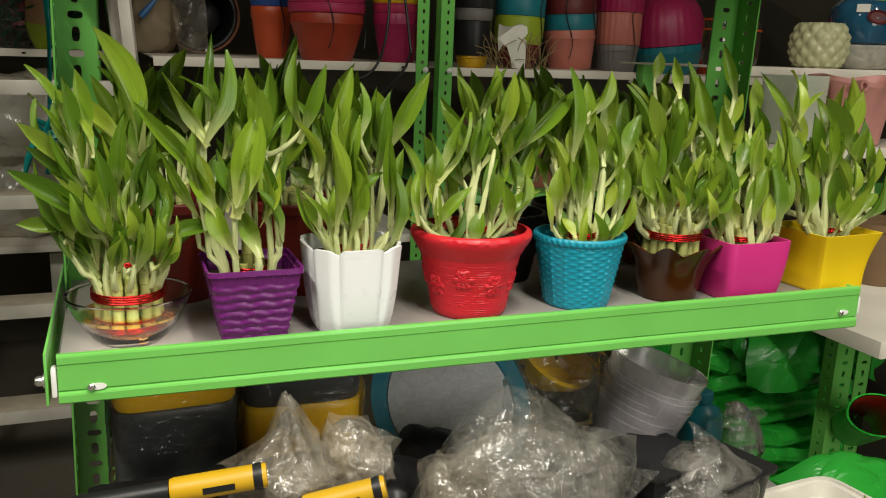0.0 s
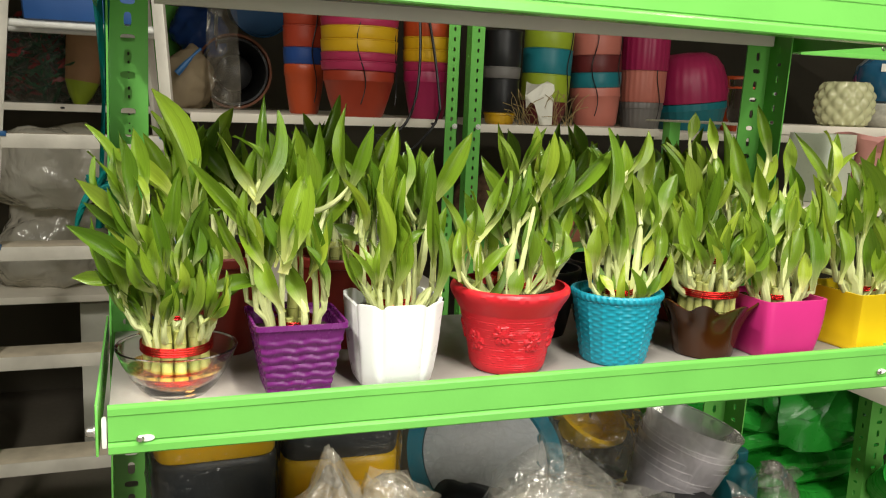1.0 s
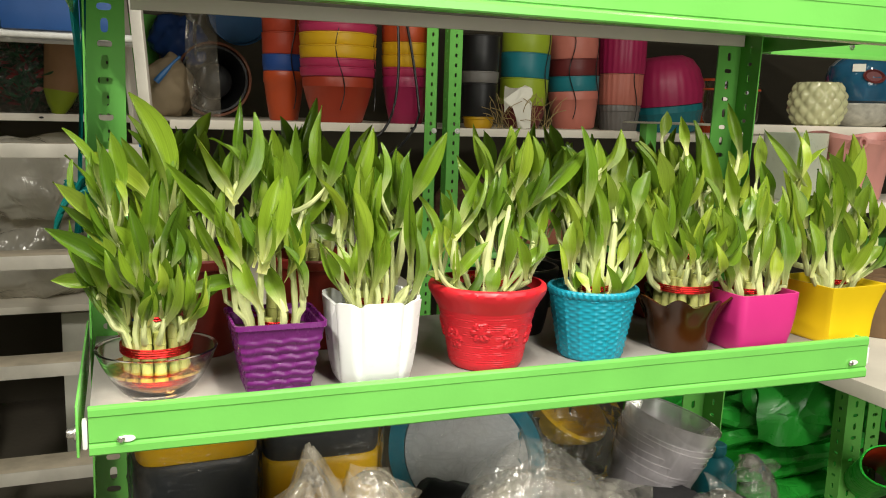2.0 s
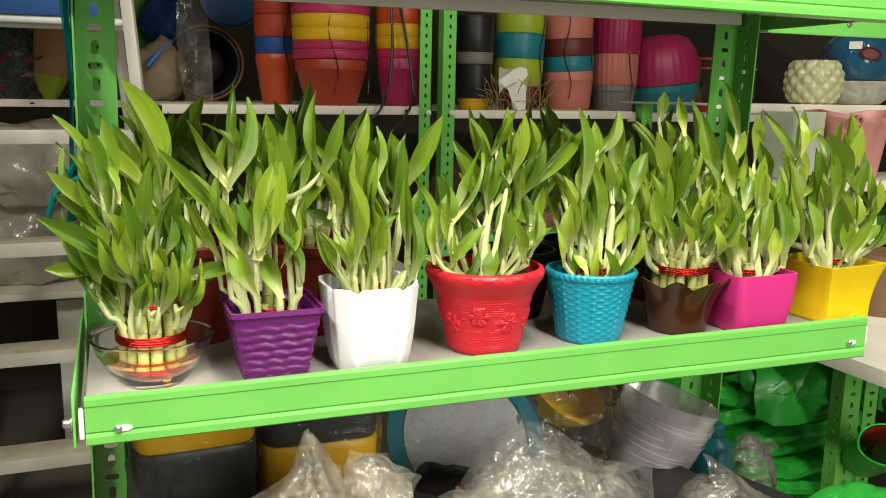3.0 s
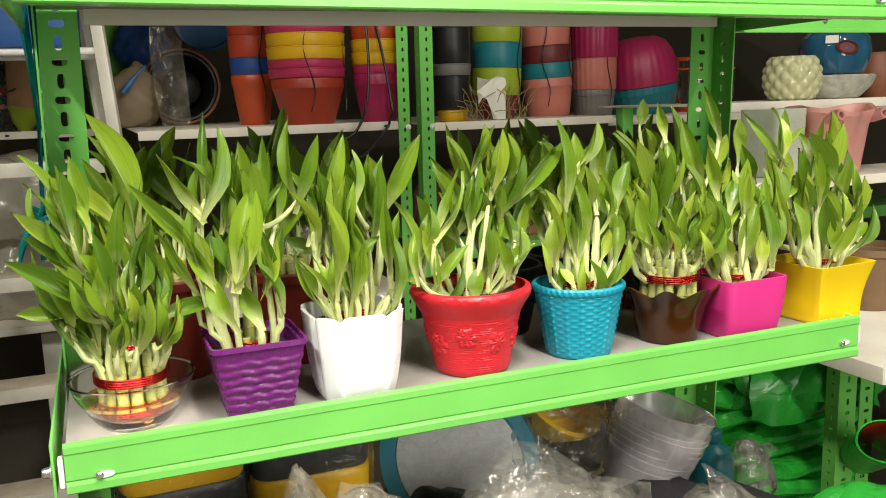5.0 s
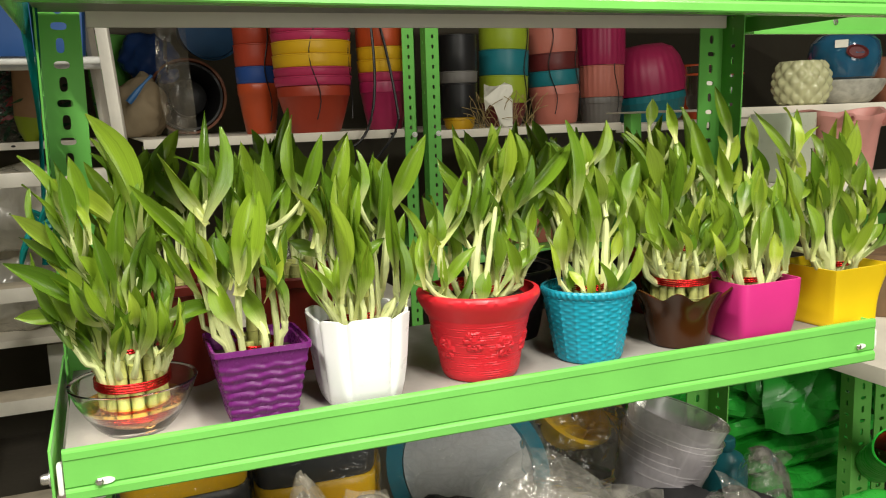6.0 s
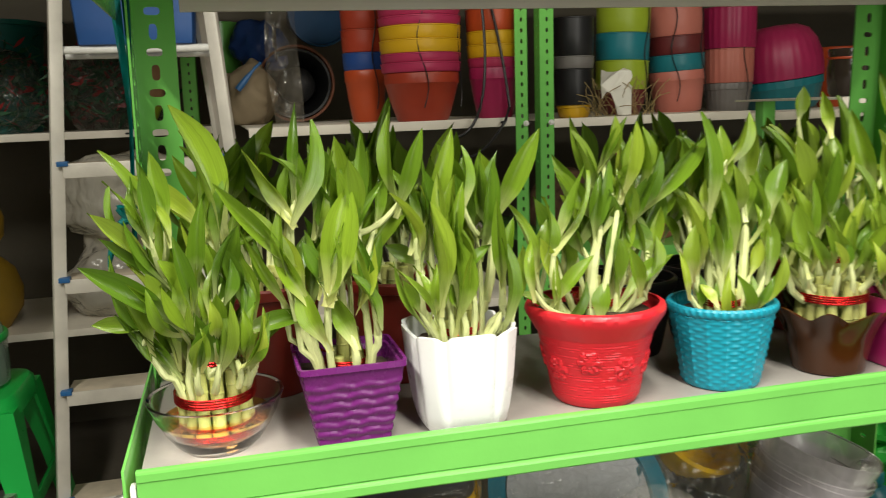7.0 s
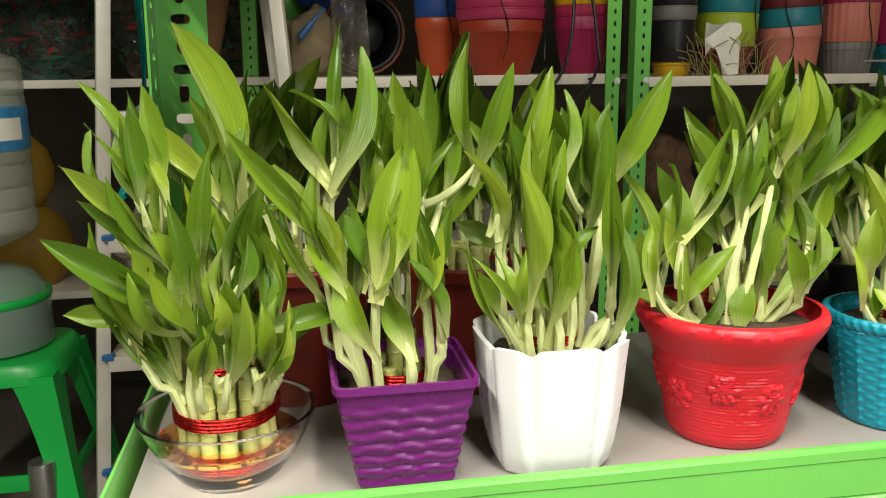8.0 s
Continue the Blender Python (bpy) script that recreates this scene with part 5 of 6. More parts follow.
lying_pot("sky blue round planter lying on other pots", 0.395, 1.95, 1.352, 0.098, 0.17, SKY, SKY, SKY, 90, 8, False)
part("sky_disc", lathe([(0.0001, 0), (0.086, 0), (0.09, 0.004), (0.0001, 0.005)], 48), SKY, [o for o in scene.objects if o.name.startswith("lying_pot")][-1], m=pose(0, 0, -0.012))


def crease_set(seed):
    r = random.Random(seed)
    rows = []
    for k in range(15):
        way = Vector((r.gauss(0, 1), r.gauss(0, 1), r.gauss(0, 0.7))).normalized()
        f = r.uniform(0.4, 0.8) if k < 3 else r.uniform(1.1, 2.2) if k < 8 else r.uniform(2.4, 4.6)
        rows.append((way, f, r.uniform(0, 2), 0.26 if k < 3 else 0.22 / f))
    return rows


CREASES = [crease_set(90 + k) for k in range(4)]


def crumple(label, name, cat, x, y, z, sx, sy, sz, material, seed, rough=0.22, freq=7.0, sub=4, floor=None, crease=1.0, group="", neck=0.0, folds=0.0):
    """A crumpled bag: a ball pulled to size, with sharp folds, flattened where it lies."""
    bm = bmesh.new()
    bmesh.ops.create_icosphere(bm, subdivisions=sub, radius=1)
    off = Vector((seed * 3.7, seed * 1.3, seed * 2.1))
    for v in bm.verts:
        p = v.co.copy()
        a = noise.noise(p * 1.5 + off)
        a2 = noise.noise(p * 3.1 + off * 1.7)
        warp = Vector((noise.noise(p * 1.7 + off), noise.noise(p * 1.9 - off), noise.noise(p * 1.3 + off * 2)))
        q = Vector((p.x * 1.0, p.y * 1.0, p.z * 0.45)) * freq * 0.5 + off + warp * 1.6
        b = 1 - min(1.0, abs(noise.noise(q)) * 3.2)
        c = 1 - min(1.0, abs(noise.noise(q * 2.1 + warp)) * 3.2)
        k = 0.92 + 0.28 * a + 0.14 * a2 + rough * (0.55 * b + 0.3 * c * crease)
        if folds:
            q = p + warp * 0.35
            tri = sum(amp * abs(((q.dot(way) * f * folds + ph) % 2.0) - 1.0) for way, f, ph, amp in CREASES[int(seed) % 4])
            k = 0.84 + 0.16 * a + 0.06 * a2 + rough * 2.3 * (tri - 0.6)
        if neck and p.z > 0.3:
            top = p.z - 0.3
            p.z *= 1 + 0.8 * neck * top
            p.x *= max(0.14, 1 - 1.25 * neck * top)
            p.y *= max(0.14, 1 - 1.25 * neck * top)
        v.co = Vector((p.x * k * sx, p.y * k * sy, p.z * k * sz))
        if v.co.z < -sz * 0.8:
            v.co.z = -sz * 0.8 + 0.02 * sz * a
    ob = part(name, bm, material, None, smooth=False)
    if not folds:
        for f in ob.data.polygons:
            f.use_smooth = True
    ob.matrix_basis = pose(x, y, z + sz * 0.8)
    return tagged(ob, label, cat, group)


def film_heap(label, x, y, z, sx, sy, sz, material, seed, sheets=5, neck=0.0, folds=1.3, name="clear_bag", group="clear plastic bags under the shelf", depth=0.42, fine=12):
    """A crumpled film bag: several thin sheets with long straight creases, lapped over one another."""
    r = random.Random(seed)
    heap = thing(name, label, "bag" if name == "clear_bag" else "sack", pose(x, y, z + sz * 0.8), group)
    n = 34
    for k in range(sheets):
        bm = bmesh.new()
        turn = Matrix.Rotation(r.uniform(-1.0, 1.0), 3, "Z") @ Matrix.Rotation(radians(r.uniform(15, 80)), 3, "X") @ Matrix.Rotation(r.uniform(0, 3.1), 3, "Z")
        rows = CREASES[(seed + k) % 4]
        off = Vector((seed * 1.7, k * 2.3, 0.4))
        size = r.uniform(0.75, 1.0)
        grid = []
        for i in range(n + 1):
            line = []
            for j in range(n + 1):
                u, v = 2 * i / n - 1, 2 * j / n - 1
                edge = 1 + 0.35 * noise.noise(Vector((u * 1.4, v * 1.4, 0)) + off)
                p = Vector((u * edge * size, v * edge * size, 0.85 - 0.5 * (u * u + v * v)))
                q = Vector((u, v, 0.3 * k)) + 0.2 * noise.noise(Vector((u, v, 3)) + off) * Vector((1, -1, 0))
                tri = sum(amp * abs(((q.dot(way) * f * folds + ph) % 2.0) - 1.0) for way, f, ph, amp in rows[:fine])
                p.z += depth * (tri - 0.75)
                p = turn @ p
                if neck and p.z > 0.1:
                    p.x *= max(0.12, 1 - neck * (p.z - 0.1))
                    p.y *= max(0.12, 1 - neck * (p.z - 0.1))
                    p.z *= 1 + 0.5 * neck * (p.z - 0.1)
                p = Vector((p.x * sx, p.y * sy, p.z * sz))
                p.z = max(p.z, -0.8 * sz + 0.001 * k)
                line.append(bm.verts.new(p))
            grid.append(line)
        for a, b in zip(grid, grid[1:]):
            for j in range(n):
                bm.faces.new((a[j], a[j + 1], b[j + 1], b[j]))
        part("film_sheet" if name == "clear_bag" else "sack_sheet", bm, material, heap, smooth=False)
    return heap


def sheet_strip(x, y, z0, z1, w, seed):
    bm = bmesh.new()
    rows = []
    for i in range(25):
        t = i / 24
        row = []
        for j in range(9):
            u = j / 8 - 0.5
            row.append(bm.verts.new((x + u * w * (1 + 0.15 * math.sin(5 * t)) + 0.006 * math.sin(6 * t + seed), y + 0.012 * noise.noise((u * 6, t * 9, seed)) + 0.01 * math.cos(u * 6), z0 + (z1 - z0) * t)))
        rows.append(row)
    for a, b in zip(rows, rows[1:]):
        for k in range(8):
            bm.faces.new((a[k], a[k + 1], b[k + 1], b[k]))
    bmesh.ops.solidify(bm, geom=bm.faces, thickness=0.0008)
    return bm


tagged(part("plastic_sleeve", sheet_strip(0.262, 1.72, 1.037, 1.5, 0.076, 2.0), FILM_THICK), "crinkled clear plastic sleeve standing on the shelf", "plastic sleeve")
BEIGE = mat("beige_sack_cloth", (0.27, 0.21, 0.13), 0.8, 0.15, 10, 0.4, 60)
crumple("beige cloth sack standing on the storage shelf", "cloth_sack", "sack", 0.165, 1.8, Z1, 0.075, 0.06, 0.1, BEIGE, 3, 0.08, 4)
crumple("dark blue folded plastic bag on a sack", "plastic_bag", "bag", 0.215, 1.93, Z1 + 0.15, 0.08, 0.07, 0.085, ROYAL, 5, 0.14, 5)
scoop = tagged(part("hand_scoop", tube(arc((0.135, 1.715, 1.13), (0.2, 1.715, 1.2), (0.01, 0, 0.014), 8), [0.009, 0.009, 0.008, 0.006, 0.004, 0.004, 0.004, 0.004, 0.005], 8), SKY), "small blue plastic hand scoop leaning on a sack", "scoop")
grn = stack("bright green plastic pot behind the ladder", 0.1, 2.05, Z1, ((0.04, 0.055, 0.15, GREEN), (0.05, 0.06, 0.15, GREEN)), group="", name="green_pot")

# torn white card and dried grass in front of the black pots
PAPER = mat("white_card", (0.75, 0.73, 0.64), 0.8, 0.06, 20, 0.2, 60)
rng = random.Random(11)
bm = bmesh.new()
OUTLINE = ((-0.042, 0.055), (-0.03, 0.05), (-0.012, 0.049), (0.004, 0.052), (0.016, 0.058), (0.03, 0.053), (0.036, 0.05), (0.038, 0.036), (0.03, 0.022), (0.036, 0.015), (0.034, -0.02), (0.033, -0.05), (0.012, -0.052), (-0.004, -0.05), (-0.01, -0.024), (-0.02, 0.0), (-0.03, 0.004), (-0.042, -0.012), (-0.044, 0.02))
ring = [bm.verts.new((0.99 + px, 1.2 + 0.05 * (pz + 0.05) + 0.003 * math.sin(70 * px), 1.082 + pz)) for px, pz in OUTLINE]
bm.faces.new(ring)
bmesh.ops.solidify(bm, geom=bm.faces, thickness=0.0012)
tagged(part("torn_card", bm, PAPER, smooth=False), "torn white card propped against planters", "card")
STRAW = mat("dry_grass", (0.3, 0.22, 0.09), 0.8, 0.3, 40)
bm = bmesh.new()
for k in range(46):
    x0 = rng.uniform(0.93, 1.09)
    add_tube(bm, arc((x0, 1.215, 1.03), (x0 + rng.uniform(-0.06, 0.06), 1.2 + rng.uniform(-0.02, 0.03), rng.uniform(1.05, 1.12)), (rng.uniform(-0.02, 0.02), 0, 0.01), 4), 0.0009, 4)
tagged(part("dried_grass", bm, STRAW), "bunch of dried brown grass on the shelf", "grass", kind="stuff")

# loose black cable hanging over the shelf edge
tagged(part("black_cable", tube(smooth3((0.66, 1.2, 1.3), (0.64, 1.165, 1.06), (0.55, 1.165, 1.0), 14) + smooth3((0.56, 1.165, 0.985), (0.62, 1.165, 0.955), (0.7, 1.17, 1.03), 12)[1:] + smooth3((0.71, 1.17, 1.06), (0.7, 1.2, 1.2), (0.67, 1.22, 1.36), 10), 0.0034, 7), BLACK), "thin black cable looped over the shelf edge", "cable")

# below the storage shelf: wrapped bundles in the dark
crumple("white bundle in clear film under the shelf", "film_bag", "bag", -0.2, 1.92, 0.74, 0.19, 0.13, 0.14, MILKY, 7, 0.04, 4)
crumple("grey film-wrapped bag on the lower shelf", "film_bag", "bag", -0.2, 1.97, 0.5, 0.18, 0.13, 0.15, MILKY, 8, 0.1, 4)
crumple("grey film-wrapped bag on the lower shelf", "film_bag", "bag", 0.6, 1.45, 0.62, 0.13, 0.1, 0.12, FILM_THICK, 9, 0.16, 5)
COIR = mat("brown_coir", (0.1, 0.055, 0.03), 0.9, 0.4, 50, 0.8, 120)
crumple("brown coir hanging basket liner", "coir_basket", "basket", 0.93, 1.4, 0.715, 0.1, 0.1, 0.1, COIR, 12, 0.05, 5)
crumple("brown coir hanging basket liner", "coir_basket", "basket", 1.3, 1.4, 0.715, 0.12, 0.1, 0.12, COIR, 13, 0.05, 5)
stack("salmon pink planters on the lower shelf", 1.13, 1.34, 0.715, ((0.07, 0.085, 0.12, SALMON), (0.08, 0.088, 0.1, SALMON)), group="")

# ---- the rack to the side, with ceramics ----
side = thing("side_rack", "green post rack with white steel shelves beside the display rack", "shelf rack")
post(side, 1.243, 0.33, 0.0, 0.63, 0.04, -1, 1.2, depth=0.03, pitch=0.0213, first=0.01, size=0.006, front=False)
post(side, 1.298, 0.335, 0.0, 0.63, 0.035, 1, 1.2, depth=0.03, pitch=0.0213, first=0.004, size=0.006, front=False)
deck(side, 1.165, 2.3, 0.17, 0.95, 0.645, 0.028)
part("side_edge", box(1.162, 1.1645, 0.17, 0.95, 0.618, 0.646, 0.0008), WHITE_STEEL, side)
deck(side, 1.12, 2.3, 0.52, 0.7, 0.905)
deck(side, 1.2, 2.4, 0.705, 1.05, 1.056)
part("beam", box(1.0, 2.4, 0.325, 0.35, 1.172, 1.206, 0.002), GREEN, side)
part("beam_lip", box(1.0, 2.4, 0.318, 0.324, 1.17, 1.177, 0.001), GREEN, side)
bolt(side, 1.17, 0.325, 1.19, 0.0035, 0.004)
part("upright", box(2.3, 2.34, 0.33, 0.37, 0.0, 1.5, 0.003), GREEN, side)
part("upright", box(2.3, 2.34, 1.0, 1.04, 0.0, 1.5, 0.003), GREEN, side)
part("upright", box(1.21, 1.24, 0.96, 0.99, 0.0, 1.054, 0.003), GREEN, side)

CREAM = mat("cream_glazed_ceramic", (0.46, 0.46, 0.26), 0.2, 0.08, 20, 0.05, coat=0.4)
GLAZE = mat("blue_glazed_ceramic", (0.015, 0.09, 0.17), 0.12, 0.25, 14, 0.05, coat=0.8)
STONEW = mat("white_speckled_ceramic", (0.42, 0.41, 0.36), 0.4, 0.25, 60, 0.6, 120)
PALE = mat("pale_green_ceramic", (0.55, 0.6, 0.48), 0.3, 0.06, 20)
BLUSH = mat("blush_pink_plastic", (0.62, 0.28, 0.25), 0.45, 0.08, 16)
CHOC = mat("dark_glazed_ceramic", (0.03, 0.02, 0.015), 0.2, 0.2, 16, coat=0.5)


def twist(a, r, z, i):
    w = abs(math.sin(6 * a + z * 75)) * abs(math.sin(6 * a - z * 75))
    return ((r + 0.008 * w) * math.cos(a), (r + 0.008 * w) * math.sin(a), z)


vase = thing("woven_vase", "cream glazed ceramic vase with woven relief", "vase", pose(1.585, 0.82, 1.056) @ Matrix.Scale(0.86, 4))
prof = [(0.0001, 0), (0.045, 0), (0.05, 0.004)] + [(0.05 + 0.022 * math.sin(math.pi * (0.1 + 0.8 * t / 24)), 0.006 + 0.108 * t / 24) for t in range(25)] + [(0.052, 0.118), (0.046, 0.118), (0.04, 0.1), (0.0001, 0.09)]
part("vase_body", lathe(prof, 144, twist), CREAM, vase)
bowl2 = thing("speckled_bowl", "white speckled ceramic bowl", "bowl", pose(1.735, 0.84, 1.056))
part("bowl_body", lathe([(0.0001, 0), (0.05, 0), (0.06, 0.004), (0.085, 0.03), (0.094, 0.052), (0.09, 0.056), (0.05, 0.05), (0.0001, 0.05)], 56, lambda a, r, z, i: ((r + 0.0016 * noise.noise((a * 14, z * 300, 1))) * math.cos(a), (r + 0.0016 * noise.noise((a * 14, z * 300, 1))) * math.sin(a), z)), STONEW, bowl2)
jug = thing("blue_ceramic_pot", "glossy blue ceramic pot with an oval opening", "ceramic pot", pose(1.735, 0.84, 1.112))
part("pot_body", lathe([(0.0001, 0), (0.055, 0), (0.068, 0.006), (0.079, 0.035), (0.082, 0.06), (0.076, 0.088), (0.06, 0.104), (0.045, 0.108), (0.04, 0.1), (0.0001, 0.08)], 64, lambda a, r, z, i: ((r + 0.003 * noise.noise((3 * math.cos(a), 3 * math.sin(a), z * 30))) * math.cos(a), (r + 0.003 * noise.noise((3 * math.cos(a), 3 * math.sin(a), z * 30))) * math.sin(a), z)), GLAZE, jug)
part("opening", lathe([(0.0001, 0), (0.02, 0), (0.026, 0.004), (0.023, 0.006), (0.018, 0.002), (0.0001, 0.002)], 28, lambda a, r, z, i: (r * math.cos(a), 0.62 * r * math.sin(a), z)), MAROON, jug, "dark red oval opening", m=pose(-0.036, -0.07, 0.062, 84, 10, -27))
part("price_tag", box(-0.014, 0.014, -0.001, 0.0, -0.009, 0.009), PAPER, jug, "small white price tag", m=pose(-0.062, -0.05, 0.082, -8, 0, -50))
for k, (cx, cz) in enumerate(((1.39, 1.056), (1.46, 1.056))):
    c = thing("dark_jar", "dark glazed ceramic jar with a white price tag", "jar", pose(cx, 0.93, cz), "dark ceramic jars on the side shelf")
    part("jar_body", lathe([(0.0001, 0), (0.03, 0), (0.036, 0.01), (0.04, 0.06), (0.036, 0.085), (0.038, 0.09), (0.038, 0.1), (0.033, 0.1), (0.0001, 0.09)], 40), CHOC, c)
    part("price_tag", box(-0.008, 0.008, -0.001, 0.0, -0.006, 0.006), PAPER, c, "small white price tag", m=pose(-0.012, -0.0405, 0.06, 0, 0, -16))
    part("rim_band", lathe([(0.0395, 0.078), (0.0405, 0.08), (0.0395, 0.083)], 40), ORANGE, c, "thin orange band")
oc = thing("orange_jar", "orange-brown glazed ceramic jar", "jar", pose(1.9, 0.86, 1.056))
part("jar_body", lathe([(0.0001, 0), (0.04, 0), (0.06, 0.03), (0.062, 0.07), (0.045, 0.1), (0.045, 0.11), (0.0001, 0.1)], 40), TERRA, oc)
wp2 = thing("tall_planter", "pale green glossy square planter", "planter", pose(1.346, 0.62, 0.905, 0, 0, 12))
part("planter_body", lathe(hollow(round_off(curve_profile(0.04, 0.05, 0.138, 0.002, 6), 0.004), 0.005, 0.01), 64, lambda a, r, z, i: (sq(a + 0.785, r, 7) * math.cos(a + 0.785), sq(a + 0.785, r, 7) * math.sin(a + 0.785), z)), PALE, wp2)
roll = thing("folded_planter", "blush pink planter shaped like a folded cloth", "planter", pose(1.485, 0.61, 0.905))


def folds(a, r, z, i):
    t = z / 0.128
    k = 1 + 0.08 * t * math.cos(3 * a + 0.5) + 0.05 * t * math.cos(7 * a)
    return (r * k * math.cos(a) * 1.12, r * k * math.sin(a), z + 0.008 * t * math.cos(2 * a))


part("planter_body", lathe([(0.0001, 0), (0.055, 0), (0.06, 0.004), (0.066, 0.05), (0.072, 0.1), (0.079, 0.118), (0.084, 0.126), (0.083, 0.135), (0.076, 0.134), (0.07, 0.12), (0.055, 0.05), (0.0001, 0.04)], 80, folds), BLUSH, roll)
for ex in (-0.055, 0.062):
    part("curl", lathe([(0.011, -0.03), (0.014, 0.0), (0.011, 0.03), (0.006, 0.03), (0.005, 0.0), (0.006, -0.03)], 20), BLUSH, roll, m=pose(ex, -0.055, 0.118, 80, 0, 0))
bp2 = thing("brown_pot", "light brown clay-coloured round pot", "plant pot", pose(1.465, 0.47, 0.645))
part("pot_body", lathe(hollow(round_off(curve_profile(0.045, 0.065, 0.11, 0.003, 6)) + [(0.07, 0.112), (0.07, 0.125)], 0.004, 0.01), 44), mat("clay_brown", (0.2, 0.12, 0.06), 0.6, 0.15, 14), bp2)

# ---- step ladder and things beside it ----
ALU = mat("worn_aluminium", (0.72, 0.69, 0.61), 0.42, 0.12, 14, 0.15, 160, metal=0.1, dirt=0.2, dirt_col=(0.3, 0.26, 0.2))
TREADM = mat("worn_tread", (0.62, 0.54, 0.42), 0.6, 0.2, 16, 0.4, 90)
ladder = thing("step_ladder", "white aluminium step ladder with grooved treads", "ladder")


def lad_y(z):
    return 1.345 + 0.03 * z


def strut(x0, z0, x1, z1, w, dy=0.0, slope=1.0, y0=0.0):
    a, b = Vector((x0, lad_y(z0) if not y0 else y0 + 0.0, z0)), Vector((x1, lad_y(z1) + dy, z1))
    d = b - a
    m = d.to_track_quat("Z", "Y").to_matrix().to_4x4()
    m.translation = a
    return box(-w / 2, w / 2, -0.014, 0.014, 0, d.length, 0.003, m)


part("stile", strut(-0.35, 0.0, -0.23, 1.46, 0.02), ALU, ladder)
part("stile", strut(0.17, 0.0, 0.07, 1.46, 0.016), ALU, ladder)
part("rear_leg", strut(0.16, 0.0, 0.04, 1.46, 0.014, 0.14, 1.0, 1.7), ALU, ladder)
BLUECAP = SKY
for tz in (0.205, 0.461, 0.717, 0.973):
    t = tz / 1.46
    xa, xb = -0.35 + 0.12 * t + 0.013, 0.17 - 0.1 * t - 0.013
    y = lad_y(tz)
    tr = part("tread", box(xa, xb, y - 0.016, y + 0.085, tz - 0.005, tz, 0.001), TREADM, ladder, "grooved beige tread")
    part("tread_edge", box(xa, xb, y - 0.02, y - 0.0165, tz - 0.03, tz + 0.002, 0.001), ALU, ladder)
    for ex in (xa, xb):
        part("corner_cap", box(ex - 0.012, ex + 0.012, y - 0.024, y + 0.0, tz - 0.004, tz + 0.007, 0.002), BLUECAP, ladder, "blue plastic corner cap")
part("top_bar", tube([(-0.25, lad_y(1.215) + 0.012, 1.219), (0.09, lad_y(1.215) + 0.012, 1.219)], 0.009, 12), CLIP, ladder)
part("top_bar", tube([(-0.25, lad_y(1.215) + 0.13, 1.215), (0.09, lad_y(1.215) + 0.13, 1.215)], 0.009, 12), CLIP, ladder)
crate = thing("blue_crate", "plain blue plastic crate resting on the ladder", "crate", pose(-0.082, lad_y(1.215) + 0.1, 1.228))
part("crate_body", lathe(hollow(round_off(curve_profile(0.118, 0.128, 0.16, 0, 4), 0.004), 0.004, 0.008), 48, lambda a, r, z, i: (sq(a + 0.785, r, 16) * math.cos(a + 0.785) * 1.05, sq(a + 0.785, r, 16) * math.sin(a + 0.785) * 0.9, z)), mat("deep_blue_plastic", (0.02, 0.09, 0.3), 0.4, 0.1, 10), crate)

# teal ribbon tied to the rack post
RIBBON = mat("teal_ribbon", (0.0, 0.16, 0.15), 0.35, 0.2, 30, 0.3, 120)
rib_t = thing("teal_ribbon", "teal plastic ribbon tied round the rack post", "ribbon")
for off, w in ((0.0, 0.015), (0.006, 0.01)):
    bm = bmesh.new()
    rows = []
    for i in range(40):
        t = i / 39
        z = 1.34 - 0.42 * t
        x = -0.003 + off * 0.6 - 0.004 * math.sin(7 * t + off * 300) - 0.008 * t
        y = 0.27 + off
        rows.append([bm.verts.new((x + w * (u - 0.5) * (0.6 + 0.4 * math.sin(5 * t + 1)), y + 0.003 * math.sin(9 * t + 3 * u), z)) for u in (0, 0.33, 0.66, 1)])
    for a, b in zip(rows, rows[1:]):
        for k in range(3):
            bm.faces.new((a[k], a[k + 1], b[k + 1], b[k]))
    bmesh.ops.solidify(bm, geom=bm.faces, thickness=0.0006)
    part("strand", bm, RIBBON, rib_t)
knot = bmesh.new()
for k in range(5):
    a = k * 1.26
    add_tube(knot, smooth3((-0.008, 0.265, 0.972), (-0.01 + 0.016 * math.cos(a), 0.258, 0.972 + 0.014 * math.sin(a)), (-0.014, 0.262, 0.966), 8), 0.0032, 6)
add_tube(knot, smooth3((-0.016, 0.265, 0.97), (-0.03, 0.255, 0.945), (-0.038, 0.26, 0.915), 8), [0.004] * 5 + [0.0035, 0.003, 0.002, 0.001], 6)
part("knot", knot, RIBBON, rib_t)

# plastic stool with a water dispenser bottle
STOOLG = mat("green_stool_plastic", (0.012, 0.44, 0.07), 0.32, 0.06, 10)
stool = thing("plastic_stool", "bright green plastic stool with four splayed legs", "stool", pose(-0.565, 1.5, 0) @ Matrix.Diagonal((1.05, 1.05, 0.91, 1)))
def seat_shape(a, r, z, i):
    q = sq(a + 0.785, r, 5)
    return (q * math.cos(a + 0.785), q * math.sin(a + 0.785), z)
part("seat", lathe([(0.0001, 0.5), (0.12, 0.5), (0.135, 0.497), (0.143, 0.486), (0.148, 0.45), (0.145, 0.45), (0.138, 0.48), (0.0001, 0.488)], 56, seat_shape), STOOLG, stool)
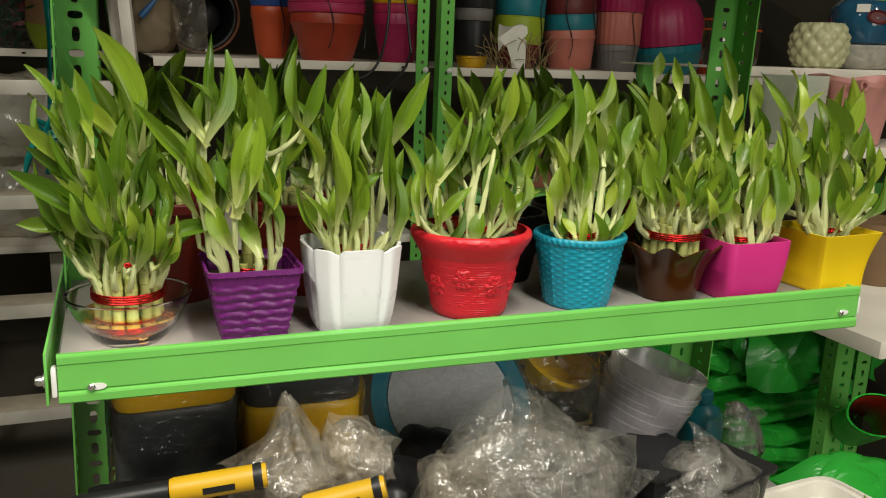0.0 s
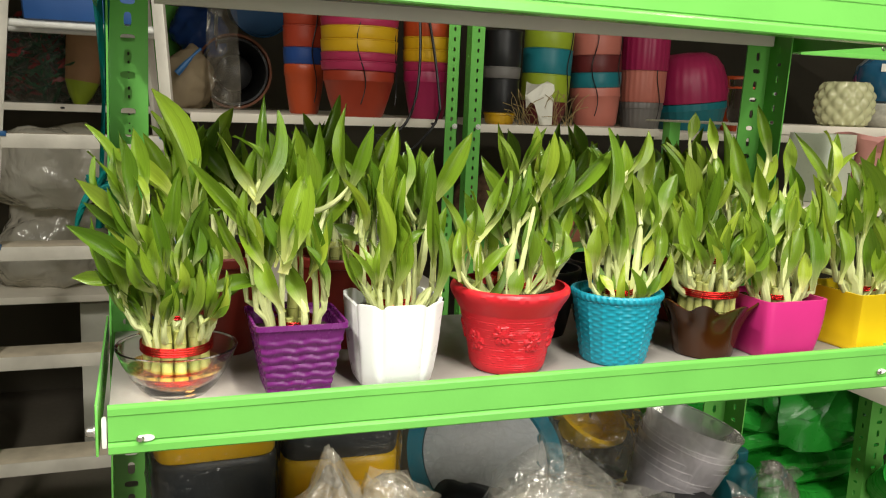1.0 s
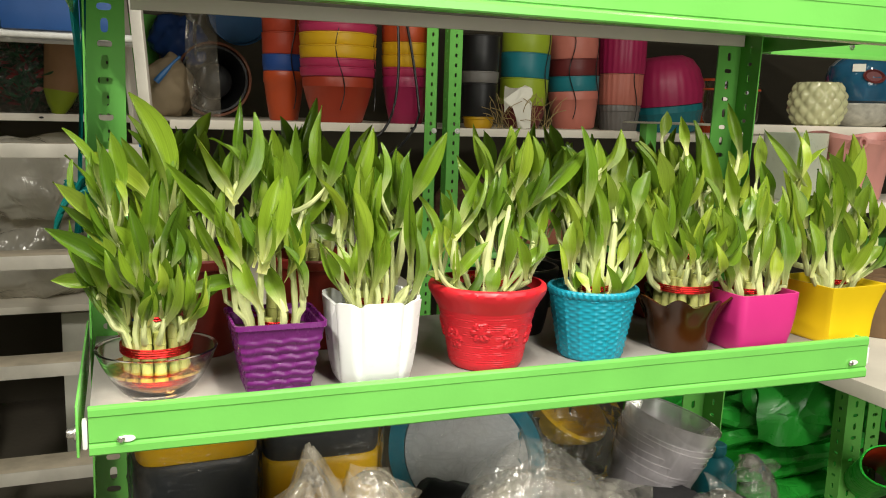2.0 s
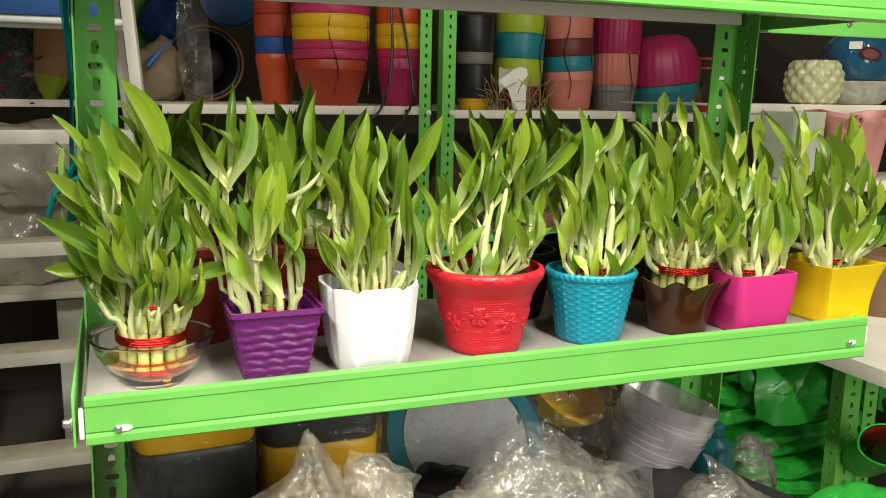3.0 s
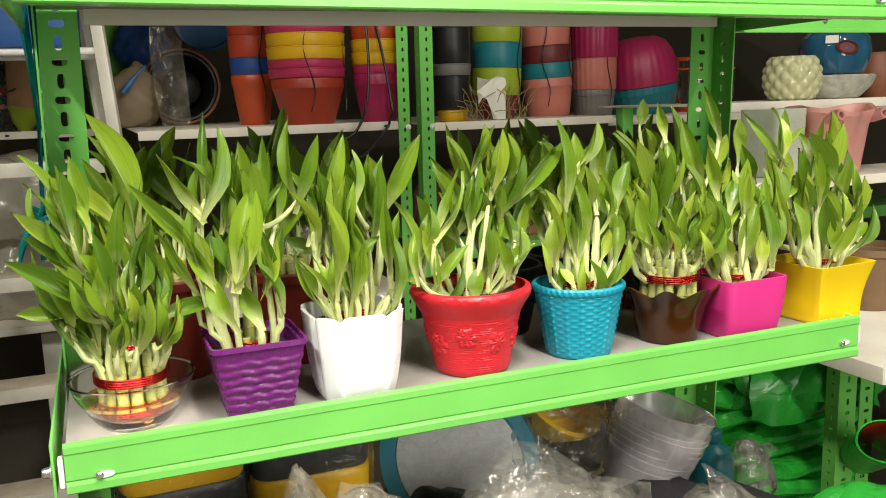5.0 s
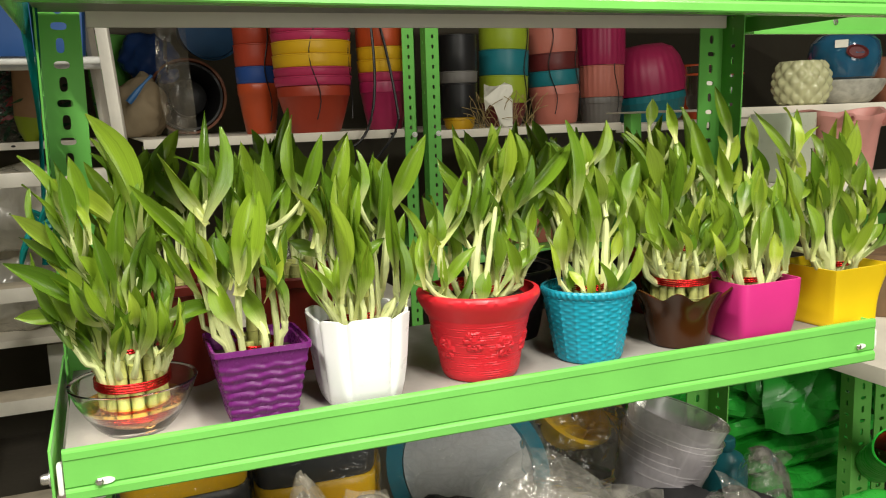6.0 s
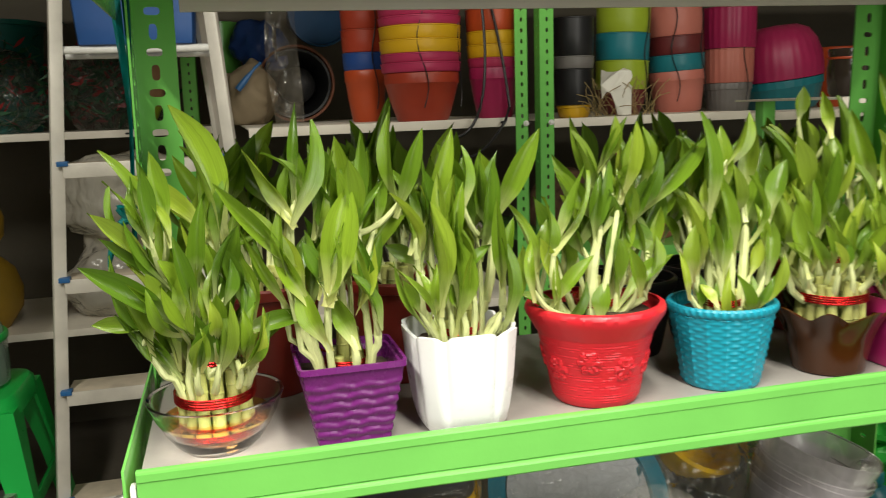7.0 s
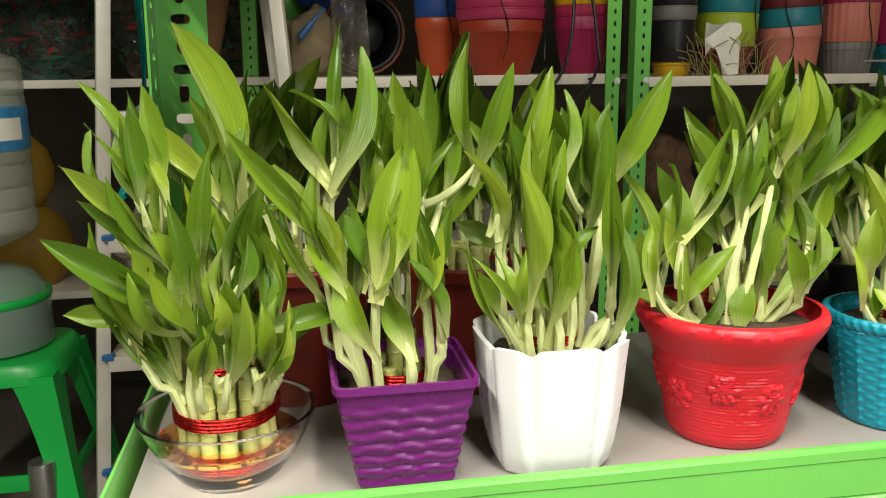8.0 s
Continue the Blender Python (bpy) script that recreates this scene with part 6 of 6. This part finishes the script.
for qx, qy in ((-1, -1), (1, -1), (1, 1), (-1, 1)):
    bm = bmesh.new()
    rings = []
    for i in range(11):
        t = i / 10
        c = 0.122 + 0.055 * t
        w = 0.034 + 0.03 * (1 - t) ** 3
        z = 0.468 * (1 - t)
        rings.append([bm.verts.new((qx * (c + dx), qy * (c + dy), z)) for dx, dy in ((0.02, 0.02), (0.02, 0.02 - w * 1.3), (0.012, 0.02 - w * 1.3), (0.008, 0.008), (0.02 - w * 1.3, 0.012), (0.02 - w * 1.3, 0.02))])
    for a, b in zip(rings, rings[1:]):
        for k in range(6):
            bm.faces.new((a[k], a[(k + 1) % 6], b[(k + 1) % 6], b[k]))
    bm.faces.new(rings[0])
    bm.faces.new(rings[-1])
    part("leg", bm, STOOLG, stool)
part("stretcher", box(-0.15, 0.15, -0.165, -0.158, 0.2, 0.24, 0.002), STOOLG, stool)
part("stretcher", box(0.158, 0.165, -0.15, 0.15, 0.2, 0.24, 0.002), STOOLG, stool)

PET = mat("hazy_clear_plastic", (0.42, 0.44, 0.36), 0.2, 0.06, 10, 0.05, alpha=0.5)
PETG = mat("greenish_water_jar", (0.3, 0.42, 0.35), 0.12, 0.06, 10, 0.05, alpha=0.55)
LABELB = mat("blue_bottle_label", (0.04, 0.22, 0.45), 0.45, 0.25, 30)
jar = thing("water_dispenser", "clear water dispenser with an upturned ribbed bottle", "water dispenser", pose(-0.578, 1.5, 0.455))
part("lower_jar", lathe([(0.0001, 0), (0.115, 0), (0.128, 0.008), (0.13, 0.03), (0.13, 0.11), (0.122, 0.14), (0.095, 0.17), (0.05, 0.185), (0.0001, 0.185)], 48), PETG, jar)
part("ring", lathe([(0.131, 0.108), (0.134, 0.112), (0.134, 0.122), (0.131, 0.126)], 48), STOOLG, jar, "green plastic ring")
part("cap", lathe([(0.0001, 0.186), (0.036, 0.186), (0.036, 0.21), (0.0001, 0.21)], 28), BLUSH, jar, "pink bottle cap")
prof = [(0.0001, 0.21), (0.033, 0.21), (0.04, 0.225), (0.085, 0.245), (0.118, 0.265)]
for k in range(7):
    z = 0.275 + k * 0.048
    prof += [(0.122, z), (0.122, z + 0.03), (0.119, z + 0.038), (0.122, z + 0.046)]
prof += [(0.115, 0.63), (0.09, 0.64), (0.0001, 0.64)]
part("bottle", lathe(prof, 48), PET, jar)
part("label", lathe([(0.1235, 0.44), (0.124, 0.441), (0.124, 0.53), (0.1235, 0.531)], 48), LABELB, jar, "blue printed label")
part("label_panel", lathe([(0.1245, 0.462), (0.1245, 0.508)], 8, lambda a, r, z, i: (r * math.cos(-0.9 + a * 0.12), r * math.sin(-0.9 + a * 0.12), z)), PAPER, jar, "white panel on the label")
tagged(part("steel_flask", lathe([(0.0001, 0), (0.03, 0), (0.03, 0.235), (0.027, 0.248), (0.0001, 0.25)], 28), mat("brushed_steel", (0.45, 0.44, 0.42), 0.3, 0.1, 30, 0.1, 200, metal=0.9), m=pose(-0.45, 1.33, 0)), "brushed steel flask standing on the floor by the stool", "flask")

# shelf behind the ladder: tinsel wreaths, bouquet, yellow gourd pots
TINSEL = mat("dark_green_tinsel", (0.015, 0.08, 0.03), 0.35, 0.4, 60, 0.3)
REDT = mat("red_tinsel", (0.25, 0.02, 0.02), 0.35, 0.4, 60, 0.3)
rng = random.Random(31)
for wx, wy, wz, n in ((-0.52, 1.95, 0.13, 420), (-0.2, 1.93, 0.11, 340), (-0.82, 1.95, 0.13, 300)):
    wr = thing("tinsel_wreath", "dark green artificial wreath with red berries in film", "wreath", pose(wx, wy, 1.036), "artificial wreaths on the storage shelf")
    for name, material, share in (("needles", TINSEL, 1.0), ("berries", REDT, 0.3)):
        bm = bmesh.new()
        for k in range(int(n * share)):
            c = Vector((rng.gauss(0, 0.08), rng.gauss(0, 0.04), 0.015 + abs(rng.gauss(0.11, 0.06))))
            d = Vector((rng.uniform(-1, 1), rng.uniform(-1, 1), rng.uniform(-0.6, 1))).normalized() * rng.uniform(0.012, 0.035)
            w = d.cross(Vector((rng.random(), rng.random(), rng.random()))).normalized() * rng.uniform(0.003, 0.008)
            vs = [bm.verts.new(q) for q in (c - d, c + w, c + d, c - w)]
            bm.faces.new(vs)
        part(name, bm, material, wr)["kind"] = "stuff"
    crumple("clear film wrapped round a wreath", "clear_film", "plastic film", wx, wy, 1.037, 0.15, 0.1, 0.13, FILM_TIGHT, int(wx * 50), 0.12, 5)
bq = thing("paper_cone", "beige paper cone with a green base", "paper cone", pose(-0.12, 1.84, 1.036, 0, 8, 0) @ Matrix.Scale(1.3, 4))
part("cone", lathe([(0.02, 0.015), (0.034, 0.05), (0.045, 0.17), (0.044, 0.171), (0.032, 0.05)], 16), mat("kraft_paper", (0.36, 0.2, 0.1), 0.7, 0.15, 14), bq)
part("tip", lathe([(0.0001, 0), (0.012, 0.0), (0.024, 0.02), (0.035, 0.05)], 16), LIME, bq, "green lower wrap")
for gx, gz, gr in ((-0.6, 0.5, 0.11), (-0.62, 0.709, 0.1)):
    g = thing("round_yellow_pot", "round dull yellow pot on the storage shelf", "planter", pose(gx, 1.92, gz), "round yellow pots behind the ladder")
    part("pot_body", lathe([(0.0001, 0), (gr * 0.6, 0), (gr * 0.95, gr * 0.5), (gr, gr), (gr * 0.85, gr * 1.5), (gr * 0.5, gr * 1.85), (gr * 0.4, gr * 1.9), (0.0001, gr * 1.8)], 36), mat("dull_yellow_plastic", (0.3, 0.18, 0.015), 0.5, 0.12, 12), g)
bx = thing("carton", "white carton with a blue band under the shelf", "box", pose(-0.02, 1.95, 0.0))
part("carton_body", box(-0.12, 0.12, -0.08, 0.08, 0, 0.46, 0.003), PAPER, bx)
part("band", box(0.07, 0.1, -0.0825, -0.0805, 0.2, 0.46), SKY, bx, "blue printed band")
tb = thing("teal_basin", "teal plastic basin standing behind the wreaths", "basin", pose(-0.55, 2.13, 1.036))
part("basin_body", lathe(hollow(round_off(curve_profile(0.12, 0.15, 0.3, 0.0, 6)) + [(0.158, 0.302), (0.158, 0.315)], 0.004, 0.01), 48), mat("dark_teal_plastic", (0.005, 0.11, 0.09), 0.4, 0.1, 10), tb)

# ---- the shelf underneath: wrapped pots, bowls and bags ----
LOW = 0.47
part("shelf_panel", box(-0.02, 0.93, -0.08, 0.31, LOW - 0.006, LOW, 0.001), PANEL, rack)
part("front_rail", rail_section(-0.02, 0.93, -0.086, LOW + 0.002, 0.0445, 0.02, 0.006), GREEN, rack)
CHAR = mat("charcoal_plastic", (0.05, 0.056, 0.06), 0.35, 0.15, 12)
AMBER = mat("amber_yellow_plastic", (0.9, 0.55, 0.013), 0.38, 0.08, 12)


def square_stack(label, x, y, z, rows, w, turn, seed):
    st = thing("square_pot_stack", label, "planters", pose(x, y, z, 0, 0, turn), "film-wrapped square pots under the shelf")
    zz = 0.0
    for h, material, k in rows:
        prof = [(0.0001, zz), (w * k * 0.93, zz), (w * k * 0.96, zz + 0.004), (w * k, zz + h * 0.9), (w * k, zz + h * 0.97), (w * k * 0.97, zz + h), (0.0001, zz + h)]
        part("pot_body", lathe(prof, 56, lambda a, r, q, i: (sq(a + 0.785, r, 7) * math.cos(a + 0.785), sq(a + 0.785, r, 7) * math.sin(a + 0.785), q)), material, st)
        zz += h
    def wrinkle(a, r, q, i):
        rr = sq(a + 0.785, r, 7) + 0.0022 * noise.noise((a * 9, q * 60, seed)) + 0.0016 * (1 - abs(noise.noise((a * 5 + q * 30, q * 70, seed + 4))) * 3)
        return (rr * math.cos(a + 0.785), rr * math.sin(a + 0.785), q)
    part("film", lathe([(w * 1.03, zz * i / 26) for i in range(1, 27)], 120, wrinkle, cap=False), FILM_TIGHT, st, "tight clear film").visible_shadow = False
    return st


square_stack("yellow and charcoal square pots wrapped in film", 0.103, 0.19, LOW, ((0.1, AMBER, 0.88), (0.115, CHAR, 0.98), (0.07, AMBER, 1.0)), 0.068, 2, 1)
square_stack("charcoal and yellow square pots wrapped in film", 0.247, 0.2, LOW, ((0.1, CHAR, 0.88), (0.1, AMBER, 0.97), (0.05, CHAR, 1.0), (0.02, LIME, 1.0)), 0.071, -2, 2)

wb = thing("film_wrapped_bowl", "white bowl with a teal rim wrapped in clear film", "bowl", pose(0.452, 0.2, 0.62, 52, 6, 0) @ Matrix.Scale(1.03, 4))
part("bowl_body", lathe([(0.0001, -0.09), (0.05, -0.09), (0.085, -0.05), (0.105, 0.0), (0.108, 0.006), (0.088, 0.006), (0.086, 0.0), (0.064, -0.03), (0.0001, -0.045)], 56), BLUE, wb)
part("inner_bowl", lathe([(0.0855, 0.003), (0.064, -0.012), (0.04, -0.022), (0.0001, -0.025)], 56), WHITE, wb, "white inside of the bowl")
def taut(a, r, z, i):
    p = Vector((r * math.cos(a), r * math.sin(a), 0.0)) * 11.0
    tri = sum(amp * abs(((p.dot(way) * f * 1.3 + ph) % 2.0) - 1.0) for way, f, ph, amp in CREASES[1][:12])
    return (r * math.cos(a), r * math.sin(a), z + 0.024 * (tri - 0.7))


part("film", lathe([(0.112, -0.03), (0.113, 0.0)] + [(0.109 - 0.0054 * k, 0.012) for k in range(20)] + [(0.0005, 0.012)], 64, taut), FILM, wb, "crinkled clear film", smooth=False).visible_shadow = False
# Black filler shape, added to make the space behind the bowls dark.
crumple("black crumpled filler added under the bowls", "plastic_bag", "bag", 0.41, 0.17, LOW, 0.1, 0.1, 0.075, BLACK, 51, 0.14, 6)
yb = thing("film_wrapped_bowl", "amber yellow bowl wrapped in clear film", "bowl", pose(0.635, 0.255, 0.65, 30, 20, 0) @ Matrix.Scale(0.72, 4))
part("bowl_body", lathe([(0.0001, -0.06), (0.05, -0.06), (0.08, -0.02), (0.088, 0.0), (0.08, 0.003), (0.05, -0.03), (0.0001, -0.035)], 48), AMBER, yb)
crumple("clear film over a yellow bowl", "clear_film", "plastic film", 0.61, 0.2, LOW + 0.09, 0.085, 0.06, 0.075, FILM, 52, 0.14, 6, 5, folds=2.2).visible_shadow = False
# Charcoal filler shape, added for the same dark behind the yellow bowl.
crumple("charcoal crumpled filler added under the bowls", "plastic_bag", "bag", 0.6, 0.22, LOW, 0.1, 0.07, 0.065, CHAR, 53, 0.14, 6)

CLEARP = film_mat("clear_rigid_plastic", (0.88, 0.84, 0.87), 0.36, 0.26, 9, 0.1, 0.14, 0.06)
cs = thing("clear_pot_stack", "leaning stack of nested clear plastic pots", "planters", pose(0.672, 0.15, LOW + 0.035, 6, 17, 0))
zz = 0.0
rng = random.Random(8)
for k in range(14):
    ra, rb = 0.043 + 0.0007 * k, 0.051 + 0.0012 * k
    h = 0.06 if k < 13 else 0.075
    off = (rng.uniform(-0.0015, 0.0015), rng.uniform(-0.0015, 0.0015))
    def wall(a, r, z, i, off=off, k=k):
        q = r + 0.0012 * math.sin(a * 2 + k) + 0.0008 * math.sin(a * 5 + z * 40 + k)
        return (q * math.cos(a) + off[0], q * math.sin(a) + off[1], z + 0.0015 * math.sin(a + k * 1.7))
    part("clear_pot", lathe([(ra, zz), (ra + (rb - ra) * 0.5, zz + h * 0.5), (rb, zz + h), (rb + 0.0012, zz + h + 0.0005), (rb + 0.0012, zz + h + 0.002)], 48, wall, cap=False), CLEARP, cs)
    zz += rng.uniform(0.0055, 0.0105)
film_heap("crumpled clear plastic bag with a twisted neck", 0.2, -0.005, LOW + 0.135, 0.049, 0.045, 0.063, FILM_THICK, 61, 5, neck=0.8)
film_heap("crumpled clear plastic bag on the lower shelf", 0.262, 0.0, LOW + 0.15, 0.045, 0.039, 0.046, FILM_THICK, 62, 5)
film_heap("large crumpled clear plastic bag of trays", 0.46, 0.005, LOW, 0.125, 0.084, 0.118, FILM, 63, 6)
film_heap("crumpled clear plastic bag on the lower shelf", 0.375, -0.035, LOW, 0.062, 0.050, 0.105, FILM_THICK, 64, 5)
crumple("black plastic bag filling the shelf", "plastic_bag", "bag", 0.46, 0.1, LOW, 0.12, 0.08, 0.06, BLACK, 65, 0.12, 6)
crumple("black plastic bag filling the shelf", "plastic_bag", "bag", 0.31, 0.06, LOW, 0.08, 0.06, 0.085, BLACK, 67, 0.12, 6)

bt = thing("teal_bottle", "round-shouldered teal plastic bottle beside the rack post", "bottle", pose(0.885, 0.235, LOW) @ Matrix.Diagonal((1.1, 1.1, 0.82, 1)))
part("bottle_body", lathe([(0.0001, 0), (0.026, 0), (0.03, 0.004), (0.031, 0.05), (0.03, 0.072), (0.024, 0.09), (0.012, 0.1), (0.012, 0.106), (0.0001, 0.106)], 36), TEAL, bt)
part("cap", lathe([(0.0001, 0.1065), (0.014, 0.1065), (0.014, 0.122), (0.012, 0.124), (0.0001, 0.124)], 24), TEAL, bt, "ribbed teal screw cap")
film_heap("loose clear film beside a bottle", 0.9, 0.17, LOW, 0.045, 0.03, 0.06, FILM, 57, 3)

# garden tools with yellow grips
for tx, ty, tz, tilt, turn, ln in ((0.13, -0.045, 0.682, 84, -8, 0.085), (0.243, -0.06, 0.657, 76, -14, 0.078)):
    tool = thing("hand_tool", "garden tool with yellow plastic grip and black shaft", "garden tool", pose(tx, ty, tz, 0, tilt, turn), "garden tools on the lower shelf")
    part("grip", lathe([(0.0001, -ln / 2), (0.0105, -ln / 2), (0.0115, -ln / 2 + 0.004), (0.0115, ln / 2 - 0.003), (0.0105, ln / 2), (0.0001, ln / 2)], 28), SUN, tool)
    part("shaft", lathe([(0.0001, -ln / 2 - 0.12), (0.0098, -ln / 2 - 0.09), (0.0098, -ln / 2 - 0.001), (0.0001, -ln / 2 - 0.001)], 24), BLACK, tool, "black rubber sleeve")
    part("mark", box(-0.003, 0.003, -0.0122, -0.0116, -0.014, 0.014), BLACK, tool, "small black printed bar")
    part("end_cap", lathe([(0.0118, ln / 2 - 0.012), (0.0123, ln / 2 - 0.008), (0.0118, ln / 2 - 0.004)], 24), BLACK, tool, "black end ring")
# the tools lie on a tray of black seedling pots
for k, (qx, qy) in enumerate(((0.07, 0.02), (0.19, 0.02), (0.66, 0.04), (0.74, 0.02))):
    tr = thing("seedling_tray", "black plastic seedling tray in clear film", "tray", pose(qx, qy, LOW, 0, 0, 6 * k), "black seedling trays on the lower shelf")
    th = (0.16, 0.165, 0.12, 0.105)[k]
    part("tray_body", lathe(hollow(round_off(curve_profile(0.04, 0.05, th, 0, 4)), 0.002, 0.01), 48, lambda a, r, z, i: (sq(a + 0.785, r, 12) * math.cos(a + 0.785), sq(a + 0.785, r, 12) * math.sin(a + 0.785), z)), BLACK, tr)
    part("tray_rim", lathe([(0.05, th), (0.055, th), (0.056, th + 0.004), (0.0505, th + 0.004)], 96, lambda a, r, z, i: ((sq(a + 0.785, r, 12) + 0.0012 * math.sin(a * 40)) * math.cos(a + 0.785), (sq(a + 0.785, r, 12) + 0.0012 * math.sin(a * 40)) * math.sin(a + 0.785), z)), BLACK, tr)
film_heap("crumpled clear film over a black tray", 0.705, 0.0, LOW + 0.02, 0.08, 0.05, 0.07, FILM, 68, 5)

# green sacks beside the rack
SACK = creased(mat("green_plastic_sack", (0.03, 0.46, 0.045), 0.33, 0.15, 8, 0.35, 40), 8, 0.03)
rng = random.Random(5)
zz = 0.0
for k in range(14):
    h = 0.037
    def sheet(a, r, z, i, k=k):
        q = sq(a + 0.785, r, 5) * (1 + 0.03 * math.sin(3 * a + k))
        return (q * math.cos(a + 0.785) * 1.15, q * math.sin(a + 0.785) * 0.75, z + 0.016 * noise.noise((2 * math.cos(a) + k, 2 * math.sin(a), z * 9)) + 0.012 * abs(((a * 1.6 + k * 0.7) % 2.0) - 1.0))
    ob = part("folded_sack", lathe([(0.0001, 0), (0.12, 0.002), (0.165, 0.004), (0.176, h * 0.35), (0.176, h * 0.6), (0.16, h * 0.92), (0.1, h), (0.0001, h)], 72, sheet), SACK)
    ob.matrix_basis = pose(1.27 + rng.uniform(-0.02, 0.02), 0.58 + rng.uniform(-0.02, 0.02), zz, 0, 0, rng.uniform(-6, 6))
    tagged(ob, "folded shiny green plastic sack in a pile", "sack", "pile of folded green sacks")
    zz += h * 0.96


def drape(label, x0, x1, y, z0, z1, seed, deep=0.07, freq=9.0):
    """A loose sack hanging in sharp folds over what lies behind it."""
    bm = bmesh.new()
    rows, nu, nv = [], 70, 46
    for i in range(nv + 1):
        v = i / nv
        row = []
        for j in range(nu + 1):
            u = j / nu
            px, pz = x0 + (x1 - x0) * u, z0 + (z1 - z0) * v
            q = Vector((px * freq + 0.8 * noise.noise((pz * 6, seed, 1)), pz * freq * 0.55 + px * 3, seed))
            fold = 1.5 * sum(amp * abs(((q.dot(way) * f * 0.5 + ph) % 2.0) - 1.0) for way, f, ph, amp in CREASES[int(seed) % 4][:7])
            big = noise.noise((px * 5, pz * 5, seed + 7))
            sag = 0.05 * v * v + (0.16 * max(0.0, v - 0.82) / 0.18 if v > 0.82 else 0.0)
            edge = 0.05 * (1 - min(1.0, u / 0.12)) + 0.05 * (1 - min(1.0, (1 - u) / 0.12))
            zz = pz - (0.03 * max(0.0, v - 0.82) / 0.18) + 0.015 * noise.noise((px * 14, seed, 2)) * v
            row.append(bm.verts.new((px + 0.012 * big, y + deep * (fold - 0.5) + 0.05 * big + sag + edge, zz)))
        rows.append(row)
    for a, b in zip(rows, rows[1:]):
        for k in range(nu):
            bm.faces.new((a[k], a[k + 1], b[k + 1], b[k]))
    bmesh.ops.solidify(bm, geom=bm.faces, thickness=0.0012)
    ob = part("green_sack", bm, SACK, smooth=False)
    return tagged(ob, label, "sack", "loose green sacks beside the rack")


SACKS = "loose green sacks beside the rack"
SACK_FLAT = mat("green_sheet_plastic", (0.022, 0.3, 0.03), 0.3, 0.12, 8, 0.15, 60)
film_heap("shiny green plastic sack lying crumpled on the pile", 1.315, 0.47, 0.465, 0.15, 0.1, 0.085, SACK_FLAT, 71, 5, folds=1.0, name="green_sack", group=SACKS, depth=0.8, fine=9)
drape("green plastic sack hanging creased against the pile", 1.0, 1.2, 0.56, 0.3, 0.62, 5.0, 0.08, 9.0)
film_heap("shiny green plastic sack leaning on a white tray", 1.06, 0.1, 0.34, 0.12, 0.075, 0.09, SACK_FLAT, 73, 4, folds=0.95, name="green_sack", group=SACKS, depth=1.0, fine=8)
crumple("green plastic sack standing on the floor", "green_sack", "sack", 1.06, 0.12, 0.0, 0.14, 0.09, 0.2, SACK, 74, 0.1, 4, 5, folds=0.7, group=SACKS)
rl = thing("rolled_bag", "green rolled planting bag with orange lining", "bag", pose(1.175, 0.17, 0.52, 62, 0, -40))
part("outside", lathe([(0.04, -0.26), (0.044, 0.0), (0.046, 0.02), (0.043, 0.022)], 40, lambda a, r, z, i: (r * math.cos(a), 0.75 * r * math.sin(a), z + 0.006 * math.sin(3 * a)), cap=False), SACK, rl)
part("lining", lathe([(0.039, -0.26), (0.0425, 0.0), (0.043, 0.021)], 40, lambda a, r, z, i: (0.97 * r * math.cos(a), 0.72 * r * math.sin(a), z + 0.006 * math.sin(3 * a)), cap=False), ORANGE, rl, "orange inner lining")
wt = thing("white_tray", "white plastic tray with a small green seedling", "tray", pose(0.86, -0.03, LOW + 0.002, 0, 0, 6))
part("tray_body", lathe(hollow(round_off(curve_profile(0.085, 0.095, 0.036, 0, 4)) + [(0.102, 0.037), (0.102, 0.041)], 0.004, 0.01), 64, lambda a, r, z, i: (sq(a + 0.785, r, 7) * math.cos(a + 0.785) * 1.05, sq(a + 0.785, r, 7) * math.sin(a + 0.785) * 0.72, z)), mat("off_white_tray_plastic", (0.62, 0.59, 0.52), 0.45, 0.1, 14, 0.1), wt)
sd = thing("seedling", "small green succulent seedling in a white tray", "plant", pose(0.9, -0.035, LOW + 0.01))
rng = random.Random(77)
for k in range(10):
    a = k * 2.4
    add_leaf(sd, Matrix.Identity(4), rng, (0.008 * math.cos(a), 0.008 * math.sin(a), 0.0), (0.035 * math.cos(a), 0.035 * math.sin(a), rng.uniform(0.03, 0.055)), 0.012)
